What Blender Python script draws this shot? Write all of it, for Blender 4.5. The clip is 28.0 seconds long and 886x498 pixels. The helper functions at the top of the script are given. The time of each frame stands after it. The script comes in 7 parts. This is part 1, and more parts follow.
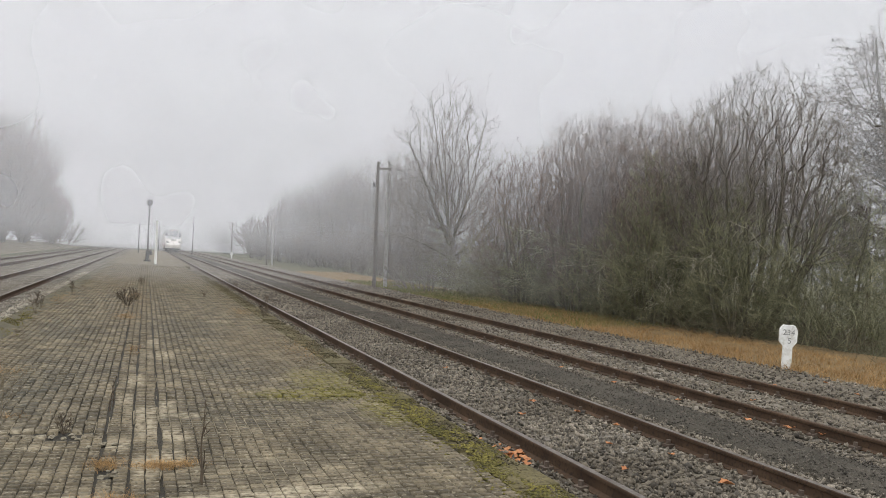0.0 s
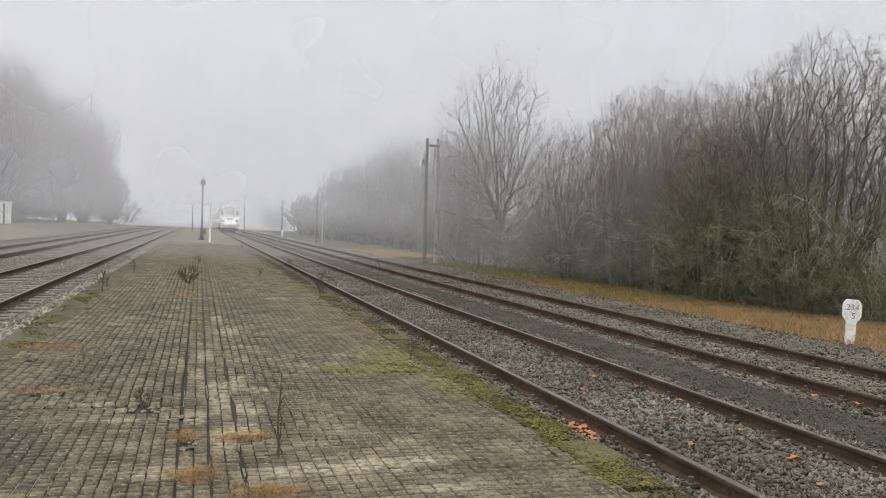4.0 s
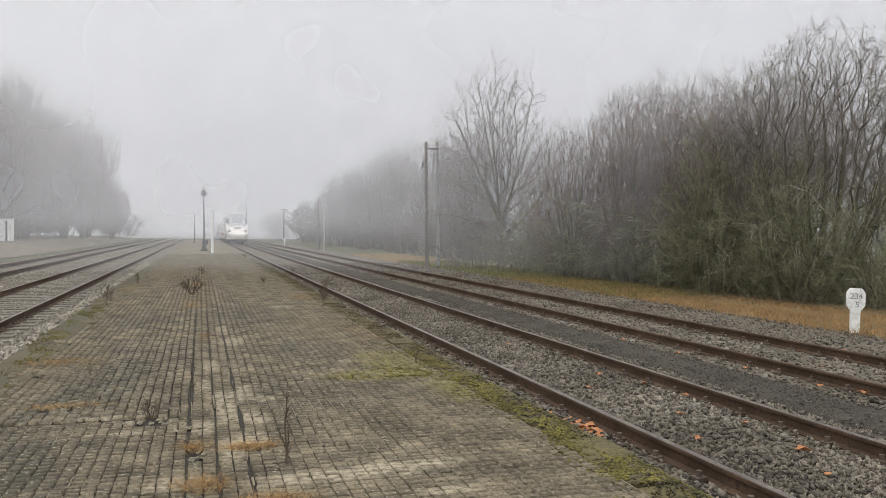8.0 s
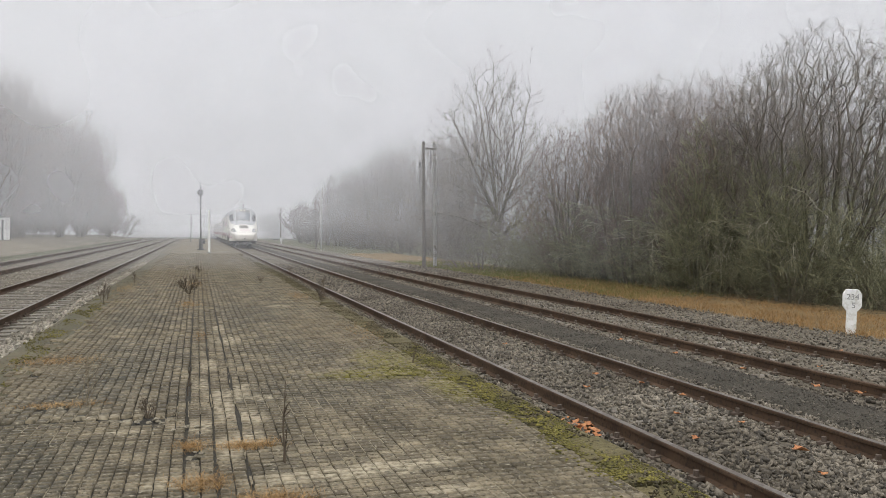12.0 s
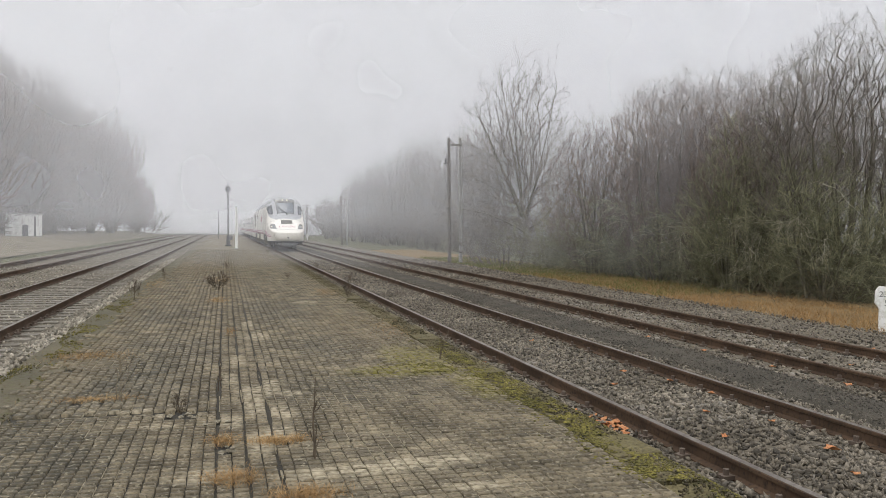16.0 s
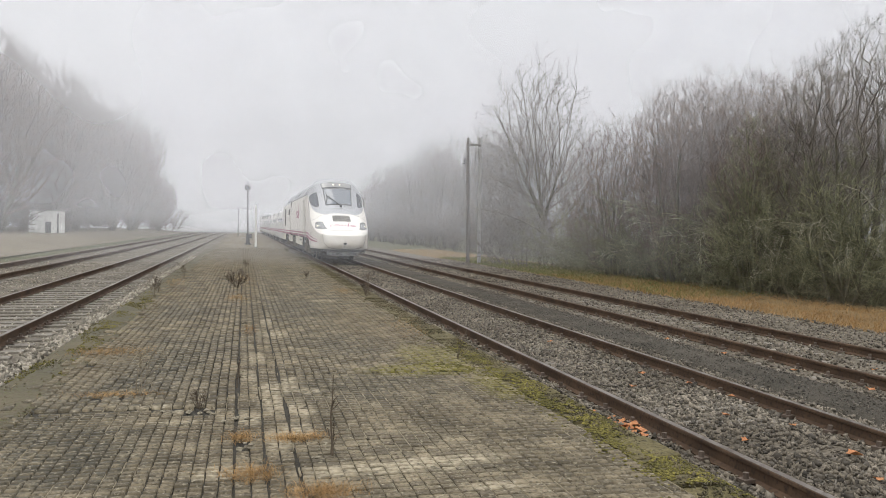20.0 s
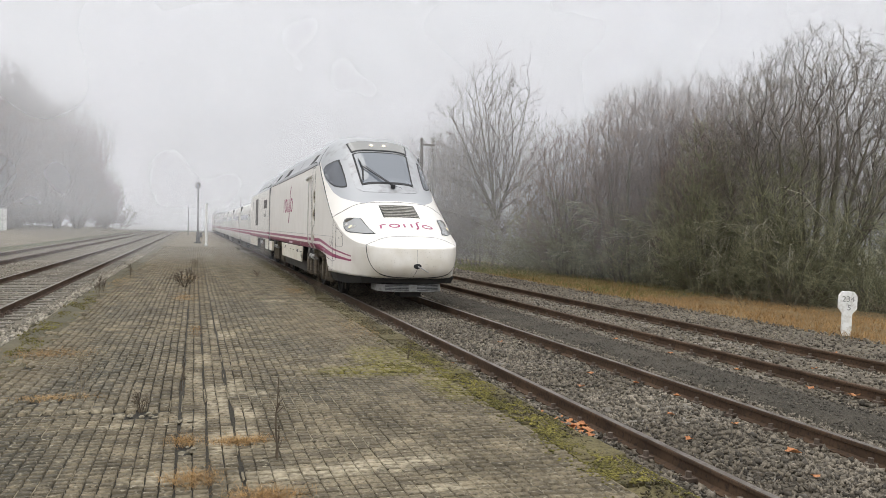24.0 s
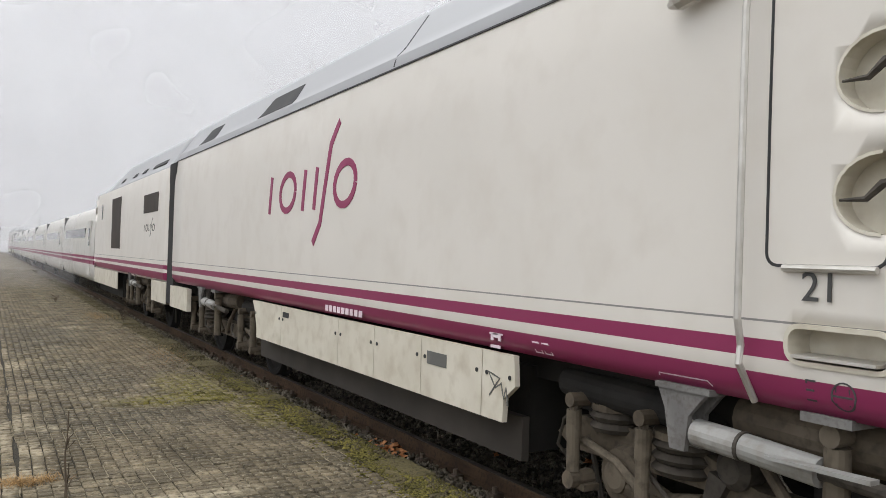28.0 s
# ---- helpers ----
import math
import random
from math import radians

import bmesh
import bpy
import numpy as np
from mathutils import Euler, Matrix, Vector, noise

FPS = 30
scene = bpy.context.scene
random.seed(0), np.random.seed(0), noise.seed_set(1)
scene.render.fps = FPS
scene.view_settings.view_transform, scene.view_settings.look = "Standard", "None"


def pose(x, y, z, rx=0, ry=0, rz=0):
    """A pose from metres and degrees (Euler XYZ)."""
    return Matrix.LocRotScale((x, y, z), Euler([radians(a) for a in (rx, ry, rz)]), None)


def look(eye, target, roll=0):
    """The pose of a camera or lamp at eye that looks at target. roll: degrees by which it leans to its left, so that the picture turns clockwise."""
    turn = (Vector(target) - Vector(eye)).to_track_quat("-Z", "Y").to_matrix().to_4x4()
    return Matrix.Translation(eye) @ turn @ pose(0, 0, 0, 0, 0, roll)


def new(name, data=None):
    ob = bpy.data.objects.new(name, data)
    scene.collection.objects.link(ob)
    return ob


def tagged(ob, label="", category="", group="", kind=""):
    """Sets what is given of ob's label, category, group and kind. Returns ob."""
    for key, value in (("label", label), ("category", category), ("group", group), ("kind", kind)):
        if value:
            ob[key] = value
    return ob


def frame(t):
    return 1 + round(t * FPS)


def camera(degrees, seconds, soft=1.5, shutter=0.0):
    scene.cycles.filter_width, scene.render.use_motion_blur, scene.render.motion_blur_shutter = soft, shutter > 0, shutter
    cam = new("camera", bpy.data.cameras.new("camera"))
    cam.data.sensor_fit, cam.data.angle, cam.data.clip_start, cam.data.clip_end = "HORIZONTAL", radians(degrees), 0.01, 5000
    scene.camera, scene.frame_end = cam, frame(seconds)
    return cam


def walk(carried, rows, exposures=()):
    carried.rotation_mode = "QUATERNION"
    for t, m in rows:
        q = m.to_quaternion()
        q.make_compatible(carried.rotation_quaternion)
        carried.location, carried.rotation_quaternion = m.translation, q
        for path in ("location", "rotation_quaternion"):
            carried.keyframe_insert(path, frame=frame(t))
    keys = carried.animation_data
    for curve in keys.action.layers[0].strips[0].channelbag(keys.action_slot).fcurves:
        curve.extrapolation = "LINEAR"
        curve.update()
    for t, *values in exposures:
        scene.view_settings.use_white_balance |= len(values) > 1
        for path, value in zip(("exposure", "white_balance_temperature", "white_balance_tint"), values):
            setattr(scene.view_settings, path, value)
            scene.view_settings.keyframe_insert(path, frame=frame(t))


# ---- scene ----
import functools

cam = camera(57.97, 28.0, soft=0.6)
PATH = [
    (0.0, (0.162, 0.027, 1.722), (7.104, 18.782, 1.907), 2.98),
    (0.5, (0.048, 0.021, 1.712), (7.036, 18.760, 1.605), 2.76),
    (1.0, (0.012, 0.018, 1.720), (7.006, 18.754, 1.463), 2.94),
    (1.5, (0.001, 0.015, 1.719), (6.204, 19.026, 1.416), 2.86),
    (2.0, (0.000, 0.011, 1.717), (6.219, 19.017, 1.391), 2.51),
    (2.5, (0.009, 0.016, 1.718), (6.274, 19.005, 1.327), 2.20),
    (3.0, (0.008, 0.032, 1.721), (6.356, 18.994, 1.343), 2.98),
    (3.5, (0.009, 0.038, 1.727), (6.374, 18.993, 1.283), 3.23),
    (4.0, (-0.004, 0.030, 1.720), (5.850, 19.148, 1.257), 2.46),
    (4.5, (0.006, 0.014, 1.716), (5.624, 19.203, 1.233), 1.22),
    (6.5, (0.007, 0.012, 1.719), (5.756, 19.163, 1.279), 0.39),
    (7.0, (0.005, 0.006, 1.722), (5.751, 19.158, 1.280), 0.36),
    (7.5, (0.006, -0.002, 1.722), (5.756, 19.149, 1.318), 0.41),
    (8.0, (0.002, 0.001, 1.724), (5.795, 19.140, 1.324), 0.51),
    (8.5, (0.001, 0.003, 1.725), (5.813, 19.136, 1.324), 0.50),
    (9.0, (-0.004, 0.004, 1.724), (5.827, 19.131, 1.321), 0.42),
    (9.5, (-0.004, -0.003, 1.722), (5.845, 19.119, 1.339), 0.41),
    (10.0, (-0.008, 0.005, 1.725), (5.841, 19.127, 1.341), 0.58),
    (10.5, (-0.004, 0.000, 1.723), (5.846, 19.121, 1.319), 0.44),
    (11.0, (-0.008, -0.001, 1.720), (5.844, 19.120, 1.320), 0.52),
    (11.5, (-0.007, -0.001, 1.720), (5.857, 19.116, 1.315), 0.58),
    (12.0, (-0.011, 0.001, 1.719), (5.858, 19.116, 1.321), 0.67),
    (12.5, (-0.009, 0.003, 1.719), (5.841, 19.124, 1.302), 0.76),
    (14.5, (-0.009, 0.000, 1.721), (5.919, 19.095, 1.228), 0.75),
    (15.0, (-0.012, -0.003, 1.723), (5.881, 19.103, 1.244), 0.70),
    (15.5, (-0.029, -0.010, 1.727), (5.714, 19.142, 1.239), 0.70),
    (16.0, (-0.042, -0.014, 1.729), (5.224, 19.273, 1.227), 0.65),
    (16.5, (-0.061, -0.014, 1.730), (4.800, 19.379, 1.218), 0.72),
    (17.0, (-0.062, -0.010, 1.728), (4.782, 19.388, 1.220), 0.95),
    (17.5, (-0.058, -0.012, 1.727), (4.753, 19.394, 1.221), 0.93),
    (18.0, (-0.056, -0.004, 1.723), (4.768, 19.399, 1.207), 0.90),
    (18.5, (-0.052, -0.003, 1.724), (4.770, 19.401, 1.224), 0.87),
    (19.0, (-0.051, -0.001, 1.719), (4.809, 19.393, 1.216), 0.87),
    (19.5, (-0.049, -0.004, 1.719), (4.781, 19.397, 1.203), 0.91),
    (20.0, (-0.046, -0.004, 1.721), (4.782, 19.397, 1.214), 1.10),
    (20.5, (-0.050, -0.010, 1.722), (4.761, 19.396, 1.193), 1.23),
    (22.5, (-0.036, 0.001, 1.730), (4.810, 19.398, 1.227), 1.39),
    (23.0, (-0.026, 0.002, 1.727), (5.032, 19.345, 1.218), 1.42),
    (23.5, (-0.007, 0.005, 1.730), (5.753, 19.152, 1.242), 1.35),
    (24.0, (0.008, 0.009, 1.732), (5.939, 19.103, 1.242), 1.42),
    (24.5, (0.019, 0.013, 1.732), (6.921, 18.779, 1.276), 1.62),
    (25.0, (0.033, 0.002, 1.735), (7.344, 18.614, 1.326), 1.66),
    (25.5, (0.046, -0.007, 1.735), (7.661, 18.484, 1.424), 1.75),
    (26.0, (0.061, -0.015, 1.742), (8.383, 18.170, 1.474), 1.77),
    (26.5, (0.067, -0.045, 1.743), (9.251, 17.721, 1.705), 2.28),
    (27.0, (0.095, -0.051, 1.728), (9.856, 17.405, 1.843), 1.67),
    (27.5, (0.091, -0.043, 1.735), (9.892, 17.390, 1.947), 2.10),
    (28.0, (0.086, -0.039, 1.738), (10.012, 17.322, 1.935), 1.73),
]
# the clip's camera brightens a little once the bright train fills the middle
EXPOSURES = [(0.0, 0.05), (1.0, 0.03), (17.0, 0.03), (17.6, 0.15), (25.2, 0.15), (26.0, 0.08), (27.0, 0.02), (28.0, 0.10)]
walk(cam, [(t, look(eye, target, roll)) for t, eye, target, roll in PATH], EXPOSURES)

# ---- world and light: a foggy overcast winter day ----
world = bpy.data.worlds.new("sky")
scene.world = world
world.use_nodes = True
wn, wl = world.node_tree.nodes, world.node_tree.links
wn.clear()
w_out, w_bg = wn.new("ShaderNodeOutputWorld"), wn.new("ShaderNodeBackground")
w_sky = wn.new("ShaderNodeTexSky")
w_sky.sky_type, w_sky.sun_disc, w_sky.sun_elevation, w_sky.sun_rotation = "NISHITA", False, radians(32), radians(200)
w_dim = wn.new("ShaderNodeMix")
w_dim.data_type, w_dim.blend_type = "RGBA", "MULTIPLY"
w_dim.inputs["Factor"].default_value = 1.0
w_dim.inputs["B"].default_value = (0.08, 0.08, 0.08, 1)
w_co, w_sep = wn.new("ShaderNodeTexCoord"), wn.new("ShaderNodeSeparateXYZ")
w_ramp = wn.new("ShaderNodeValToRGB")
for at, value in ((0.0, (0.585, 0.595, 0.62)), (0.12, (0.68, 0.695, 0.725)), (0.45, (0.86, 0.875, 0.90)), (1.0, (1.12, 1.13, 1.15))):
    e = w_ramp.color_ramp.elements[0] if at == 0.0 else w_ramp.color_ramp.elements[-1] if at == 1.0 else w_ramp.color_ramp.elements.new(at)
    e.color = (*value, 1)
w_mix = wn.new("ShaderNodeMix")
w_mix.data_type = "RGBA"
w_mix.inputs["Factor"].default_value = 0.9
wl.new(w_co.outputs["Generated"], w_sep.inputs[0])
wl.new(w_sep.outputs["Z"], w_ramp.inputs[0])
wl.new(w_sky.outputs[0], w_dim.inputs["A"])
wl.new(w_dim.outputs["Result"], w_mix.inputs["A"])
wl.new(w_ramp.outputs[0], w_mix.inputs["B"])
wl.new(w_mix.outputs["Result"], w_bg.inputs[0])
w_bg.inputs[1].default_value = 1.70
wl.new(w_bg.outputs[0], w_out.inputs[0])

sun = new("sun", bpy.data.lights.new("sun", "SUN"))
sun.data.energy, sun.data.angle, sun.data.color = 0.7, radians(40), (1.0, 0.97, 0.93)
sun.matrix_world = look((-14, 8, 50), (0, 0, 0))

# ---- materials ----
def material(name, c1, c2, c3=None, fine=40.0, broad=1.5, rough=0.8, bump=0.3, depth=0.004, metal=0.0, spec=0.4, vary=0.0, island=False, local=False):
    """Two noises, broad and fine, over up to three base colours, with fine relief; vary: lighter and darker pieces."""
    m = bpy.data.materials.new(name)
    m.use_nodes = True
    n, l = m.node_tree.nodes, m.node_tree.links
    b = n["Principled BSDF"]
    if local:
        co = n.new("ShaderNodeTexCoord").outputs["Object"]
    else:
        co = n.new("ShaderNodeNewGeometry").outputs["Position"]
    t1, t2 = n.new("ShaderNodeTexNoise"), n.new("ShaderNodeTexNoise")
    t1.inputs["Scale"].default_value, t1.inputs["Detail"].default_value = broad, 5
    t2.inputs["Scale"].default_value, t2.inputs["Detail"].default_value = fine, 6
    l.new(co, t1.inputs["Vector"])
    l.new(co, t2.inputs["Vector"])
    r1 = n.new("ShaderNodeValToRGB")
    r1.color_ramp.elements[0].position, r1.color_ramp.elements[1].position = 0.36, 0.66
    r1.color_ramp.elements[0].color, r1.color_ramp.elements[1].color = (*c1, 1), (*c2, 1)
    l.new(t1.outputs[0], r1.inputs[0])
    col = r1.outputs[0]
    if c3:
        mx, th = n.new("ShaderNodeMix"), n.new("ShaderNodeMapRange")
        mx.data_type = "RGBA"
        th.inputs["From Min"].default_value, th.inputs["From Max"].default_value = 0.48, 0.72
        l.new(t2.outputs[0], th.inputs["Value"])
        l.new(th.outputs[0], mx.inputs["Factor"])
        l.new(col, mx.inputs["A"])
        mx.inputs["B"].default_value = (*c3, 1)
        col = mx.outputs["Result"]
    if vary:
        rnd = n.new("ShaderNodeNewGeometry").outputs["Random Per Island"] if island else n.new("ShaderNodeObjectInfo").outputs["Random"]
        mr, mv = n.new("ShaderNodeMapRange"), n.new("ShaderNodeHueSaturation")
        mr.inputs["To Min"].default_value, mr.inputs["To Max"].default_value = 1 - vary, 1 + vary
        l.new(rnd, mr.inputs["Value"])
        l.new(mr.outputs[0], mv.inputs["Value"])
        l.new(col, mv.inputs["Color"])
        col = mv.outputs[0]
    l.new(col, b.inputs["Base Color"])
    b.inputs["Roughness"].default_value, b.inputs["Metallic"].default_value = rough, metal
    b.inputs["Specular IOR Level"].default_value = spec
    if bump:
        bp = n.new("ShaderNodeBump")
        bp.inputs["Strength"].default_value, bp.inputs["Distance"].default_value = bump, depth
        l.new(t2.outputs[0], bp.inputs["Height"])
        l.new(bp.outputs[0], b.inputs["Normal"])
    return m


def maths(n, l, op, a, b=None, clamp=False):
    k = n.new("ShaderNodeMath")
    k.operation, k.use_clamp = op, clamp
    for i, v in enumerate((a, b)):
        if v is None:
            continue
        if isinstance(v, (int, float)):
            k.inputs[i].default_value = v
        else:
            l.new(v, k.inputs[i])
    return k.outputs[0]


def blend(n, l, factor, a, b):
    k = n.new("ShaderNodeMix")
    k.data_type = "RGBA"
    l.new(factor, k.inputs["Factor"])
    for v, s in ((a, "A"), (b, "B")):
        if isinstance(v, tuple):
            k.inputs[s].default_value = (*v, 1)
        else:
            l.new(v, k.inputs[s])
    return k.outputs["Result"]


def blot(n, l, px, py, spot, wobble):
    """1 inside an uneven round stain (x, y, half width, half length), 0 outside."""
    x, y, a, b = spot
    dx = maths(n, l, "DIVIDE", maths(n, l, "SUBTRACT", px, x), a)
    dy = maths(n, l, "DIVIDE", maths(n, l, "SUBTRACT", py, y), b)
    d = maths(n, l, "ADD", maths(n, l, "MULTIPLY", dx, dx), maths(n, l, "MULTIPLY", dy, dy))
    d = maths(n, l, "ADD", d, maths(n, l, "MULTIPLY", wobble, 2.2))
    k = n.new("ShaderNodeMapRange")
    k.inputs["From Min"].default_value, k.inputs["From Max"].default_value = 2.35, 1.25
    l.new(d, k.inputs["Value"])
    return k.outputs[0]


SAND = ((0.95, 5.62, 0.75, 0.15), (-0.15, 5.72, 0.30, 0.2), (1.5, 5.75, 0.5, 0.12), (0.24, 6.5, 0.12, 0.4), (0.24, 7.9, 0.14, 0.5), (0.02, 7.3, 0.14, 0.25), (0.3, 8.6, 0.26, 0.35), (0.48, 7.6, 0.14, 0.3), (0.42, 6.8, 0.14, 0.3), (-0.5, 7.62, 0.3, 0.1), (0.42, 12.9, 0.25, 0.5), (0.62, 8.42, 0.16, 0.14), (0.03, 9.3, 0.10, 0.35), (0.45, 9.0, 0.12, 0.2), (-0.62, 7.25, 0.35, 0.08), (-0.85, 7.85, 0.25, 0.10), (0.34, 14.5, 0.12, 0.5), (0.12, 10.6, 0.12, 0.5), (1.6, 5.08, 0.25, 0.08), (1.75, 18.6, 0.35, 0.3), (0.45, 7.45, 0.16, 0.14))
MOSS = ((2.05, 9.5, 0.75, 0.45), (2.45, 10.4, 0.5, 1.2), (2.7, 8.4, 0.3, 0.8))
RUST = ((2.2, 14.0, 0.8, 3.5), (-1.9, 11.0, 0.7, 2.5), (-2.1, 20.0, 0.6, 6.0), (2.7, 22.0, 0.6, 7.0), (0.0, 24.0, 0.5, 5.0), (-0.9, 34.0, 1.5, 7.0))
DARK = ((-1.6, 8.8, 0.8, 2.6), (-1.9, 6.0, 0.9, 1.6), (-1.0, 6.3, 0.6, 0.9), (-0.9, 9.6, 0.6, 1.4), (1.6, 11.8, 0.9, 1.2), (-0.9, 11.5, 0.8, 1.8), (1.3, 8.6, 1.1, 1.0), (1.0, 17.0, 0.9, 2.5), (-1.2, 16.5, 0.9, 2.0))


def paving(name, island):
    m = material(name, (0.086, 0.070, 0.043), (0.190, 0.155, 0.099), (0.040, 0.032, 0.019), fine=36, broad=2.1, rough=0.9, bump=1.0, depth=0.012, vary=0.28, island=island)
    n, l = m.node_tree.nodes, m.node_tree.links
    b = n["Principled BSDF"]
    col = b.inputs["Base Color"].links[0].from_socket
    sep = n.new("ShaderNodeSeparateXYZ")
    l.new(n.new("ShaderNodeNewGeometry").outputs["Position"], sep.inputs[0])
    w = n.new("ShaderNodeTexNoise")
    w.inputs["Scale"].default_value, w.inputs["Detail"].default_value = 4.5, 6
    l.new(n.new("ShaderNodeNewGeometry").outputs["Position"], w.inputs["Vector"])
    grit = n.new("ShaderNodeTexNoise")
    grit.inputs["Scale"].default_value, grit.inputs["Detail"].default_value = 16, 5
    l.new(n.new("ShaderNodeNewGeometry").outputs["Position"], grit.inputs["Vector"])
    patchy = n.new("ShaderNodeMapRange")
    patchy.inputs["From Min"].default_value, patchy.inputs["From Max"].default_value = 0.36, 0.60
    l.new(grit.outputs[0], patchy.inputs["Value"])
    for spots, paint, k in ((DARK, (0.046, 0.043, 0.032), 0.62), (RUST, (0.125, 0.090, 0.046), 0.5), (SAND, (0.40, 0.345, 0.24), 0.72), (MOSS, (0.15, 0.130, 0.020), 0.85)):
        for s in spots:
            f = maths(n, l, "MULTIPLY", blot(n, l, sep.outputs[0], sep.outputs[1], s, w.outputs[0]), k)
            f = maths(n, l, "MULTIPLY", f, patchy.outputs[0])
            col = blend(n, l, f, col, paint)
    speck, few = n.new("ShaderNodeTexNoise"), n.new("ShaderNodeMapRange")
    speck.inputs["Scale"].default_value, speck.inputs["Detail"].default_value = 26, 3
    l.new(n.new("ShaderNodeNewGeometry").outputs["Position"], speck.inputs["Vector"])
    few.inputs["From Min"].default_value, few.inputs["From Max"].default_value, few.inputs["To Max"].default_value = 0.57, 0.70, 0.75
    l.new(speck.outputs[0], few.inputs["Value"])
    col = blend(n, l, few.outputs[0], col, (0.30, 0.265, 0.19))
    l.new(col, b.inputs["Base Color"])
    return m


M_PAVER, M_PAVERS = paving("paver", False), paving("pavers", True)
M_SANDFILL = material("sandy_joint_fill", (0.17, 0.142, 0.092), (0.28, 0.24, 0.165), (0.12, 0.098, 0.06), fine=60, broad=5, rough=0.95, bump=0.8, depth=0.006)
M_RUBBLE = material("broken_mortar", (0.15, 0.13, 0.092), (0.27, 0.24, 0.175), (0.085, 0.072, 0.048), fine=50, broad=8, rough=0.95, bump=1.0, depth=0.01)
M_CINDERBITS = material("cinder_grit", (0.055, 0.048, 0.039), (0.11, 0.096, 0.075), fine=60, broad=2, rough=0.95, bump=0, vary=0.5, island=True)
M_PALESTONE = material("pale_ballast_stone", (0.20, 0.175, 0.135), (0.31, 0.28, 0.225), (0.13, 0.11, 0.08), fine=70, broad=0.6, rough=0.85, bump=0.4, vary=0.5, island=True)
M_MOSSTUFT = material("moss_cushion", (0.070, 0.062, 0.014), (0.150, 0.128, 0.030), fine=30, broad=2.5, rough=1.0, bump=0, vary=0.45, island=True)
M_SOIL = material("joint_soil", (0.012, 0.0095, 0.006), (0.026, 0.021, 0.012), (0.045, 0.037, 0.018), fine=60, broad=3, bump=0.8, depth=0.01)
M_DIRTBITS = material("dirt_crumbs", (0.060, 0.048, 0.026), (0.125, 0.102, 0.064), (0.055, 0.054, 0.018), fine=20, broad=1.5, rough=0.95, bump=0, vary=0.5, island=True)
M_DIRT = material("bare_dirt", (0.050, 0.042, 0.022), (0.088, 0.069, 0.038), (0.066, 0.066, 0.018), fine=18, broad=1.6, bump=0.9, depth=0.02)
M_MOSS = material("mossy_kerb", (0.075, 0.062, 0.022), (0.120, 0.098, 0.045), (0.042, 0.036, 0.015), fine=32, broad=4.5, rough=0.95, bump=1.0, depth=0.012, vary=0.15)
M_STONE = material("ballast_stone", (0.098, 0.082, 0.060), (0.194, 0.168, 0.130), (0.052, 0.041, 0.028), fine=70, broad=0.6, rough=0.8, bump=0.4, vary=0.65, island=True)
M_BED = material("ballast_bed", (0.066, 0.054, 0.037), (0.110, 0.091, 0.065), (0.185, 0.157, 0.118), fine=13, broad=0.8, rough=0.9, bump=1.0, depth=0.04)
M_OLDBED = material("old_ballast_bed", (0.080, 0.066, 0.046), (0.125, 0.106, 0.077), (0.19, 0.168, 0.132), fine=18, broad=0.7, rough=0.9, bump=1.0, depth=0.04)
M_CINDER = material("cinder_path", (0.045, 0.040, 0.032), (0.075, 0.066, 0.053), (0.10, 0.088, 0.068), fine=70, broad=1.6, rough=0.95, bump=1.0, depth=0.02, spec=0.15)
M_RAIL = material("rusty_rail", (0.054, 0.033, 0.020), (0.096, 0.059, 0.036), (0.033, 0.023, 0.016), fine=30, broad=2, rough=0.85, bump=0.3, depth=0.002, spec=0.22)
M_RAILTOP = material("rail_head_polished", (0.13, 0.112, 0.094), (0.20, 0.178, 0.155), (0.09, 0.068, 0.055), fine=20, broad=3, rough=0.48, bump=0.1, metal=0.7)
M_SLEEPER = material("weathered_sleeper", (0.14, 0.122, 0.096), (0.21, 0.19, 0.16), (0.08, 0.066, 0.05), fine=24, broad=3, rough=0.9, bump=0.7, depth=0.01, vary=0.15)
M_SCREW = material("sleeper_screw", (0.085, 0.062, 0.046), (0.13, 0.10, 0.078), fine=80, rough=0.7, metal=0.3)
M_GROUND = material("meadow_ground", (0.068, 0.072, 0.032), (0.094, 0.086, 0.044), (0.05, 0.046, 0.024), fine=9, broad=0.16, rough=0.95, bump=1.0, depth=0.06)
M_FIELD = material("trackside_dirt", (0.13, 0.108, 0.078), (0.18, 0.152, 0.112), (0.09, 0.088, 0.04), fine=7, broad=0.25, rough=0.95, bump=0.8, depth=0.04)
M_STRAW = material("dry_grass", (0.235, 0.132, 0.048), (0.34, 0.215, 0.092), fine=9, broad=1.2, rough=0.9, bump=0, vary=0.35, island=True)
M_STRAWBED = material("dry_grass_litter", (0.145, 0.090, 0.036), (0.195, 0.130, 0.058), (0.085, 0.074, 0.030), fine=25, broad=1.5, rough=0.95, bump=1.0, depth=0.04)
M_GRASS = material("green_grass", (0.085, 0.105, 0.025), (0.15, 0.145, 0.05), fine=6, broad=0.8, rough=0.9, bump=0, vary=0.35, island=True)
M_BARK = material("bark_grey", (0.095, 0.086, 0.062), (0.15, 0.137, 0.10), (0.085, 0.083, 0.045), fine=18, broad=2, rough=0.95, bump=0.8, depth=0.02)
M_TWIG = material("twig_brown", (0.095, 0.080, 0.064), (0.165, 0.142, 0.115), fine=5, broad=0.7, rough=0.9, bump=0, vary=0.3, island=True)
M_TWIGRED = material("twig_reddish", (0.115, 0.083, 0.065), (0.176, 0.132, 0.105), fine=5, broad=0.6, rough=0.9, bump=0, vary=0.3, island=True)
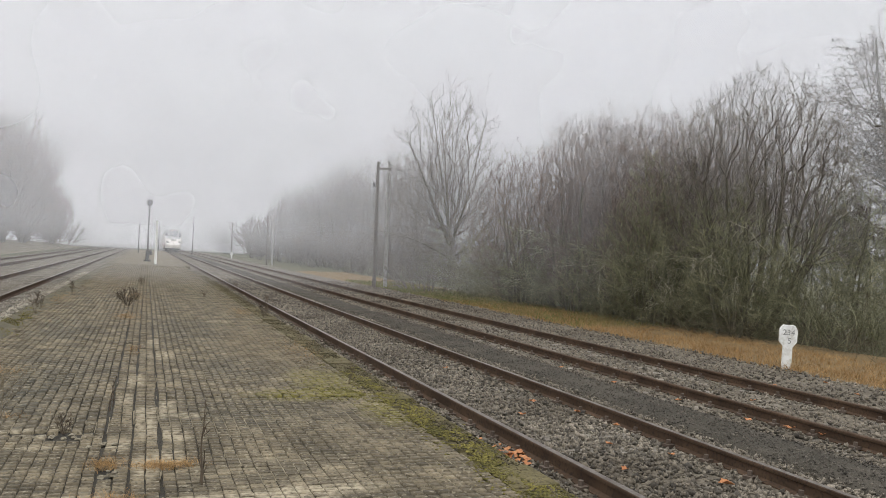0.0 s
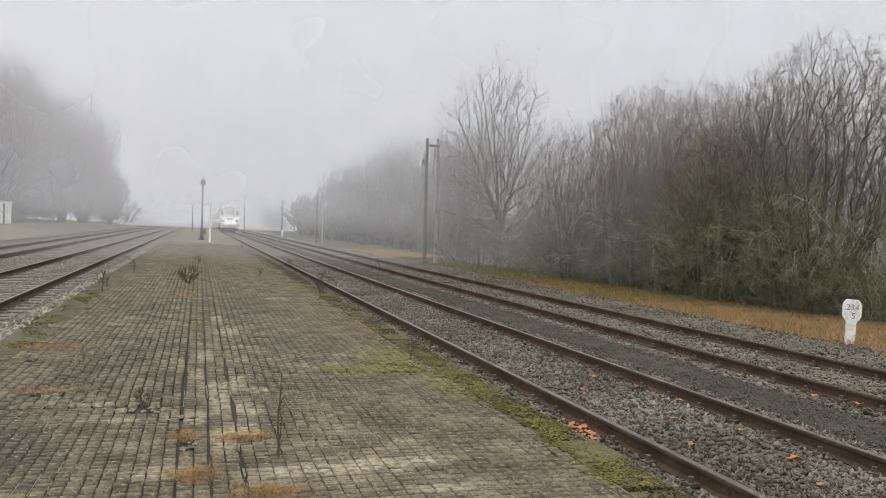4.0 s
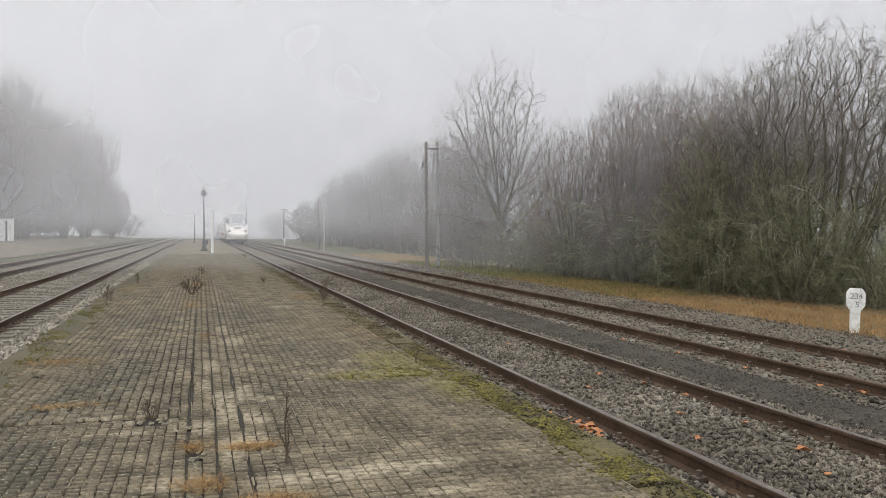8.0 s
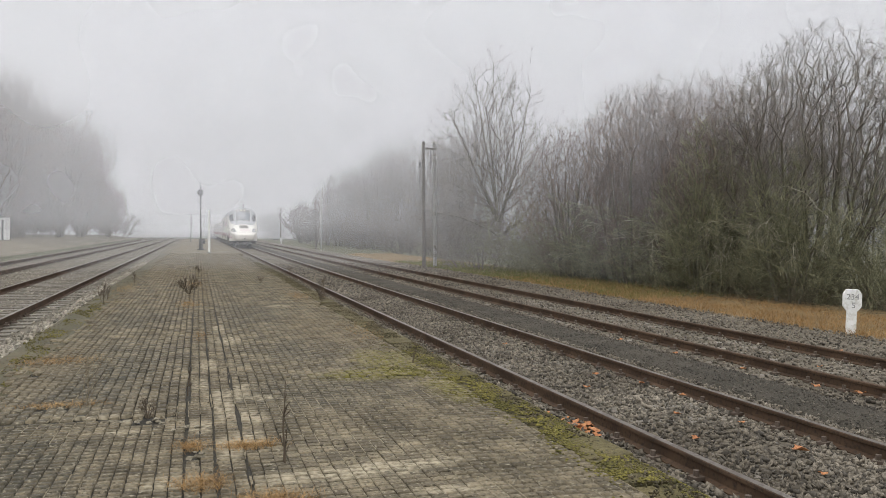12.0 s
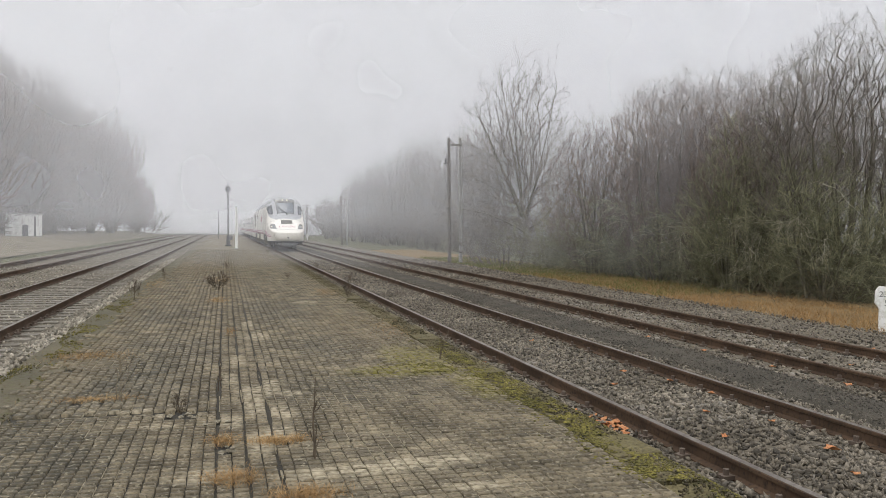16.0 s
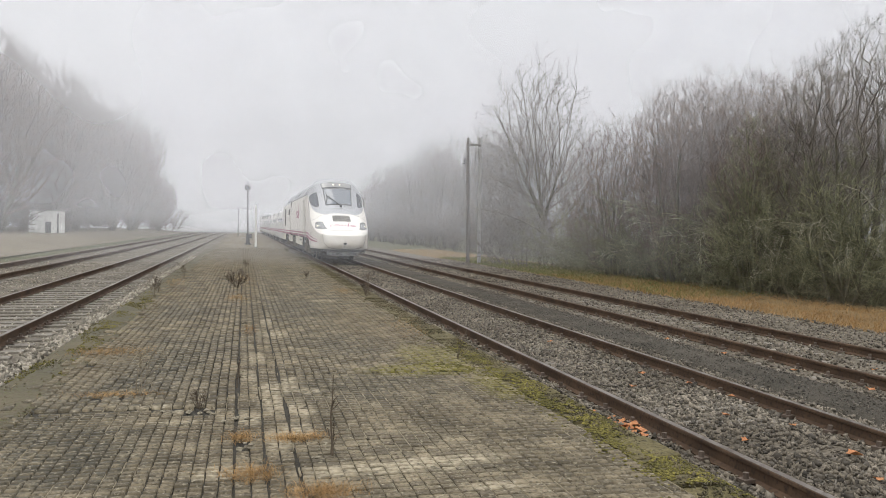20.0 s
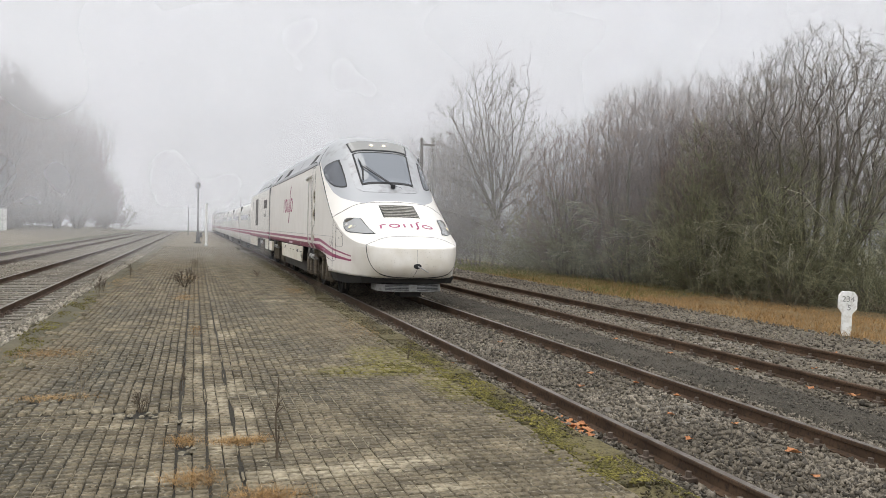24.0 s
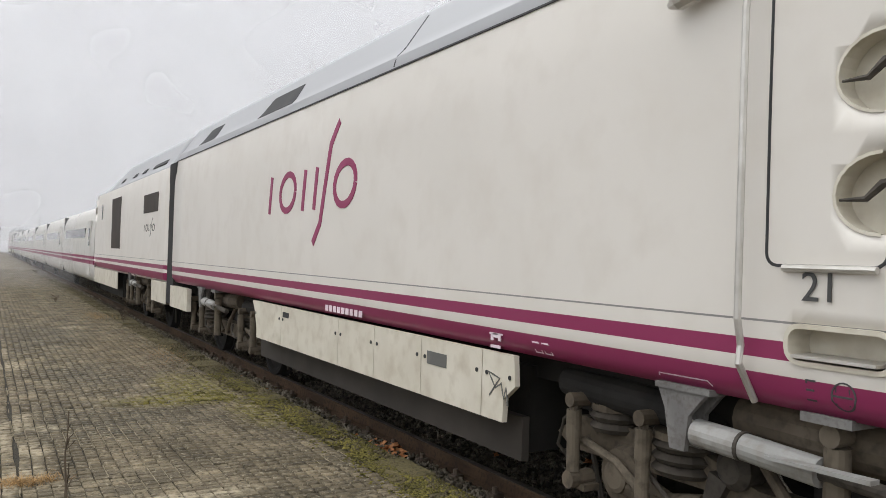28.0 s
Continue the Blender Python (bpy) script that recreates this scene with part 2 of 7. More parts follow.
M_CONE = material("alder_cone", (0.055, 0.045, 0.036), (0.095, 0.078, 0.060), fine=20, broad=1.0, rough=0.95, bump=0, vary=0.3, island=True)
M_LICHEN = material("lichen_twig", (0.100, 0.098, 0.050), (0.230, 0.222, 0.135), fine=5, broad=1.2, rough=0.95, bump=0, vary=0.4, island=True)
M_PALETWIG = material("pale_lichen_branch", (0.20, 0.19, 0.14), (0.34, 0.32, 0.24), fine=8, broad=1.5, rough=0.95, bump=0, vary=0.35, island=True)
M_BRAMBLE = material("bramble_stem", (0.085, 0.070, 0.042), (0.165, 0.138, 0.09), fine=5, broad=1.0, rough=0.95, bump=0, vary=0.4, island=True)
M_LEAF = material("fallen_leaf", (0.34, 0.13, 0.045), (0.44, 0.21, 0.085), (0.22, 0.075, 0.03), fine=60, broad=9, rough=0.7, bump=0.3)
M_WEED = material("dry_weed", (0.06, 0.045, 0.032), (0.11, 0.085, 0.055), fine=20, broad=5, rough=0.9, bump=0)
M_PALEWEED = material("pale_dry_weed", (0.13, 0.105, 0.07), (0.20, 0.165, 0.11), fine=20, broad=5, rough=0.9, bump=0)
M_TIMBER = material("rotten_timber", (0.085, 0.048, 0.028), (0.150, 0.090, 0.055), (0.045, 0.028, 0.018), fine=26, broad=3, rough=0.95, bump=1.0, depth=0.02, local=True)
M_POLE = material("weathered_pole", (0.10, 0.085, 0.07), (0.15, 0.13, 0.11), (0.07, 0.06, 0.05), fine=30, broad=1.5, rough=0.9, bump=0.5)
M_CONCRETE = material("concrete_pole", (0.26, 0.25, 0.23), (0.34, 0.33, 0.31), (0.2, 0.19, 0.17), fine=30, broad=1.5, rough=0.9, bump=0.4)
M_IRON = material("dark_iron", (0.028, 0.028, 0.03), (0.05, 0.047, 0.044), fine=40, broad=4, rough=0.6, bump=0.2, metal=0.3)
M_WHITE = material("white_paint_old", (0.72, 0.72, 0.69), (0.82, 0.82, 0.80), (0.50, 0.48, 0.42), fine=14, broad=4, rough=0.75, bump=0.3)
M_INK = material("dark_lettering", (0.055, 0.055, 0.055), (0.08, 0.08, 0.078), fine=40, rough=0.7, bump=0)
M_FADED = material("faded_lettering", (0.16, 0.16, 0.155), (0.30, 0.30, 0.29), fine=30, broad=12, rough=0.8, bump=0)
M_HUTWALL = material("whitewashed_wall", (0.74, 0.73, 0.69), (0.80, 0.79, 0.76), (0.42, 0.40, 0.36), fine=3, broad=0.8, rough=0.9, bump=0.3)
M_HUTROOF = material("hut_roof", (0.30, 0.29, 0.27), (0.38, 0.36, 0.33), fine=8, rough=0.9)
M_HUTDOOR = material("hut_door_grey", (0.10, 0.10, 0.10), (0.15, 0.15, 0.145), fine=12, rough=0.7)

# train
M_STEEL = material("bogie_steel", (0.050, 0.043, 0.035), (0.085, 0.074, 0.060), (0.032, 0.027, 0.022), fine=25, broad=4, rough=0.75, bump=0.4, local=True)
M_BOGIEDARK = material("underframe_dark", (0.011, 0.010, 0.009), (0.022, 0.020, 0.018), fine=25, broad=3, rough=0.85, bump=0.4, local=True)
M_DAMPER = material("grey_damper", (0.29, 0.29, 0.275), (0.35, 0.345, 0.33), (0.24, 0.225, 0.20), fine=12, broad=3, rough=0.6, local=True)
M_PLOUGH = material("plough_grey", (0.17, 0.17, 0.165), (0.23, 0.23, 0.22), (0.11, 0.105, 0.095), fine=14, broad=3, rough=0.6, local=True)
M_BRONZE = material("dusty_bracket", (0.080, 0.063, 0.044), (0.128, 0.103, 0.074), (0.052, 0.041, 0.030), fine=16, broad=3, rough=0.8, local=True)
M_DUST = material("dusty_damper", (0.095, 0.078, 0.056), (0.155, 0.128, 0.094), (0.062, 0.050, 0.035), fine=14, broad=3, rough=0.85, local=True)
M_RUBBER = material("black_rubber", (0.016, 0.016, 0.017), (0.026, 0.026, 0.027), fine=40, rough=0.7, bump=0.2, local=True)
M_RUBBERDUST = material("dusty_rubber", (0.040, 0.034, 0.027), (0.070, 0.059, 0.047), fine=40, broad=5, rough=0.9, bump=0.2, local=True)
M_STEELGREY = material("grey_forged_steel", (0.15, 0.145, 0.14), (0.21, 0.205, 0.195), (0.11, 0.10, 0.09), fine=30, broad=5, rough=0.7, local=True)
M_SEAM = material("panel_gap", (0.035, 0.035, 0.036), (0.05, 0.05, 0.05), fine=40, rough=0.8, bump=0, local=True)
M_SKIRT = material("skirt_panel_cream", (0.60, 0.56, 0.465), (0.68, 0.64, 0.545), (0.52, 0.47, 0.375), fine=6, broad=2, rough=0.45, bump=0.08, local=True)
M_SKIRTDARK = material("lower_skirt_dark", (0.036, 0.031, 0.026), (0.055, 0.047, 0.040), fine=10, broad=2, rough=0.8, local=True)
M_RAILBAR = material("grab_rail_metal", (0.52, 0.50, 0.46), (0.66, 0.64, 0.60), fine=20, broad=6, rough=0.4, metal=0.6, bump=0.05, local=True)
M_PLUM = material("plum_mark", (0.27, 0.035, 0.10), (0.30, 0.042, 0.12), fine=20, rough=0.5, bump=0, local=True)
M_PALEMARK = material("pale_mark", (0.72, 0.6, 0.66), (0.78, 0.66, 0.72), fine=20, rough=0.5, bump=0, local=True)
M_VENT = material("vent_slat", (0.12, 0.12, 0.11), (0.2, 0.2, 0.19), fine=20, rough=0.6, local=True)
M_SLAT = material("vent_slat_pale", (0.30, 0.285, 0.25), (0.40, 0.38, 0.335), (0.2, 0.19, 0.165), fine=24, broad=4, rough=0.6, local=True)
M_SILVER = material("silver_paint", (0.31, 0.315, 0.325), (0.37, 0.375, 0.385), (0.24, 0.235, 0.23), fine=5, broad=1.5, rough=0.38, bump=0.04, metal=0.15, local=True)
M_BELLOWS = material("gangway_bellows", (0.020, 0.020, 0.021), (0.035, 0.034, 0.033), fine=30, rough=0.85, local=True)


def glass(name, tint, rough):
    m = bpy.data.materials.new(name)
    m.use_nodes = True
    b = m.node_tree.nodes["Principled BSDF"]
    b.inputs["Base Color"].default_value = (*tint, 1)
    b.inputs["Roughness"].default_value = rough
    b.inputs["IOR"].default_value = 1.5
    b.inputs["Specular IOR Level"].default_value = 0.9
    b.inputs["Coat Weight"].default_value = 0.5
    b.inputs["Coat Roughness"].default_value = 0.03
    return m


M_GLASS = glass("tinted_cab_glass", (0.070, 0.084, 0.104), 0.06)
M_SIDEGLASS = glass("cab_side_glass", (0.06, 0.066, 0.078), 0.05)
M_SIDEGLASS.node_tree.nodes["Principled BSDF"].inputs["Coat Weight"].default_value = 0.0
M_SIDEGLASS.node_tree.nodes["Principled BSDF"].inputs["Specular IOR Level"].default_value = 0.5
M_DARKGLASS = glass("dark_window", (0.045, 0.046, 0.05), 0.08)
M_DARKGLASS.node_tree.nodes["Principled BSDF"].inputs["Coat Weight"].default_value = 0.0
M_DARKGLASS.node_tree.nodes["Principled BSDF"].inputs["Specular IOR Level"].default_value = 0.4
M_LENS = glass("headlight_cover", (0.18, 0.183, 0.175), 0.10)
M_LAMPGLASS = glass("lamp_window_glass", (0.125, 0.122, 0.108), 0.12)
M_LOUVRE = material("brown_louvre", (0.042, 0.034, 0.029), (0.060, 0.048, 0.041), fine=30, rough=0.6, bump=0.1, spec=0.25, local=True)


def lamp_glow(name, colour, power, base=0.8):
    m = bpy.data.materials.new(name)
    m.use_nodes = True
    b = m.node_tree.nodes["Principled BSDF"]
    b.inputs["Base Color"].default_value = (base, base * 0.93, base * 0.75, 1)
    b.inputs["Emission Color"].default_value = (*colour, 1)
    b.inputs["Emission Strength"].default_value = power
    return m


M_LAMP = lamp_glow("lit_lamp", (1.0, 0.93, 0.78), 3.0)
M_LAMPDIM = lamp_glow("half_lit_lamp", (1.0, 0.82, 0.45), 1.1, 0.35)
M_TOPLAMP = lamp_glow("warm_top_lamp", (1.0, 0.90, 0.70), 1.0, 0.45)
M_REFLECTOR = material("lamp_reflector", (0.30, 0.29, 0.26), (0.40, 0.39, 0.35), (0.2, 0.19, 0.16), fine=30, broad=8, rough=0.3, metal=0.4, bump=0.1, local=True)


def livery(name, kink, stop, nose):
    """Cream body paint with two plum stripes, silver cab roof; the stripes run level behind the kink and dip in front of it."""
    m = material(name, (0.695, 0.662, 0.606), (0.735, 0.700, 0.645), (0.675, 0.636, 0.576), fine=3.0, broad=0.7, rough=0.36, bump=0.03, spec=0.5, local=True)
    n, l = m.node_tree.nodes, m.node_tree.links
    b = n["Principled BSDF"]
    col = b.inputs["Base Color"].links[0].from_socket
    sep = n.new("ShaderNodeSeparateXYZ")
    l.new(n.new("ShaderNodeTexCoord").outputs["Object"], sep.inputs[0])
    y, z = sep.outputs[1], sep.outputs[2]

    def above(v, edge):
        return maths(n, l, "GREATER_THAN", v, edge)

    ahead = maths(n, l, "MAXIMUM", maths(n, l, "SUBTRACT", kink, y), 0.0)
    front = maths(n, l, "MAXIMUM", maths(n, l, "SUBTRACT", kink - 1.895, y), 0.0)

    def edge_at(level, s1, s2):
        drop = maths(n, l, "ADD", maths(n, l, "MULTIPLY", ahead, -s1), maths(n, l, "MULTIPLY", front, s1 - s2))
        return maths(n, l, "ADD", drop, level)

    for lo, hi in (((1.330, 0.083, 0.076), (1.413, 0.103, 0.088)), ((1.112, 0.059, 0.028), (1.262, 0.090, 0.065))):
        f = maths(n, l, "MULTIPLY", above(z, edge_at(*lo)), maths(n, l, "LESS_THAN", z, edge_at(*hi)))
        f = maths(n, l, "MULTIPLY", f, above(y, stop))
        col = blend(n, l, f, col, (0.26, 0.030, 0.098))
    gap = maths(n, l, "MULTIPLY", above(z, 1.492), maths(n, l, "LESS_THAN", z, 1.502))
    col = blend(n, l, maths(n, l, "MULTIPLY", gap, above(y, 2.6 if nose else stop)), col, (0.25, 0.24, 0.23))
    if nose:
        level = 2.30
        for knot, slope in ((2.25, 0.20), (3.0, 0.12), (3.4, 0.14), (4.2, 0.18)):
            past = maths(n, l, "MAXIMUM", maths(n, l, "SUBTRACT", y, knot), 0.0)
            level = maths(n, l, "ADD", maths(n, l, "MULTIPLY", past, slope), level)
        f = maths(n, l, "MULTIPLY", above(z, level), above(y, 2.29))
        col = blend(n, l, f, col, (0.33, 0.335, 0.345))
    if nose:
        grime, specks = n.new("ShaderNodeTexNoise"), n.new("ShaderNodeTexNoise")
        for k, size in ((grime, 2.6), (specks, 42.0)):
            k.inputs["Scale"].default_value, k.inputs["Detail"].default_value = size, 5
            l.new(n.new("ShaderNodeTexCoord").outputs["Object"], k.inputs["Vector"])
        some, few = n.new("ShaderNodeMapRange"), n.new("ShaderNodeMapRange")
        some.inputs["From Min"].default_value, some.inputs["From Max"].default_value, some.inputs["To Max"].default_value = 0.30, 0.62, 0.62
        few.inputs["From Min"].default_value, few.inputs["From Max"].default_value, few.inputs["To Max"].default_value = 0.665, 0.70, 0.6
        l.new(grime.outputs[0], some.inputs["Value"])
        l.new(specks.outputs[0], few.inputs["Value"])
        hit = maths(n, l, "MULTIPLY", maths(n, l, "LESS_THAN", z, 1.30), maths(n, l, "SUBTRACT", 1.0, maths(n, l, "MULTIPLY", y, 0.8), True))
        col = blend(n, l, maths(n, l, "MULTIPLY", hit, some.outputs[0]), col, (0.53, 0.475, 0.375))
        col = blend(n, l, maths(n, l, "MULTIPLY", hit, few.outputs[0]), col, (0.17, 0.145, 0.11))
        dust, rub = n.new("ShaderNodeMapRange"), n.new("ShaderNodeTexNoise")
        rub.inputs["Scale"].default_value, rub.inputs["Detail"].default_value = 5.0, 6
        l.new(n.new("ShaderNodeTexCoord").outputs["Object"], rub.inputs["Vector"])
        dust.inputs["From Min"].default_value, dust.inputs["From Max"].default_value, dust.inputs["To Max"].default_value = 0.50, 0.72, 0.5
        l.new(rub.outputs[0], dust.inputs["Value"])
        col = blend(n, l, maths(n, l, "MULTIPLY", maths(n, l, "MULTIPLY", above(z, 3.45), dust.outputs[0]), maths(n, l, "LESS_THAN", y, 6.5)), col, (0.13, 0.12, 0.10))
    f = maths(n, l, "MULTIPLY", above(z, 3.37 if nose else 3.34), above(y, 5.0 if nose else stop))
    col = blend(n, l, f, col, (0.33, 0.335, 0.345))
    l.new(col, b.inputs["Base Color"])
    return m


M_LIVERY = livery("power_car_paint", 4.55, 1.24, True)
M_LIVERY2 = livery("end_car_paint", -1.0, -0.5, False)


def coach_paint():
    m = material("coach_paint", (0.58, 0.565, 0.53), (0.64, 0.625, 0.59), (0.53, 0.51, 0.475), fine=3, broad=0.6, rough=0.4, bump=0.03, local=True)
    n, l = m.node_tree.nodes, m.node_tree.links
    b = n["Principled BSDF"]
    col = b.inputs["Base Color"].links[0].from_socket
    sep = n.new("ShaderNodeSeparateXYZ")
    l.new(n.new("ShaderNodeTexCoord").outputs["Object"], sep.inputs[0])
    z = sep.outputs[2]
    for lo, hi in ((1.322, 1.410), (1.138, 1.268)):
        f = maths(n, l, "MULTIPLY", maths(n, l, "GREATER_THAN", z, lo), maths(n, l, "LESS_THAN", z, hi))
        col = blend(n, l, f, col, (0.26, 0.030, 0.098))
    l.new(col, b.inputs["Base Color"])
    return m


M_COACH = coach_paint()


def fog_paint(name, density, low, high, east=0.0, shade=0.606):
    """Thin mist: mostly clear, the rest scatters daylight; it thins out towards the ground and its upper rim. shade:
    its colour, lowered to paint the mist dimmer.
    """
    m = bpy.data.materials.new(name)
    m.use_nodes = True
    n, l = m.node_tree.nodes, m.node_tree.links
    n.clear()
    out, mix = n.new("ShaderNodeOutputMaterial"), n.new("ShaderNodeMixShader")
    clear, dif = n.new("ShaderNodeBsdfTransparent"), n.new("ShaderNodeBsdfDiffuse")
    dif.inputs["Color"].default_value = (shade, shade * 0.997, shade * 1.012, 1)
    up = n.new("ShaderNodeCombineXYZ")
    up.inputs[2].default_value = 1.0
    l.new(up.outputs[0], dif.inputs["Normal"])
    pos, sep = n.new("ShaderNodeNewGeometry"), n.new("ShaderNodeSeparateXYZ")
    l.new(pos.outputs["Position"], sep.inputs[0])
    foot, rim = n.new("ShaderNodeMapRange"), n.new("ShaderNodeMapRange")
    foot.interpolation_type = rim.interpolation_type = "SMOOTHSTEP"
    foot.inputs["From Min"].default_value, foot.inputs["From Max"].default_value = -0.3, low
    rim.inputs["From Min"].default_value, rim.inputs["From Max"].default_value = high, high * 0.45
    l.new(sep.outputs[2], foot.inputs["Value"])
    l.new(sep.outputs[2], rim.inputs["Value"])
    cloud, soft = n.new("ShaderNodeTexNoise"), n.new("ShaderNodeMapRange")
    cloud.inputs["Scale"].default_value, cloud.inputs["Detail"].default_value = 0.06, 2
    l.new(pos.outputs["Position"], cloud.inputs["Vector"])
    soft.inputs["To Min"].default_value, soft.inputs["To Max"].default_value = 0.65, 1.35
    l.new(cloud.outputs[0], soft.inputs["Value"])
    f = maths(n, l, "MULTIPLY", maths(n, l, "MULTIPLY", foot.outputs[0], rim.outputs[0]), maths(n, l, "MULTIPLY", soft.outputs[0], density))
    if east:
        start = n.new("ShaderNodeMapRange")
        start.interpolation_type = "SMOOTHSTEP"
        start.inputs["From Min"].default_value, start.inputs["From Max"].default_value = east, east + 5
        l.new(sep.outputs[0], start.inputs["Value"])
        f = maths(n, l, "MULTIPLY", f, start.outputs[0])
    l.new(f, mix.inputs[0])
    l.new(clear.outputs[0], mix.inputs[1])
    thru, down, both = n.new("ShaderNodeBsdfTranslucent"), n.new("ShaderNodeCombineXYZ"), n.new("ShaderNodeAddShader")
    down.inputs[2].default_value = -1.0
    l.new(down.outputs[0], thru.inputs["Normal"])
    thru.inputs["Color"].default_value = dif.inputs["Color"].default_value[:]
    l.new(dif.outputs[0], both.inputs[0])
    l.new(thru.outputs[0], both.inputs[1])
    l.new(both.outputs[0], mix.inputs[2])
    l.new(mix.outputs[0], out.inputs[0])
    return m


# ---- building helpers ----
def mesh_from(name, verts, faces, mat=None, smooth_all=False):
    me = bpy.data.meshes.new(name)
    me.from_pydata([tuple(v) for v in verts], [], [tuple(f) for f in faces])
    me.update()
    if mat:
        me.materials.append(mat)
    if smooth_all:
        me.polygons.foreach_set("use_smooth", [True] * len(me.polygons))
    return me


def part(name, bm, mat, parent, label="", at=None, smooth_all=False):
    """One mesh object under a thing or under a part; bm is a bmesh, a mesh, or (verts, faces)."""
    if isinstance(bm, tuple):
        me = mesh_from(name, bm[0], bm[1], mat, smooth_all)
    elif isinstance(bm, bmesh.types.BMesh):
        me = bpy.data.meshes.new(name)
        bm.to_mesh(me)
        bm.free()
        me.materials.append(mat)
        if smooth_all:
            me.polygons.foreach_set("use_smooth", [True] * len(me.polygons))
    else:
        me = bm
    ob = new(name, me)
    ob.parent = parent
    if at is not None:
        ob.matrix_local = at
    if label:
        tagged(ob, label)
    return ob


def thing(name, label, category, at=None, group="", kind=""):
    ob = new(name)
    ob.empty_display_size = 0.2
    if at is not None:
        ob.matrix_basis = at
    return tagged(ob, label, category, group, kind)


def box(cx, cy, cz, sx, sy, sz, bevel=0.0):
    bm = bmesh.new()
    bmesh.ops.create_cube(bm, size=1, matrix=Matrix.Translation((cx, cy, cz)) @ Matrix.Diagonal((sx, sy, sz, 1)))
    if bevel:
        bmesh.ops.bevel(bm, geom=bm.edges[:], offset=bevel, segments=2, affect="EDGES", profile=0.6)
    return bm


def tube(points, radii, sides=8, caps=True):
    """A round bar along points."""
    pts = [Vector(p) for p in points]
    if isinstance(radii, (int, float)):
        radii = [radii] * len(pts)
    verts, faces = [], []
    for i, p in enumerate(pts):
        d = (pts[min(i + 1, len(pts) - 1)] - pts[max(i - 1, 0)]).normalized()
        u = d.cross(Vector((0, 0, 1)) if abs(d.z) < 0.9 else Vector((1, 0, 0))).normalized()
        v = d.cross(u)
        for k in range(sides):
            a = 2 * math.pi * k / sides
            verts.append(p + (u * math.cos(a) + v * math.sin(a)) * radii[i])
    for i in range(len(pts) - 1):
        for k in range(sides):
            j = (k + 1) % sides
            faces.append((i * sides + k, i * sides + j, (i + 1) * sides + j, (i + 1) * sides + k))
    if caps:
        faces.append(tuple(range(sides))[::-1])
        faces.append(tuple((len(pts) - 1) * sides + k for k in range(sides)))
    return verts, faces


def joined(*pieces):
    verts, faces = [], []
    for v, f in pieces:
        o = len(verts)
        verts += list(v)
        faces += [tuple(i + o for i in q) for q in f]
    return verts, faces


def slab(x0, x1, y0, y1, z0, z1):
    v = [(x, y, z) for z in (z0, z1) for y in (y0, y1) for x in (x0, x1)]
    return v, [(0, 2, 3, 1), (4, 5, 7, 6), (0, 1, 5, 4), (2, 6, 7, 3), (0, 4, 6, 2), (1, 3, 7, 5)]


def prism(outline, z0, z1):
    """Upright block over an outline of (x, y)."""
    n = len(outline)
    v = [(x, y, z0) for x, y in outline] + [(x, y, z1) for x, y in outline]
    f = [tuple(range(n))[::-1], tuple(range(n, 2 * n))] + [(i, (i + 1) % n, n + (i + 1) % n, n + i) for i in range(n)]
    return v, f


def sheet(xs, ys, height):
    v = [(x, y, height(x, y)) for y in ys for x in xs]
    w = len(xs)
    f = [(j * w + i, j * w + i + 1, (j + 1) * w + i + 1, (j + 1) * w + i) for j in range(len(ys) - 1) for i in range(w - 1)]
    return v, f


def fast_mesh(name, verts, faces, mat, smooth_all=False):
    """A mesh from arrays: faces all with the same number of corners."""
    me = bpy.data.meshes.new(name)
    verts, faces = np.asarray(verts, np.float32), np.asarray(faces, np.int32)
    k = faces.shape[1]
    me.vertices.add(len(verts))
    me.vertices.foreach_set("co", verts.ravel())
    me.loops.add(faces.size)
    me.loops.foreach_set("vertex_index", faces.ravel())
    me.polygons.add(len(faces))
    me.polygons.foreach_set("loop_start", np.arange(0, faces.size, k, dtype=np.int32))
    if smooth_all:
        me.polygons.foreach_set("use_smooth", np.ones(len(faces), bool))
    me.update(calc_edges=True)
    me.validate()
    me.materials.append(mat)
    return me


# ---- ground, track beds, platform ----
TRACK = 4.60                       # centre of the track that the train runs on
CENTRES = {"near": 4.60, "far": 8.47, "left": -4.43, "outer_left": -8.40}
GAUGE = 1.668
BED = -0.150                       # top of the ballast; rail heads are at 0, the platform's paving at 0


def ground_height(x, y):
    r = -0.26 + 0.03 * noise.noise((x * 0.2, y * 0.2, 0))
    if x > 13:
        r += 0.05 * noise.noise((x * 0.5, y * 0.5, 3)) - 0.25 * smooth(18, 30, x)
    if x < -11:
        r += 0.75 * smooth(-11, -18, x) * smooth(20, 80, y)
    return r


def smooth(a, b, v):
    k = min(1.0, max(0.0, (v - a) / (b - a)))
    return k * k * (3 - 2 * k)


gx = [-1500, -600, -250, -120, -70] + list(np.arange(-50, 61, 2.5)) + [75, 120, 250, 600, 1500]
gy = [-1500, -500, -150, -60] + list(np.arange(-30, 201, 3.0)) + [260, 400, 800, 2000]
ground = new("ground", mesh_from("ground", *sheet(gx, gy, ground_height), M_GROUND, True))
tagged(ground, "wide misty meadow ground of dull green and brown", "ground", kind="structure")


def bed_height(x0, x1, top=BED):
    def h(x, y):
        e = min(x - x0, x1 - x)
        return -0.30 + (top + 0.30) * smooth(0.0, 0.35, e) + 0.012 * noise.noise((x * 3, y * 3, 1))
    return h


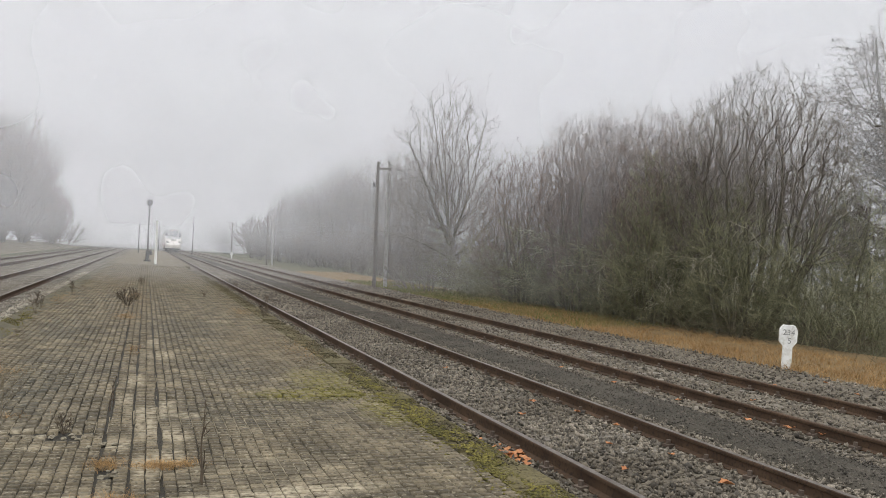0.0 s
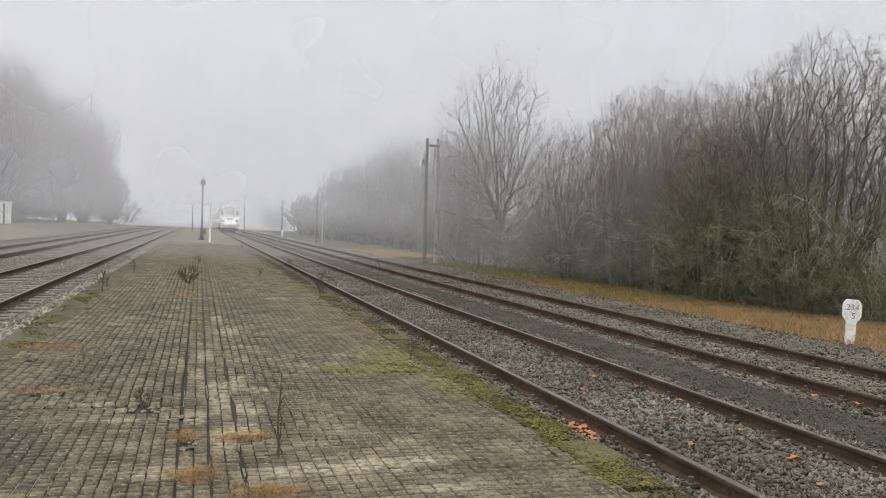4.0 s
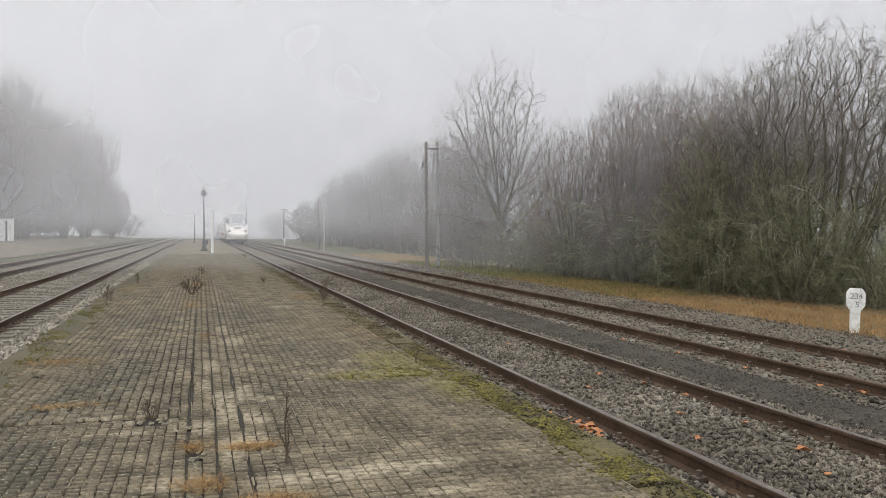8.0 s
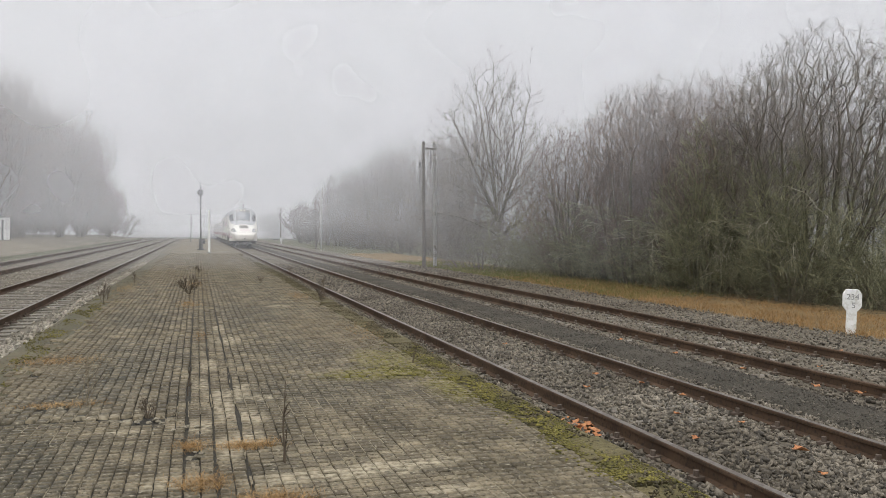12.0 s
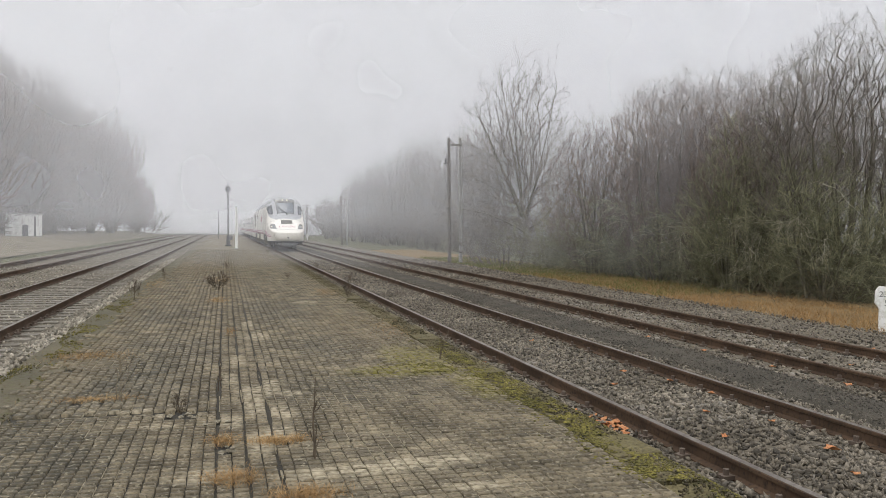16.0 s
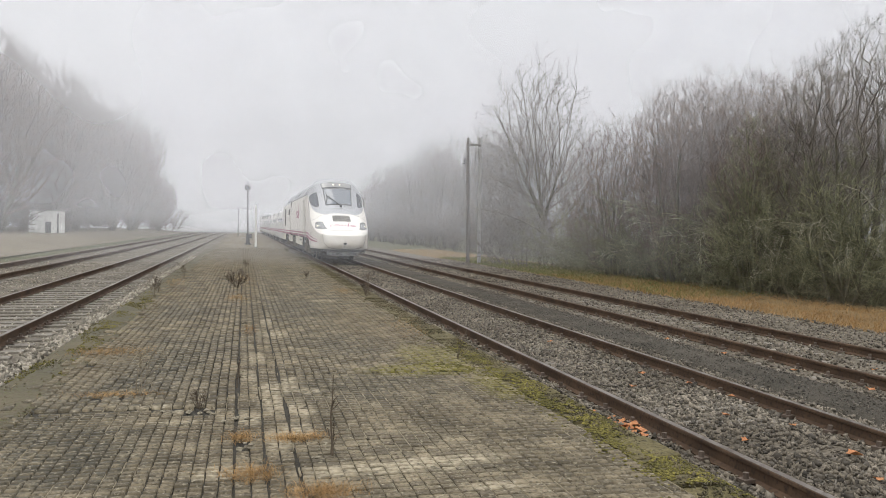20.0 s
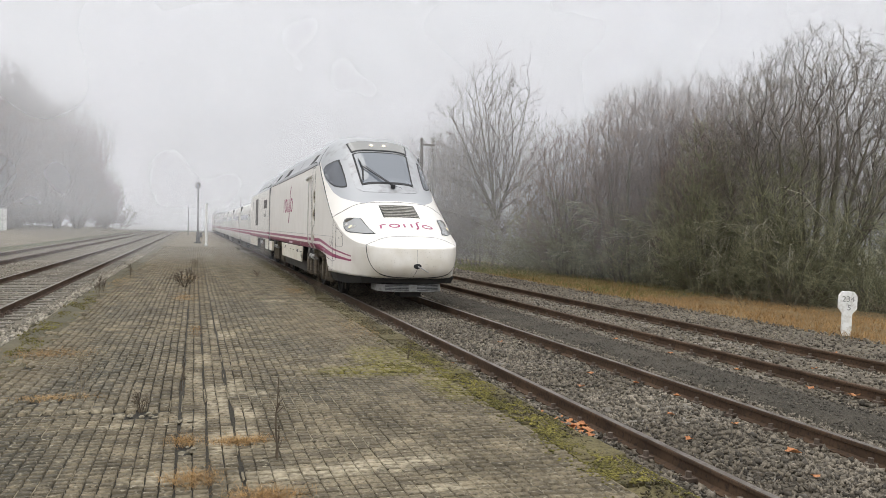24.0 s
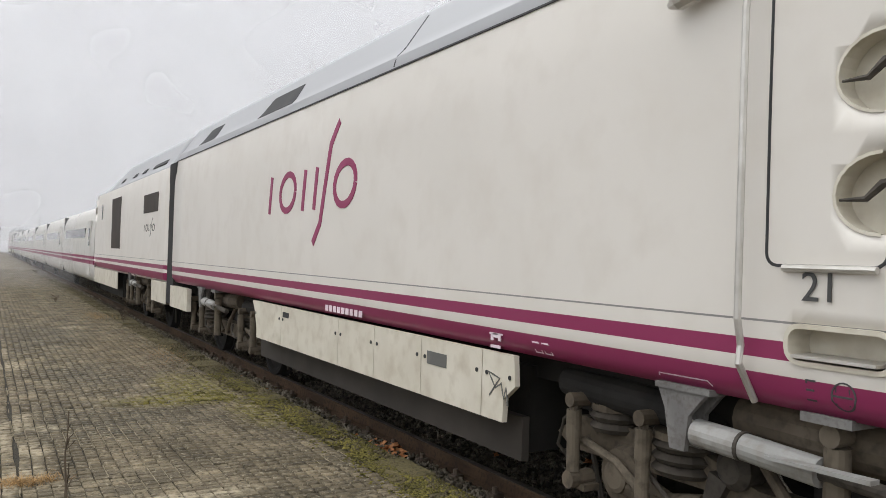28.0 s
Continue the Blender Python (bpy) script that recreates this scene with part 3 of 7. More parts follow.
ys_bed = list(np.arange(-40, 60, 0.8)) + list(np.arange(60, 420, 6.0))
bed_r = new("ballast_bed_right", mesh_from("ballast_bed_right", *sheet(list(np.arange(3.0, 12.25, 0.15)), ys_bed, bed_height(3.0, 12.2)), M_BED, True))
tagged(bed_r, "grey crushed stone bed under the two tracks beside the platform", "ballast", kind="structure")
bed_l = new("ballast_bed_left", mesh_from("ballast_bed_left", *sheet(list(np.arange(-10.9, -2.35, 0.15)), ys_bed, bed_height(-10.9, -2.35, BED - 0.025)), M_OLDBED, True))
tagged(bed_l, "pale crushed stone bed under the two further tracks", "ballast", kind="structure")
yard = new("station_yard", mesh_from("station_yard", *sheet(list(np.arange(-60, -10.5, 1.5)), list(np.arange(-20, 330, 5.0)), lambda x, y: ground_height(x, y) + 0.07), M_FIELD, True))
tagged(yard, "bare brownish dirt yard beside the tracks", "ground", kind="structure")
rx = [5.95 + 0.09 * i for i in range(14)]
path = new("cinder_path", mesh_from("cinder_path", *sheet(rx, list(np.arange(-20, 130, 0.5)), lambda x, y: BED + 0.03 + 0.035 * math.sin((x - 5.95) / 1.17 * math.pi) + 0.012 * noise.noise((x * 2.5, y * 1.5, 5)) - 0.06 * (abs(x - 6.53 + 0.12 * noise.noise((0, y * 0.6, 9))) > 0.42)), M_CINDER, True))
tagged(path, "dark cinder walkway between the two tracks", "path", kind="structure")
verge = new("verge", mesh_from("verge", *sheet(list(np.arange(11.7, 17.0, 0.25)), list(np.arange(-10, 70, 0.6)), lambda x, y: -0.215 + 0.05 * noise.noise((x, y, 2)) + 0.05 * smooth(12, 14, x) - 0.07 * smooth(12.3, 11.7, x)), M_STRAWBED, True))
tagged(verge, "verge covered with rust-coloured dry grass litter", "verge", kind="structure")

platform = new("platform", mesh_from("platform", *slab(-2.45, 2.86, -40, 62, -0.45, -0.022), M_SOIL))
tagged(platform, "low station platform bed with soil in the joints", "platform", kind="structure")
platform_end = new("platform_end", mesh_from("platform_end", *slab(-2.45, 3.25, 62, 165, -0.45, -0.004), M_PAVERS))
tagged(platform_end, "far stretch of the low paved platform in mist", "platform", kind="structure")
margin = new("platform_margin", mesh_from("platform_margin", *sheet(list(np.arange(-2.62, -1.75, 0.08)), list(np.arange(-30, 120, 0.5)), lambda x, y: -0.006 + 0.022 * noise.noise((x * 3, y * 1.2, 7)) + 0.012 * noise.noise((x * 9, y * 4, 2)) - 0.17 * smooth(-2.42, -2.74, x) - 0.10 * smooth(-1.95, -1.76, x)), M_DIRT, True))
tagged(margin, "trodden brown dirt margin along the platform", "dirt", kind="structure")


# ---- tracks: each rail, and each row of sleepers ----
RAIL_OUT = [(-0.070, -0.148), (0.070, -0.148), (0.070, -0.136), (0.012, -0.118), (0.009, -0.042), (0.034, -0.030), (0.036, -0.004), (0.030, 0.0), (-0.030, 0.0), (-0.036, -0.004), (-0.034, -0.030), (-0.009, -0.042), (-0.012, -0.118), (-0.070, -0.136)]


def rail(name, x, y0, y1, label, polished):
    n = len(RAIL_OUT)
    v, f = [], []
    steps = [y0, y1]
    for y in steps:
        v += [(x + a, y, b) for a, b in RAIL_OUT]
    f += [(i, (i + 1) % n, n + (i + 1) % n, n + i) for i in range(n)] + [tuple(range(n))[::-1], tuple(range(n, 2 * n))]
    r = new(name, mesh_from(name, v, f, M_RAIL))
    tagged(r, label, "rail", "rails of the station tracks")
    top = [(x - 0.029, y0, 0.003), (x + 0.029, y0, 0.003), (x + 0.029, y1, 0.003), (x - 0.029, y1, 0.003), (x - 0.029, y0, 0.0), (x + 0.029, y0, 0.0), (x + 0.029, y1, 0.0), (x - 0.029, y1, 0.0)]
    part("rail_head", (top, [(0, 1, 2, 3), (4, 5, 1, 0), (5, 6, 2, 1), (6, 7, 3, 2), (7, 4, 0, 3)]), M_RAILTOP if polished else M_RAIL, r, "worn running surface" if polished else "")
    return r


for key, cx in CENTRES.items():
    busy = key in ("near", "left")
    for s in (-1, 1):
        rail("rail", cx + s * (GAUGE / 2 + 0.035), -40, 420, "rusty brown steel rail with a worn grey head" if busy else "dull rust-brown steel rail of a little-used track", busy)

# sleepers: shown clearly on the left tracks, buried in stones on the right
sl_me = bpy.data.meshes.new("sleeper")
bm = box(0, 0, -0.07, 2.6, 0.24, 0.16, 0.012)
bm.to_mesh(sl_me)
bm.free()
sl_me.materials.append(M_SLEEPER)
for key, z, count, y0 in (("left", -0.158, 60, 6.0), ("outer_left", -0.165, 30, 14.0), ("near", -0.160, 40, 1.0), ("far", -0.160, 34, 3.0)):
    for i in range(count):
        o = new("sleeper", sl_me)
        o.matrix_basis = pose(CENTRES[key] + random.uniform(-0.03, 0.03), y0 + i * 0.6, z + random.uniform(-0.006, 0.004), 0, 0, random.uniform(-0.8, 0.8))
        tagged(o, "weathered grey sleeper half buried in ballast", "sleeper", "sleepers of the tracks")
# rail fastenings: one screw head with its clip on each side of the nearer rails
sc_v, sc_f = joined(slab(-0.05, 0.05, -0.045, 0.045, -0.03, 0.0), prism([(0.024 * math.cos(a * math.pi / 3), 0.024 * math.sin(a * math.pi / 3)) for a in range(6)], 0.0, 0.045))
sc_me = mesh_from("rail_screw", sc_v, sc_f, M_SCREW)
for key, y0, count in (("near", 1.0, 26), ("far", 3.0, 24), ("left", 6.0, 22)):
    for s in (-1, 1):
        xr = CENTRES[key] + s * (GAUGE / 2 + 0.035)
        for i in range(count):
            for q in (-1, 1):
                o = new("rail_screw", sc_me)
                o.matrix_basis = pose(xr + q * 0.115, y0 + i * 0.6, -0.105 + random.uniform(-0.008, 0.004), 0, 0, random.uniform(0, 50))
                tagged(o, "rusty rail screw and clip holding the rail down", "rail fastening", "fastenings along the rails")


# ---- bare winter trees ----
def reach(P, D, dome):
    """How far it is from P along D to the rim of a rounded crown (centre and half axes)."""
    p, d = (P - np.array(dome[:3])) / np.array(dome[3:]), D / np.array(dome[3:])
    a, b, c = (d * d).sum(1), (p * d).sum(1), (p * p).sum(1) - 1
    return np.where(c < 0, (np.sqrt(np.maximum(b * b - a * c, 0)) - b) / a, 0.25)


def grow(rng, stems, levels, dome=None):
    """Branches level by level. stems: rows of x, y, z, dx, dy, dz, length, radius. Each level: pieces, wobble, pull up, children,
    where they begin, angle, length and thickness of the children. Returns pieces (from, to, radius, radius) of each level."""
    P, D, L, R = stems[:, 0:3], stems[:, 3:6], stems[:, 6], stems[:, 7]
    D = D / np.linalg.norm(D, axis=1, keepdims=True)
    done = []
    for pieces, wobble, pull, kids, begin, angle, shorter, thinner in levels:
        nodes, ways, segs = [P], [D], []
        p, d = P, D
        for s in range(pieces):
            d = d + rng.normal(0, wobble, d.shape) + np.array([0, 0, pull])
            d = d / np.linalg.norm(d, axis=1, keepdims=True)
            q = p + d * (L / pieces)[:, None]
            r0, r1 = R * (1 - 0.75 * s / pieces), R * (1 - 0.75 * (s + 1) / pieces)
            segs.append(np.concatenate([p, q, r0[:, None], r1[:, None]], 1))
            p = q
            nodes.append(p)
            ways.append(d)
        done.append(np.concatenate(segs))
        if not kids:
            break
        nodes, ways = np.stack(nodes), np.stack(ways)
        b = np.repeat(np.arange(len(P)), kids)
        t = rng.uniform(begin, 0.98, len(b)) * pieces
        i = t.astype(int)
        k = (t - i)[:, None]
        p = nodes[i, b] * (1 - k) + nodes[np.minimum(i + 1, pieces), b] * k
        d = ways[np.minimum(i + 1, pieces), b]
        side = rng.normal(0, 1, d.shape)
        side -= (side * d).sum(1)[:, None] * d
        side /= np.linalg.norm(side, axis=1, keepdims=True)
        a = np.radians(rng.normal(angle, angle * 0.28, len(b)))[:, None]
        D = d * np.cos(a) + side * np.sin(a)
        frac = t / pieces
        L = L[b] * shorter * (1.1 - 0.4 * frac) * rng.uniform(0.6, 1.25, len(b))
        R = R[b] * thinner * (1 - 0.55 * frac) * rng.uniform(0.8, 1.2, len(b))
        P = p
        if dome:
            L = np.minimum(L, reach(P, D, dome) * rng.uniform(0.75, 1.06, len(L)) + 0.10)
    return done


def crowned(rng, stems, dome, count, tip, twigs=2, pieces=7, wobble=0.05, thrift=0.45, shell=2.2, floor=-0.6, lumps=0.10, longest=0.6):
    """A tree whose branches fill a rounded crown evenly: each bud joins the nearest wood by the way that is short to the root,
    and limbs thicken with the buds they carry. Returns stems, branches and twigs as pieces."""
    n = len(stems)
    p, d, step = stems[:, 0:3], stems[:, 3:6] / np.linalg.norm(stems[:, 3:6], axis=1, keepdims=True), (stems[:, 6] / pieces)[:, None]
    pos, up, far_ = [p], [np.full(n, -1)], [np.zeros(n)]
    for k in range(pieces):
        d = d + rng.normal(0, wobble, d.shape)
        d = d / np.linalg.norm(d, axis=1, keepdims=True)
        p = p + d * step
        pos.append(p)
        up.append(np.arange(n) + k * n)
        far_.append(far_[-1] + step[:, 0])
    wood, path = np.concatenate(pos), np.concatenate(far_)
    a, h, r = rng.uniform(0, 2 * math.pi, count), rng.uniform(floor, 1.0, count), rng.random(count) ** (1 / shell)
    w = np.sqrt(1 - h * h)
    q1, q2, q3 = rng.uniform(0, 6.28, 3)
    r = r * (1 - lumps + lumps * np.sin(3 * a + q1 + 4 * h) + 0.6 * lumps * np.sin(5 * a - 6 * h + q2) + 0.5 * lumps * np.sin(9 * h + 7 * a + q3))
    buds = np.array(dome[:3]) + np.stack([dome[3] * w * np.cos(a), dome[4] * w * np.sin(a), dome[5] * h], 1) * r[:, None]
    buds = buds[buds[:, 2] > stems[:, 2].mean() + 0.5]
    count, m = len(buds), len(wood)
    dist = np.linalg.norm(buds[:, None] - wood[None, n:], axis=2)
    cost = dist + thrift * path[None, n:]
    best = cost.argmin(1)
    least = cost[np.arange(count), best]
    best = best + n
    pos, parent = np.concatenate([wood, np.zeros((count, 3))]), np.concatenate([np.concatenate(up), np.zeros(count, int)])
    for k in range(m, m + count):
        i = int(least.argmin())
        b, o = buds[i], best[i]
        parent[k], pos[k] = o, b
        run = least[i] - thrift * (path[o] if o < m else ways[o - m])
        if k == m:
            ways = np.zeros(count)
        ways[k - m] = (path[o] if o < m else ways[o - m]) + run
        c = np.sqrt(((buds - b) ** 2).sum(1)) + thrift * ways[k - m]
        near_ = c < least
        least[near_], best[near_] = c[near_], k
        least[i], buds[i] = np.inf, 1e6
    load = np.ones(len(pos))
    for k in range(len(pos) - 1, n - 1, -1):
        if parent[k] >= 0:
            load[parent[k]] += load[k]
    size = tip * load ** 0.41
    def pieces_of(k):
        o = parent[k]
        return np.concatenate([pos[o], pos[k], np.minimum(size[o], size[k] * 1.25)[:, None], size[k][:, None]], 1)
    trunk_, branch = pieces_of(np.arange(n, m)), pieces_of(np.arange(m, len(pos)))
    ends = np.repeat(np.arange(m, len(pos))[load[m:] < 5], twigs)
    way = pos[ends] - pos[parent[ends]]
    way = way / np.maximum(np.linalg.norm(way, axis=1, keepdims=True), 1e-6) * 0.6 + np.array([0, 0, 0.40]) + rng.normal(0, 0.46, way.shape)
    way = way / np.linalg.norm(way, axis=1, keepdims=True)
    long = np.minimum(rng.uniform(0.4, 1.0, len(ends)) * longest, reach(pos[ends], way, dome) * rng.uniform(0.8, 1.0, len(ends)) + 0.22)[:, None]
    fine = np.full((len(ends), 1), tip)
    return [trunk_, branch, np.concatenate([pos[ends], pos[ends] + way * long, fine, fine * 0.5], 1)]


def branch_mesh(name, segs, mat, sides=3, thinnest=0.0022, points=False):
    """Round pieces of branches; with points, the last level ends in fine tips."""
    ends = len(segs[-1]) if points else 0
    s = np.concatenate(segs) if isinstance(segs, list) else segs
    p, q, r0, r1 = s[:, 0:3], s[:, 3:6], np.maximum(s[:, 6], thinnest), np.maximum(s[:, 7], thinnest)
    d = q - p
    d = d / np.maximum(np.linalg.norm(d, axis=1, keepdims=True), 1e-9)
    ref = np.where(np.abs(d[:, 2:3]) < 0.8, np.array([[0, 0, 1.0]]), np.array([[1.0, 0, 0]]))
    u = np.cross(d, ref)
    u /= np.linalg.norm(u, axis=1, keepdims=True)
    v = np.cross(d, u)
    rings = []
    for c, r in ((p, r0), (q, r1)):
        for k in range(sides):
            a = 2 * math.pi * k / sides
            rings.append(c + (u * math.cos(a) + v * math.sin(a)) * r[:, None])
    verts = np.stack(rings, 1).reshape(-1, 3)
    base = (np.arange(len(s)) * 2 * sides)[:, None]
    if points:
        body, tip = base[:len(s) - ends], base[len(s) - ends:]
        tri = [body + np.array([[k, (k + 1) % sides, sides + (k + 1) % sides]]) for k in range(sides)]
        tri += [body + np.array([[k, sides + (k + 1) % sides, sides + k]]) for k in range(sides)]
        tri += [tip + np.array([[k, (k + 1) % sides, sides]]) for k in range(sides)]
        return fast_mesh(name, verts, np.concatenate(tri), mat, True)
    quads = np.concatenate([base + np.array([[k, (k + 1) % sides, sides + (k + 1) % sides, sides + k]]) for k in range(sides)])
    return fast_mesh(name, verts, quads, mat, True)


def fan(rng, x, y, z, count, spread, lean, length, radius, ring=0.3):
    """Stems that rise from one stool and lean outwards."""
    a, r = rng.uniform(0, 2 * math.pi, count), np.sqrt(rng.uniform(0.02, 1, count))
    s = np.zeros((count, 8))
    s[:, 0], s[:, 1], s[:, 2] = x + ring * r * np.cos(a), y + ring * r * np.sin(a), z
    s[:, 3], s[:, 4], s[:, 5] = np.cos(a) * r * spread + lean[0], np.sin(a) * r * spread + lean[1], 1
    s[:, 6], s[:, 7] = length * rng.uniform(0.84, 1.0, count) * (1.0 - 0.12 * r), radius * rng.uniform(0.6, 1.15, count)
    return s


def aimed(rng, base, ring, dome, count, radius, low=0.0, flat=1.0):
    """Stems that rise from one stool and spread evenly to the rim of a rounded crown."""
    a, h = rng.uniform(0, 2 * math.pi, count), rng.uniform(low, 1.0, count)
    w = np.sqrt(1 - h * h) * flat
    to = np.stack([dome[0] + dome[3] * w * np.cos(a), dome[1] + dome[4] * w * np.sin(a), dome[2] + dome[5] * h], 1)
    at = np.stack([base[0] + ring * w * np.cos(a), base[1] + ring * w * np.sin(a), np.full(count, base[2])], 1)
    d = to - at
    n = np.linalg.norm(d, axis=1)
    return np.concatenate([at, d / n[:, None], (n * rng.uniform(0.60, 0.80, count))[:, None], (radius * rng.uniform(0.6, 1.15, count))[:, None]], 1)


def tree(name, label, category, group, levels, split, bark, twig, crown="crown", sides=6, thin=0.0048, stems=0):
    """levels: pieces from grow(); the first `split` levels are wood of the trunk, the rest the crown."""
    base = levels[0][0, 0:3]
    t = thing(name, label, category, Matrix.Translation(base), group)
    shift = np.array([*base, *base, 0, 0])
    if stems:
        for i in range(stems):
            part("stem", branch_mesh("stem", levels[0][i::stems] - shift, bark, sides), bark, t)
    else:
        tagged(part("trunk", branch_mesh("trunk", [s - shift for s in levels[:split]], bark, sides), bark, t), kind="stuff" if len(levels[0]) > 40 else "")
    rest = levels[split:]
    tagged(part(crown, branch_mesh(crown, [s - shift for s in rest], twig, 3, thin, True), twig, t), kind="stuff")
    return t


def gz(x, y):
    return ground_height(x, y) - 0.05


rng = np.random.default_rng(7)
# tall upright tree beside the pole pair, its limbs rising steeply to an oval crown
dome = (15.1, 40.2, 5.4, 3.7, 3.4, 6.6)
trunk = np.array([[15.5, 40.2, gz(15, 40), -0.03, 0, 1, 10.4, 0.13]])
limbs = aimed(rng, (15.4, 40.2, 0.6), 0.1, dome, 16, 0.036, 0.0, 0.9)
limbs[:, 2] += rng.uniform(0, 2.0, len(limbs))
lv = crowned(rng, np.concatenate([trunk, limbs]), dome, 2000, 0.0068, 3, 8, 0.03, 0.55, 2.0, -0.75, 0.12, 0.7)
tree("poplar_tree", "tall bare upright tree with fine grey twigs in mist", "tree", "trees beside the line", lv, 1, M_BARK, M_TWIG, thin=0.0058)
# low outer limbs towards the poles
s = np.array([[15.3, 39.8, 1.6, -0.9, -0.1, 0.55, 4.6, 0.05], [15.3, 40.0, 3.2, -0.9, 0.1, 0.40, 4.2, 0.045], [15.4, 39.9, 4.6, -0.85, 0.0, 0.45, 3.6, 0.04], [15.5, 39.6, 1.8, 0.6, -0.6, 0.7, 4.0, 0.05], [15.5, 39.8, 3.4, 0.8, -0.3, 0.5, 3.6, 0.04]])
lv = grow(rng, s, [(8, 0.08, 0.0, 18, 0.2, 45, 0.36, 0.5), (5, 0.12, 0.01, 6, 0.15, 45, 0.45, 0.6), (3, 0.16, 0.0, 0, 0, 0, 0, 0)])
tree("sapling", "bare spreading sapling with drooping twigs under the tall tree", "tree", "trees beside the line", lv, 1, M_BARK, M_TWIG, thin=0.009)

# thicket of many-stemmed trees: where each stands, how high and how wide its crown is
SHRUBS = ((15.9, 32.4, 7.2, 2.6), (17.4, 30.4, 8.4, 2.7), (19.2, 30.5, 9.3, 2.8), (20.9, 29.6, 9.1, 2.8), (23.0, 29.0, 9.6, 2.8), (16.4, 27.4, 8.0, 2.5), (17.9, 26.4, 8.2, 2.6), (19.8, 25.6, 8.3, 2.5), (17.2, 24.0, 7.0, 2.3), (21.8, 25.0, 8.3, 2.6))
for x, y, top, wide in SHRUBS:
    g = gz(x, y)
    dome = (x, y, top * 0.45, wide, wide, top * 0.55)
    s = aimed(rng, (x, y, g), 0.8, dome, 15, 0.048, 0.0)
    lv = crowned(rng, s, dome, 2600, 0.0056, 3, 7, 0.05, 0.55, 2.2, -0.85, 0.08, 0.6)
    tree("thicket_tree", "bare many-stemmed tree with dense reddish-brown twigs", "tree", "trees beside the line", lv, 1, M_BARK, M_TWIGRED, sides=5, thin=0.0060, stems=len(s))

# the broad fan-shaped tree behind the milestone
dome = (18.3, 20.4, 3.9, 3.3, 3.3, 4.5)
s = aimed(rng, (18.1, 20.3, gz(17, 20)), 0.6, dome, 22, 0.055, 0.0)
lv = crowned(rng, s, dome, 4700, 0.0046, 3, 9, 0.035, 0.6, 2.6, -0.45, 0.06, 0.5)
tree("willow_tree", "broad fan-shaped bare tree with many dark stems", "tree", "trees beside the line", lv, 1, M_BARK, M_TWIG, sides=6, thin=0.0042, stems=len(s))
for x, y, top, wide, n in ((20.9, 19.0, 5.4, 2.4, 12), (16.0, 22.4, 5.9, 1.9, 12), (22.0, 21.5, 6.2, 2.6, 12), (16.6, 19.4, 4.6, 1.8, 10)):
    dome = (x, y, top * 0.38, wide, wide, top * 0.62)
    s = aimed(rng, (x, y, gz(x, y)), 0.5, dome, n, 0.04, -0.1)
    lv = crowned(rng, s, dome, 1500, 0.0044, 3, 7, 0.07, 0.45, 2.0, -0.7, 0.12, 0.6)
    tree("willow_tree", "low spreading bare tree with greenish lichened stems", "tree", "trees beside the line", lv, 1, M_BARK, M_LICHEN, sides=5, thin=0.0052, stems=len(s))

# tall alders at the right end of the row, wide spreading crowns with clumps of cones
for x, y, h in ((23.9, 19.3, 11.5), (28.0, 18.2, 11.0), (30.6, 25.6, 13.5)):
    g = gz(x, y)
    dome = (x, y, h * 0.56, h * 0.34, h * 0.34, h * 0.46)
    s = np.array([[x, y, g, 0.02, 0, 1, h * 0.97, 0.19], [x + 0.2, y, g, 0.20, -0.1, 1, h * 0.80, 0.12], [x - 0.2, y, g, -0.18, 0.05, 1, h * 0.74, 0.12]])
    lv = grow(rng, s, [(10, 0.05, 0.02, 26, 0.16, 58, 0.46, 0.40), (6, 0.13, 0.03, 11, 0.2, 48, 0.36, 0.5), (3, 0.16, 0.0, 5, 0.15, 48, 0.45, 0.6), (2, 0.2, 0.0, 0, 0, 0, 0, 0)], dome)
    t = tree("alder_tree", "tall bare alder with clumps of small dark cones", "tree", "trees beside the line", lv, 1, M_BARK, M_TWIG, thin=0.0075, stems=len(s))
    ends = lv[3][rng.random(len(lv[3])) < 0.5]
    a = ends[:, 3:6] - np.array([[x, y, g]])
    way = rng.normal(0, 1, a.shape) * np.array([0.035, 0.035, 0.03])
    cones = np.concatenate([a - way, a + way, np.full((len(a), 1), 0.024), np.full((len(a), 1), 0.012)], 1)
    tagged(part("cones", branch_mesh("cones", cones, M_CONE, 3), M_CONE, t, "clumps of dark cones and catkins"), kind="stuff")

# tangled undergrowth along the foot of the trees
rows = []
for i in range(460):
    y = rng.uniform(14.5, 40.0)
    x = 15.1 + max(0.0, (28 - y) * 0.13) + abs(rng.normal(0, 1.3))
    rows.append([x, y, gz(x, y), rng.normal(-0.18, 0.5), rng.normal(0, 0.5), rng.uniform(0.6, 1.7), rng.uniform(1.3, 4.0), rng.uniform(0.008, 0.017)])
lv = grow(rng, np.array(rows), [(7, 0.16, -0.07, 10, 0.2, 45, 0.40, 0.6), (3, 0.24, -0.05, 5, 0.2, 50, 0.5, 0.8), (1, 0.25, -0.03, 0, 0, 0, 0, 0)])
brush = new("undergrowth", branch_mesh("undergrowth", lv, M_LICHEN, 3, 0.0054, True))
tagged(brush, "tangled lichen-grey undergrowth of arching twigs below the trees", "undergrowth", kind="stuff")
rows = []
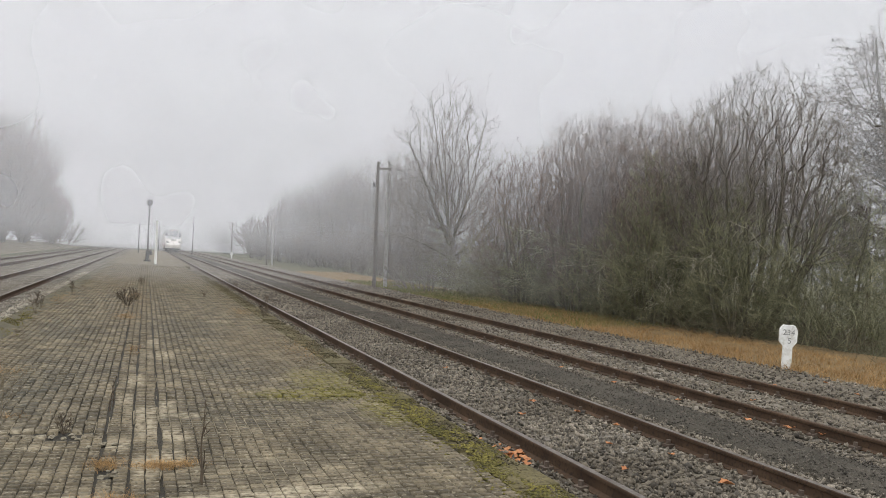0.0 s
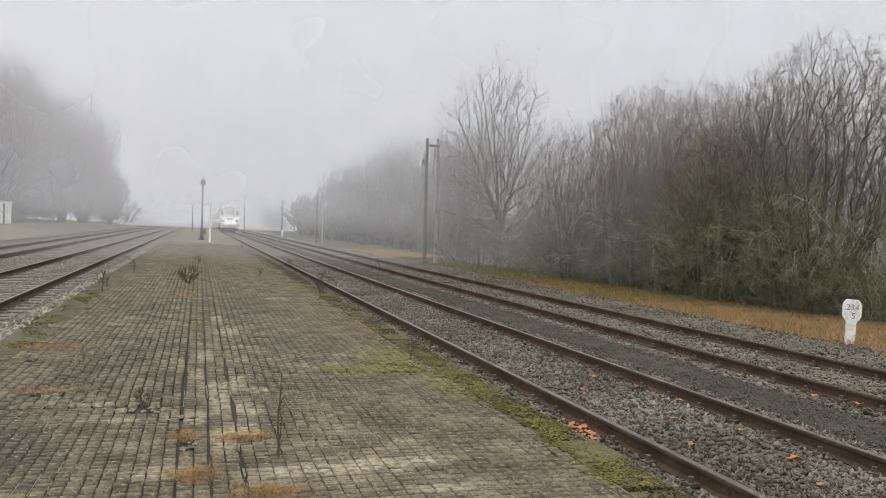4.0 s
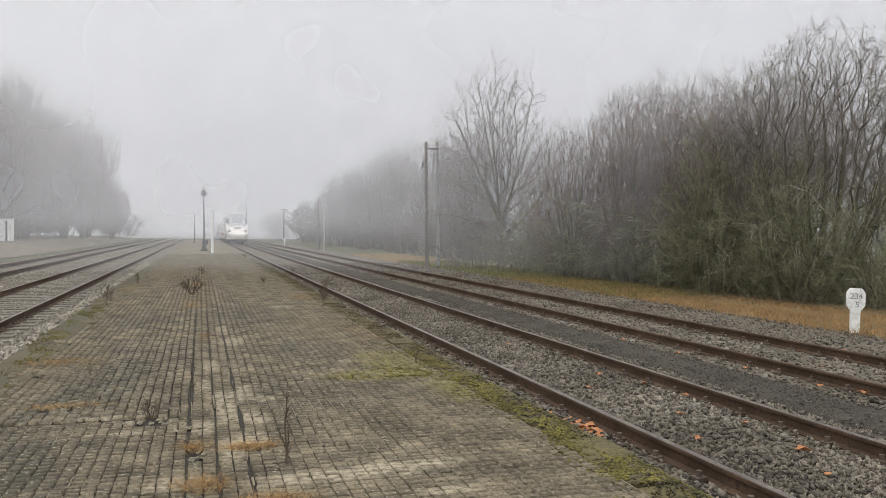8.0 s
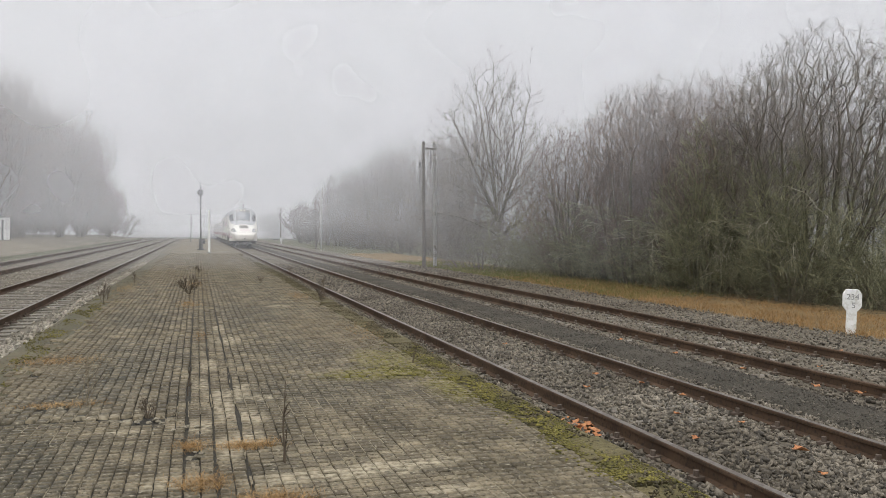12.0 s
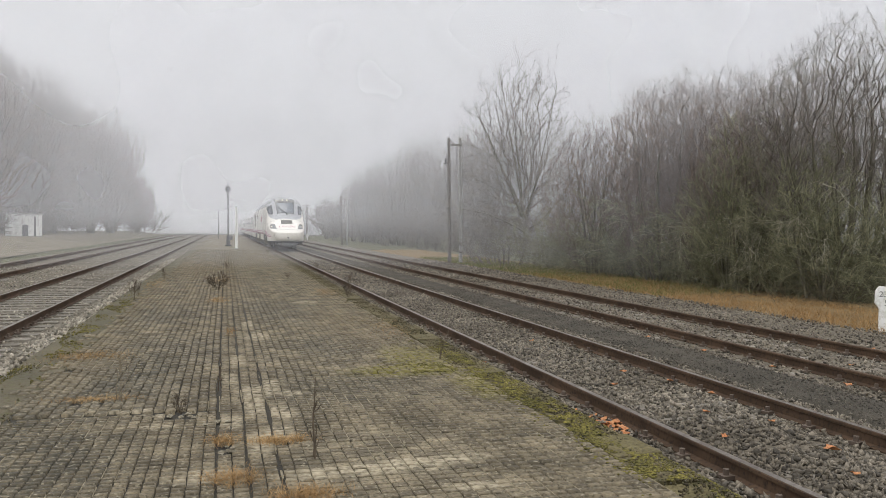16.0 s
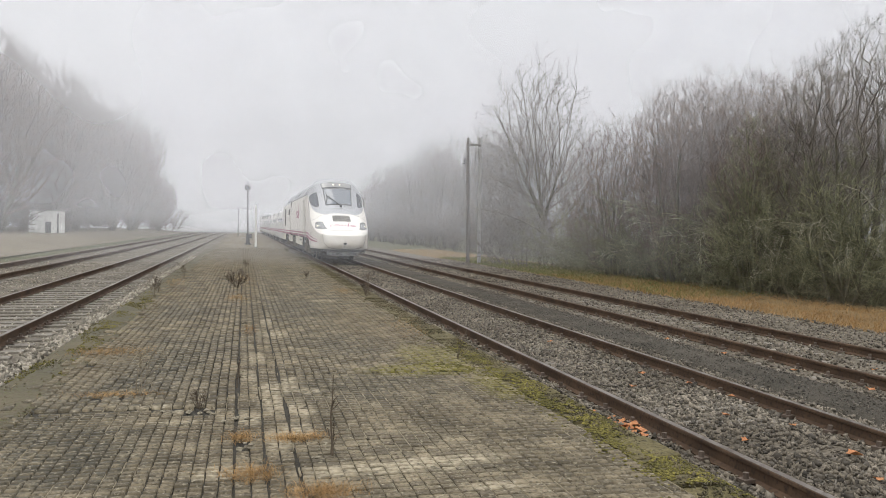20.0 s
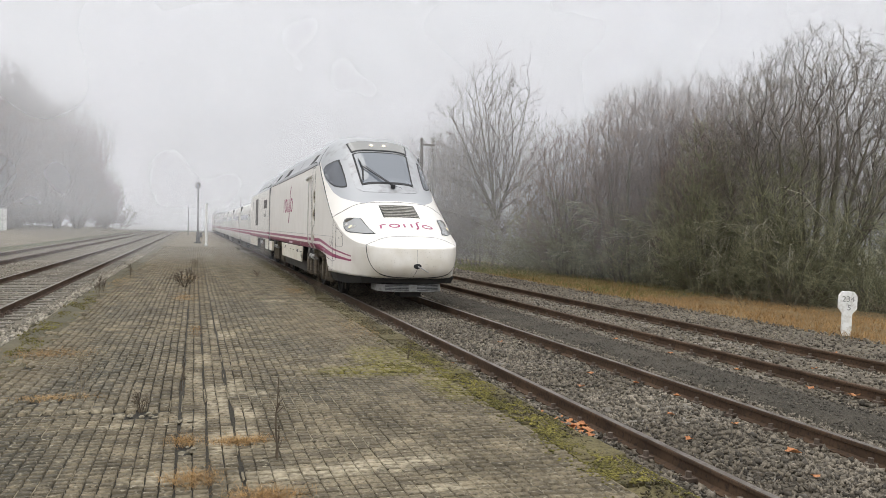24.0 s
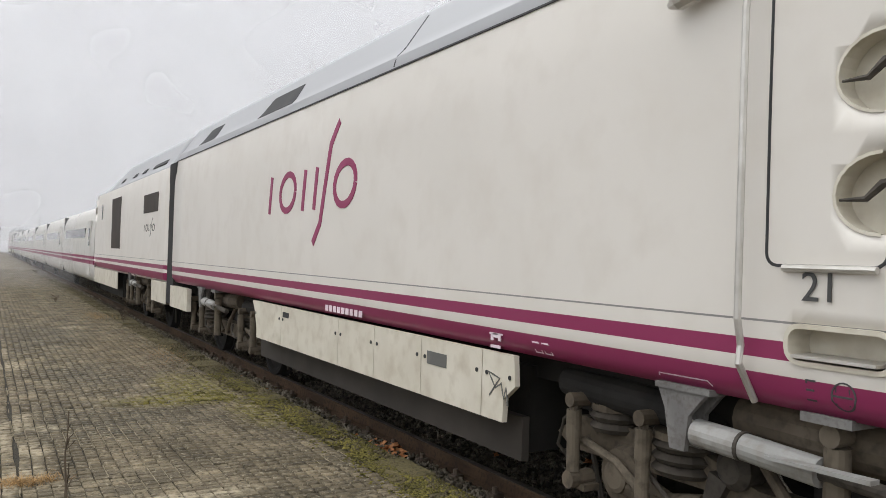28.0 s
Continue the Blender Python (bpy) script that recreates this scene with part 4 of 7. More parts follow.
for i in range(720):
    y = rng.uniform(8.0, 24.0)
    x = 16.4 + (19 - y) * 0.42 + rng.normal(0.6, 1.4) if y < 19 else rng.uniform(15.2, 21)
    rows.append([x, y, gz(x, y), rng.normal(-0.3, 0.7), rng.normal(0, 0.7), rng.uniform(0.3, 1.0), rng.uniform(0.9, 2.2), rng.uniform(0.005, 0.009)])
lv = grow(rng, np.array(rows), [(6, 0.16, -0.11, 5, 0.15, 50, 0.4, 0.7), (3, 0.2, -0.05, 0, 0, 0, 0, 0)])
bramble = new("bramble", branch_mesh("bramble", lv, M_BRAMBLE, 3, 0.0045, True))
tagged(bramble, "low brown bramble thicket of arching stems", "bramble", kind="stuff")


# pale lichened branches that arch out over the verge and hang down
rows = []
for i in range(34):
    y = rng.uniform(17.5, 29.5)
    x = 16.3 + max(0.0, (27 - y) * 0.10)
    rows.append([x, y, rng.uniform(0.5, 2.4), rng.uniform(-1.0, -0.5), rng.normal(-0.2, 0.5), rng.uniform(0.3, 0.9), rng.uniform(1.5, 2.9), rng.uniform(0.012, 0.020)])
lv = grow(rng, np.array(rows), [(8, 0.09, -0.13, 11, 0.3, 42, 0.34, 0.6), (4, 0.16, -0.12, 4, 0.2, 45, 0.45, 0.8), (2, 0.2, -0.08, 0, 0, 0, 0, 0)])
arches = new("arching_branches", branch_mesh("arching_branches", lv, M_PALETWIG, 3, 0.0056, True))
tagged(arches, "pale lichen-covered branches arching down over the verge", "branches", kind="stuff")


# trees that stand deeper in the mist
def misty_tree(x, y, h, width, buds, label, red=False, thin=0.014, low=-0.7):
    g = gz(x, y)
    dome = (x, y, g + h * 0.5, h * width, h * width, h * 0.5)
    s = aimed(rng, (x, y, g), 0.5, dome, 6, 0.14, 0.25, 0.8)
    lv = crowned(rng, s, dome, buds, thin, 3, 7, 0.05, 0.75, 2.2, low, 0.12, 0.05 * h)
    tree("misty_tree", label, "tree", "trees fading into the mist", lv, 1, M_BARK, M_TWIGRED if red else M_TWIG, sides=4, thin=thin)


for x, y, h in ((15.4, 47, 8.2), (17.5, 52, 9.6), (15.6, 60, 9.2), (18.5, 63, 11.0), (15.2, 70, 9.4), (17.8, 76, 10.5), (15.0, 84, 8.8), (18.5, 90, 10.0), (16.0, 104, 8.5), (22.0, 58, 11.5), (23.5, 70, 12.5), (21.0, 46, 9.0), (15.0, 122, 7.0), (20.5, 82, 11.5), (16.4, 96, 9.5)):
    k = 1.35 if y < 90 else 1.15
    misty_tree(x * k, y * k, h * k, 0.36, 900, "bare tree half lost in the mist beside the line", False, 0.00014 * y * k)
for x, y, h in ((-16.5, 60, 15.0), (-19.5, 66, 16.5), (-15.5, 72, 14.0), (-21.0, 78, 18.0), (-17.0, 82, 17.0), (-13.2, 88, 14.5), (-23.5, 70, 16.5), (-12.4, 96, 13.5), (-18.5, 97, 17.0), (-25.5, 90, 17.0), (-11.0, 112, 8.0), (-14.5, 116, 11.0), (-28.5, 76, 17.0), (-24.5, 61, 15.5)):
    misty_tree(x * 1.4, y * 1.4, h * 1.38, 0.35, 1900, "tall bare tree looming in the mist across the yard", True, 0.023, -0.9)
for x, y, h in ((16.5, 178, 9.0), (21.0, 160, 10.0)):
    misty_tree(x, y, h * 0.8, 0.75, 500, "faint tree on the horizon in thick mist", False, 0.06, -0.9)
for x, y, h in ((-15.5, 86, 4.6), (-19, 90, 5.2), (-22.5, 92, 5.0), (-27, 94, 5.2), (-17.5, 88, 5.5), (-21, 88, 6.0), (-25, 90, 5.5), (-13.2, 88, 4.6), (-14, 78, 3.2), (-16, 94, 3.5), (-23, 96, 3.0), (-27, 92, 3.4), (-12, 104, 3.2), (-18, 74, 2.6), (-31, 90, 3.2), (-20, 99, 3.5), (-11.4, 108, 4.2), (-10.6, 118, 3.4), (-10.0, 128, 2.6), (-16.5, 61, 2.4), (-19.5, 64, 2.8), (-22.5, 60, 2.6), (-14.6, 70, 2.4), (-25.5, 64, 2.8), (-17.6, 71, 2.6), (-13.4, 82, 2.8), (-28.5, 72, 2.8)):
    x, y, h = x * 1.4, y * 1.4, h * 1.4
    s = fan(rng, x, y, gz(x, y), 20, 0.8, (0, 0), h, 0.03, 1.8)
    lv = grow(rng, s, [(4, 0.1, 0.02, 7, 0.15, 40, 0.45, 0.6), (2, 0.14, 0.0, 4, 0.1, 45, 0.55, 0.7), (1, 0.14, 0.0, 0, 0, 0, 0, 0)])
    tree("bush", "bare bush in the mist below tall trees", "bush", "bushes in the mist", lv, 1, M_TWIG, M_TWIG, sides=3, thin=0.03)
for x, y, h in ((14.8, 41, 2.6), (19.4, 60, 4.2), (19.2, 66, 4.2), (18.8, 72, 4.2), (19.6, 80, 4.6), (18.4, 90, 4.2), (19.6, 100, 4.6), (18.4, 112, 4.4), (22.5, 58, 5.0), (24.0, 66, 5.4), (19.5, 41, 4.4), (16.8, 124, 4.2)):
    s = fan(rng, x, y, gz(x, y), 34, 0.8, (0, 0), h, 0.03, 1.8)
    lv = grow(rng, s, [(4, 0.1, 0.02, 8, 0.15, 40, 0.45, 0.6), (2, 0.14, 0.0, 5, 0.1, 45, 0.55, 0.7), (1, 0.14, 0.0, 0, 0, 0, 0, 0)])
    tree("bush", "bare bush in the mist beside the line", "bush", "bushes in the mist", lv, 1, M_TWIG, M_TWIG, sides=3, thin=0.00022 * y)


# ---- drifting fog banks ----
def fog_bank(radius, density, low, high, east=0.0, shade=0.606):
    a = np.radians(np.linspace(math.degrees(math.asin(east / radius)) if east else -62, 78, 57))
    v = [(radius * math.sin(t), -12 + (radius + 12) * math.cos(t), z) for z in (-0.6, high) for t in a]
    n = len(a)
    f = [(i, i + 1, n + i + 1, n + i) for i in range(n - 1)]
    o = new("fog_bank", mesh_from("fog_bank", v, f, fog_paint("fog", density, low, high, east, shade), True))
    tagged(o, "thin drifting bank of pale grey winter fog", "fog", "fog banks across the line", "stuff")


# far low banks take a darker colour, painting the horizon dimmer than the sky
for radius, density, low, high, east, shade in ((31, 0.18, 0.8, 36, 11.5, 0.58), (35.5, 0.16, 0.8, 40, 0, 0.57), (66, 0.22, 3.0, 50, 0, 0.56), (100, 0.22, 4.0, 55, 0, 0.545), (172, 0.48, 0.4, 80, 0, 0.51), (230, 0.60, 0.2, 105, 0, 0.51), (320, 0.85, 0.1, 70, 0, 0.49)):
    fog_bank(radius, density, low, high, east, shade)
a = np.radians(np.linspace(-75, 85, 61))
v = [(340 * math.sin(t), 340 * math.cos(t), z) for z in (-1.5, 190) for t in a]
far = new("backdrop", mesh_from("backdrop", v, [(i, i + 1, 61 + i + 1, 61 + i) for i in range(60)], fog_paint("thick_fog", 3.0, 0.2, 400), True))
tagged(far, "plain pale wall of thick distant fog", "fog", kind="structure")


# ---- the train: a power car with a long nose, an end car, coaches, and the same at the tail ----
# outline of the power car: distance behind the nose tip, with crown, shoulder and keel
CROWN_Y = [0.05, 0.15, 0.30, 0.48, 1.50, 2.10, 2.39, 2.99, 3.16, 4.02, 4.50, 4.90, 5.20, 5.50, 5.80, 6.30, 6.9, 30.0]
CROWN_Z = [1.29, 1.36, 1.455, 1.55, 2.00, 2.29, 2.43, 2.84, 2.955, 3.69, 4.01, 4.12, 4.19, 4.22, 4.21, 4.17, 4.15, 4.15]
SHOULDER_Y = [0.05, 0.10, 0.20, 0.35, 0.50, 0.85, 1.20, 1.55, 1.93, 2.14, 2.67, 3.25, 4.09, 4.60, 5.03, 5.50, 6.2, 30.0]
SHOULDER_Z = [1.282, 1.297, 1.317, 1.34, 1.357, 1.392, 1.457, 1.53, 1.64, 1.728, 1.96, 2.25, 2.74, 3.09, 3.40, 3.435, 3.43, 3.43]
WIDE_Y = [0.11, 0.17, 0.25, 0.35, 0.45, 0.80, 1.15, 1.5, 1.9, 2.1, 2.6, 3.2, 4.0, 5.0, 5.6, 6.2, 30.0]
WIDE_X = [0.70, 0.81, 0.905, 0.98, 1.03, 1.135, 1.215, 1.275, 1.325, 1.35, 1.405, 1.42, 1.425, 1.445, 1.475, 1.48, 1.48]
KEEL_Y = [0.22, 2.6, 3.22, 3.62, 3.9, 4.5, 4.9, 30.0]
KEEL_Z = [0.64, 0.645, 0.635, 1.00, 1.03, 1.085, 1.11, 1.11]
BODY = [(0.0, 0.0), (1.40, 0.0), (1.47, 0.04), (1.48, 0.30), (1.48, 1.3), (1.475, 1.8), (1.44, 2.20), (1.41, 2.32)]
BODY_TOP = [(1.41, 2.32), (1.33, 2.40), (1.06, 2.79), (0.86, 2.905), (0.45, 2.95), (0.0, 2.96)]
N_SIDE, N_TOP = 34, 30


def spread(pts, n):
    p = np.array(pts, float)
    d = np.concatenate([[0], np.cumsum(np.hypot(*np.diff(p, axis=0).T))])
    s = np.linspace(0, d[-1], n)
    return np.stack([np.interp(s, d, p[:, 0]), np.interp(s, d, p[:, 1])], 1)


def tight(pts, n, at_start):
    """Even points along a line, with one more close to the end that lies on the shoulder, so that the edge stays crisp."""
    q = spread(pts, n - 1)
    d = spread(pts, 400)
    length = np.hypot(*np.diff(d, axis=0).T).sum()
    k = min(0.4, 0.010 / max(length, 1e-6))
    i = k * 399 if at_start else (1 - k) * 399
    extra = d[int(i)] * (1 - i % 1) + d[min(int(i) + 1, 399)] * (i % 1)
    return np.insert(q, 1 if at_start else n - 2, extra, axis=0)


BODY_SIDE, BODY_ROOF = tight(BODY, N_SIDE, False), tight(BODY_TOP, N_TOP, True)
BODY_PTS = np.concatenate([BODY_SIDE, BODY_ROOF[1:]])


def setback(z):
    """How far the middle of the blunt front lies behind its foremost point, by height."""
    return np.where(z < 0.95, 0.22 * (np.maximum(0.95 - z, 0) / 0.31) ** 2.4, 0.05 * (np.maximum(z - 0.95, 0) / 0.34) ** 1.8)


def half_width(d):
    return np.where(d < 0.11, 0.70 * np.sqrt(np.maximum(d, 0) / 0.11), np.interp(d, WIDE_Y, WIDE_X))


@functools.lru_cache(maxsize=None)
def section(y):
    """Half cross-section of the power car, from the keel outwards to the roof, with a crisp shoulder."""
    y = max(y, 0.0008)
    lo = 0.95 - 0.31 * (y / 0.22) ** (1 / 2.4) if y < 0.22 else np.interp(y, KEEL_Y, KEEL_Z)
    if y < 0.05:
        crown = 0.95 + 0.34 * (y / 0.05) ** (1 / 1.8)
        shoulder = crown - 0.008 * y / 0.05
    else:
        shoulder, crown = np.interp(y, SHOULDER_Y, SHOULDER_Z), np.interp(y, CROWN_Y, CROWN_Z)
    near = 1 - smooth(0.5, 1.2, y)
    lean = 0.09 * (1 - smooth(0.4, 1.8, y))

    def out(z):
        return half_width(y - setback(z) * near) * (1 - lean * np.clip((1.30 - z) / 0.6, 0, 1) ** 1.5)

    z = np.linspace(lo, shoulder, 120)
    x = out(z)
    side = np.stack([np.append([0.0], x), np.append([lo], z)], 1)
    w = x[-1]
    if y < 0.05:
        z = np.linspace(shoulder, crown, 60)
        top = np.stack([out(z), z], 1)
    else:
        u = np.linspace(1, 0, 80)
        q = 3.3 + 0.5 * smooth(3.2, 4.2, y)
        top = np.stack([w * u, crown - (crown - shoulder) * u ** q], 1)
    a, b = (spread(side, N_SIDE), spread(top, N_TOP)) if y < 0.30 else (tight(side, N_SIDE, False), tight(top, N_TOP, True))
    k = smooth(4.7, 6.2, y)
    if k:
        h = (crown - lo) / 2.96
        a = a * (1 - k) + np.stack([BODY_SIDE[:, 0] * w / 1.48, lo + BODY_SIDE[:, 1] * h], 1) * k
        b = b * (1 - k) + np.stack([BODY_ROOF[:, 0] * w / 1.48, lo + BODY_ROOF[:, 1] * h], 1) * k
    return np.concatenate([a, b[1:]])


def side_x(y, z):
    s = section(y)
    return float(np.interp(z, s[:, 1], s[:, 0]))


def top_z(x, y):
    s = section(y)
    up = s[N_SIDE - 1:][::-1]
    return float(np.interp(abs(x), up[:, 0], up[:, 1]))


def loft(stations, cut):
    """Both halves of a body through cross-sections, closed at both ends."""
    verts, faces = [], []
    n = 0
    for y in stations:
        h = cut(y)
        ring = [(x, y, z) for x, z in h] + [(-x, y, z) for x, z in h[::-1][1:-1]]
        n = len(ring)
        verts += ring
    for j in range(len(stations) - 1):
        for i in range(n):
            k = (i + 1) % n
            faces.append((j * n + i, (j + 1) * n + i, (j + 1) * n + k, j * n + k))
    faces.append(tuple(range(n)))
    faces.append(tuple((len(stations) - 1) * n + i for i in range(n))[::-1])
    return verts, faces


def on_side(y, z, out, s=-1):
    return (s * (side_x(y, z) + out), y, z)


def on_top(x, y, out):
    zz = top_z(x, y)
    e = 0.02
    n = Vector(((top_z(x - e, y) - top_z(x + e, y)) / (2 * e), (top_z(x, y - e) - top_z(x, y + e)) / (2 * e), 1)).normalized()
    return tuple(Vector((x, y, zz)) + n * out)


def patch(outline, place, out, rings=6, step=0.05, rim=0.012):
    """A panel over a curved surface, thin but solid: the outline drawn in towards its middle, each point laid on the surface."""
    pts = []
    for i, a in enumerate(outline):
        b = outline[(i + 1) % len(outline)]
        k = max(1, int(math.dist(a, b) / step))
        pts += [(a[0] + (b[0] - a[0]) * j / k, a[1] + (b[1] - a[1]) * j / k) for j in range(k)]
    cx, cy = sum(p[0] for p in pts) / len(pts), sum(p[1] for p in pts) / len(pts)
    n = len(pts)
    verts = [place(a, b, out - rim) for a, b in pts]
    for r in range(rings):
        k = 1 - r / rings
        verts += [place(cx + (a - cx) * k, cy + (b - cy) * k, out) for a, b in pts]
    verts.append(place(cx, cy, out))
    faces = []
    for r in range(rings):
        for i in range(n):
            j = (i + 1) % n
            faces.append((r * n + i, r * n + j, (r + 1) * n + j, (r + 1) * n + i))
    faces += [(rings * n + i, rings * n + (i + 1) % n, (rings + 1) * n) for i in range(n)]
    return verts, faces


def rounded(pts):
    """The same line with its corners cut twice."""
    for _ in range(2):
        q = [pts[0]]
        for a, b in zip(pts, pts[1:]):
            q += [(a[0] * 0.75 + b[0] * 0.25, a[1] * 0.75 + b[1] * 0.25), (a[0] * 0.25 + b[0] * 0.75, a[1] * 0.25 + b[1] * 0.75)]
        pts = q + [pts[-1]]
    return pts


def strip(line, place, width, out, closed=False, step=0.05):
    """A narrow raised band along a line on a curved surface."""
    pts = []
    line = list(line) + ([line[0]] if closed else [])
    for a, b in zip(line, line[1:]):
        k = max(1, int(math.dist(a, b) / step))
        pts += [(a[0] + (b[0] - a[0]) * j / k, a[1] + (b[1] - a[1]) * j / k) for j in range(k)]
    pts.append(line[-1])
    verts, faces = [], []
    for i, p in enumerate(pts):
        a, b = pts[max(i - 1, 0)], pts[min(i + 1, len(pts) - 1)]
        d = Vector((b[0] - a[0], b[1] - a[1])).normalized() * (width / 2)
        verts += [place(p[0] - d.y, p[1] + d.x, -0.004), place(p[0] - d.y, p[1] + d.x, out), place(p[0] + d.y, p[1] - d.x, out), place(p[0] + d.y, p[1] - d.x, -0.004)]
    for i in range(len(pts) - 1):
        for k in range(3):
            faces.append((4 * i + k, 4 * i + k + 1, 4 * i + 5 + k, 4 * i + 4 + k))
    return verts, faces


def left_place(y, z, out):
    return on_side(y, z, out, -1)


def right_place(y, z, out):
    return on_side(y, z, out, 1)


def wheelset(parent, y, r=0.50):
    """Two wheels on an axle that turns about its own middle."""
    prof = [(r - 0.24, 0.0), (r - 0.24, 0.10), (r - 0.10, 0.10), (r - 0.06, 0.13), (r, 0.13), (r + 0.005, 0.0), (r + 0.03, -0.005), (r + 0.03, -0.03), (r - 0.06, -0.03), (r - 0.10, 0.0)]
    pieces = []
    seg = 36
    for s in (-1, 1):
        v = [(s * (0.79 + b), a * math.cos(2 * math.pi * k / seg), a * math.sin(2 * math.pi * k / seg)) for a, b in prof for k in range(seg)]
        f = [(j * seg + k, j * seg + (k + 1) % seg, ((j + 1) % len(prof)) * seg + (k + 1) % seg, ((j + 1) % len(prof)) * seg + k) for j in range(len(prof)) for k in range(seg)]
        pieces.append((v, f))
        pieces.append(tube([(s * 0.80, 0, 0), (s * 0.86, 0, 0)], r - 0.23, 24))
        pieces.append(tube([(s * 0.86, 0, 0), (s * 0.99, 0, 0)], 0.12, 12))
    pieces.append(tube([(-0.8, 0, 0), (0.8, 0, 0)], 0.085, 12))
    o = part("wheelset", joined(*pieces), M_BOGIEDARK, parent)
    o.matrix_local = pose(0, y, r)
    WHEELS.append((o, y, r))
    return o


WHEELS = []


def rod(x, y0, z0, y1, z1, r, sides=12, r1=None):
    return tube([(x, y0, z0), (x, y1, z1)], [r, r1 or r], sides)


def bar(x0, x1, y0, y1, z0, z1):
    return slab(min(x0, x1), max(x0, x1), y0, y1, z0, z1)


def bogie(parent, y0):
    """Two-axle bogie: side frames, air springs, dampers, links and hoses. y0: its middle, in its car's space."""
    b = part("bogie", joined(slab(-1.0, 1.0, y0 - 0.35, y0 + 0.35, 0.45, 0.75), slab(-0.6, 0.6, y0 - 1.9, y0 + 1.9, 0.62, 0.95)), M_BOGIEDARK, parent)
    for s in (-1, 1):
        x = s * 1.08
        out = [(-2.15, 0.60), (-1.95, 0.74), (-1.0, 0.76), (-0.55, 0.62), (0.55, 0.62), (1.0, 0.76), (1.95, 0.74), (2.15, 0.60), (2.0, 0.52), (0.85, 0.54), (0.55, 0.40), (-0.55, 0.40), (-0.85, 0.54), (-2.0, 0.52)]
        part("side_frame", hollow([(y0 + a, c) for a, c in out], x - 0.07, x + 0.07), M_BRONZE, b, "dusty brown side frame")
        for e in (-1, 1):
            m = y0 + e * 1.48
            # axle box with its cover, arm and links
            ax = part("axle_box", tube([(x - 0.02, m, 0.47), (x + s * 0.05, m, 0.47), (x + s * 0.13, m, 0.47)], [0.20, 0.19, 0.16], 18), M_BRONZE, b)
            part("box_cover", tube([(x + s * 0.13, m, 0.47), (x + s * 0.17, m, 0.47), (x + s * 0.18, m, 0.47)], [0.10, 0.095, 0.07], 14), M_DUST, ax, "round dusty cover")
            part("axle_arm", joined(tube([(x + s * 0.07, m, 0.44), (x + s * 0.09, m - e * 0.36, 0.40), (x + s * 0.09, m - e * 0.62, 0.44)], [0.10, 0.065, 0.085], 10)), M_BRONZE, b)
            part("link", tube([(x + s * 0.16, m + 0.30, 0.62), (x + s * 0.17, m - 0.02, 0.56), (x + s * 0.18, m - 0.30, 0.40)], [0.03, 0.026, 0.034], 8), M_DUST, b)
            for d in (-0.30, 0.30):
                dp = part("damper", rod(x + s * 0.24, m + d, 0.44, m + d, 0.66, 0.041, 14), M_DUST, b, "upright dusty damper")
                part("dust_tube", rod(x + s * 0.24, m + d, 0.65, m + d, 0.82, 0.047, 14), M_DUST, dp)
                part("eye", joined(tube([(x + s * 0.10, m + d, 0.88), (x + s * 0.28, m + d, 0.88)], 0.045, 10), rod(x + s * 0.24, m + d, 0.82, m + d, 0.86, 0.03, 8)), M_BRONZE, dp)
                part("eye", joined(tube([(x + s * 0.10, m + d, 0.39), (x + s * 0.28, m + d, 0.39)], 0.055, 10), bar(x + s * 0.10, x + s * 0.22, m + d - 0.09, m + d + 0.09, 0.33, 0.37)), M_BRONZE, dp)
            # rubber springs beside the axle
            for a, z, r, k in ((0.15, 0.70, 0.17, 2), (-0.42, 0.58, 0.20, 3)):
                for q in range(k):
                    zz = z + 0.065 * q
                    part("air_spring", tube([(x + s * 0.02, m + e * a, zz), (x + s * 0.02, m + e * a, zz + 0.03), (x + s * 0.02, m + e * a, zz + 0.06)], [r * 0.84, r, r * 0.84], 18), M_RUBBERDUST, b, "dusty rubber spring ring")
                part("spring_cap", tube([(x + s * 0.02, m + e * a, z + 0.065 * k), (x + s * 0.02, m + e * a, z + 0.065 * k + 0.04)], r * 0.95, 16), M_BRONZE, b)
            part("duct", tube([(x + s * 0.08, m + e * 0.55, 0.95), (x + s * 0.10, m + e * 0.1, 0.94), (x + s * 0.08, m - e * 0.50, 0.92), (x + s * 0.04, m - e * 0.7, 0.86)], [0.09, 0.10, 0.10, 0.08], 16), M_BOGIEDARK, b, "dark rounded air duct")
            part("brake_hose", tube([(x + s * 0.15, m - e * 0.2, 0.60), (x + s * 0.2, m - e * 0.45, 0.47), (x + s * 0.21, m - e * 0.72, 0.46), (x + s * 0.19, m - e * 0.95, 0.52), (x + s * 0.15, m - e * 1.05, 0.62)], 0.014, 7), M_RUBBERDUST, b)
            part("brake_hose", tube([(x + s * 0.12, m + e * 0.32, 0.86), (x + s * 0.22, m + e * 0.42, 0.74), (x + s * 0.2, m + e * 0.5, 0.56), (x + s * 0.13, m + e * 0.46, 0.46)], 0.012, 7), M_RUBBERDUST, b)
            part("brake_cylinder", tube([(x - s * 0.02, m - e * 0.80, 0.70), (x + s * 0.10, m - e * 0.80, 0.70), (x + s * 0.14, m - e * 0.80, 0.70)], [0.11, 0.11, 0.07], 14), M_STEEL, b)
            part("brake_block", hollow([(m - e * 0.62, 0.50), (m - e * 0.70, 0.48), (m - e * 0.78, 0.62), (m - e * 0.66, 0.66)][::e], x - s * 0.02, x + s * 0.12), M_STEEL, b)
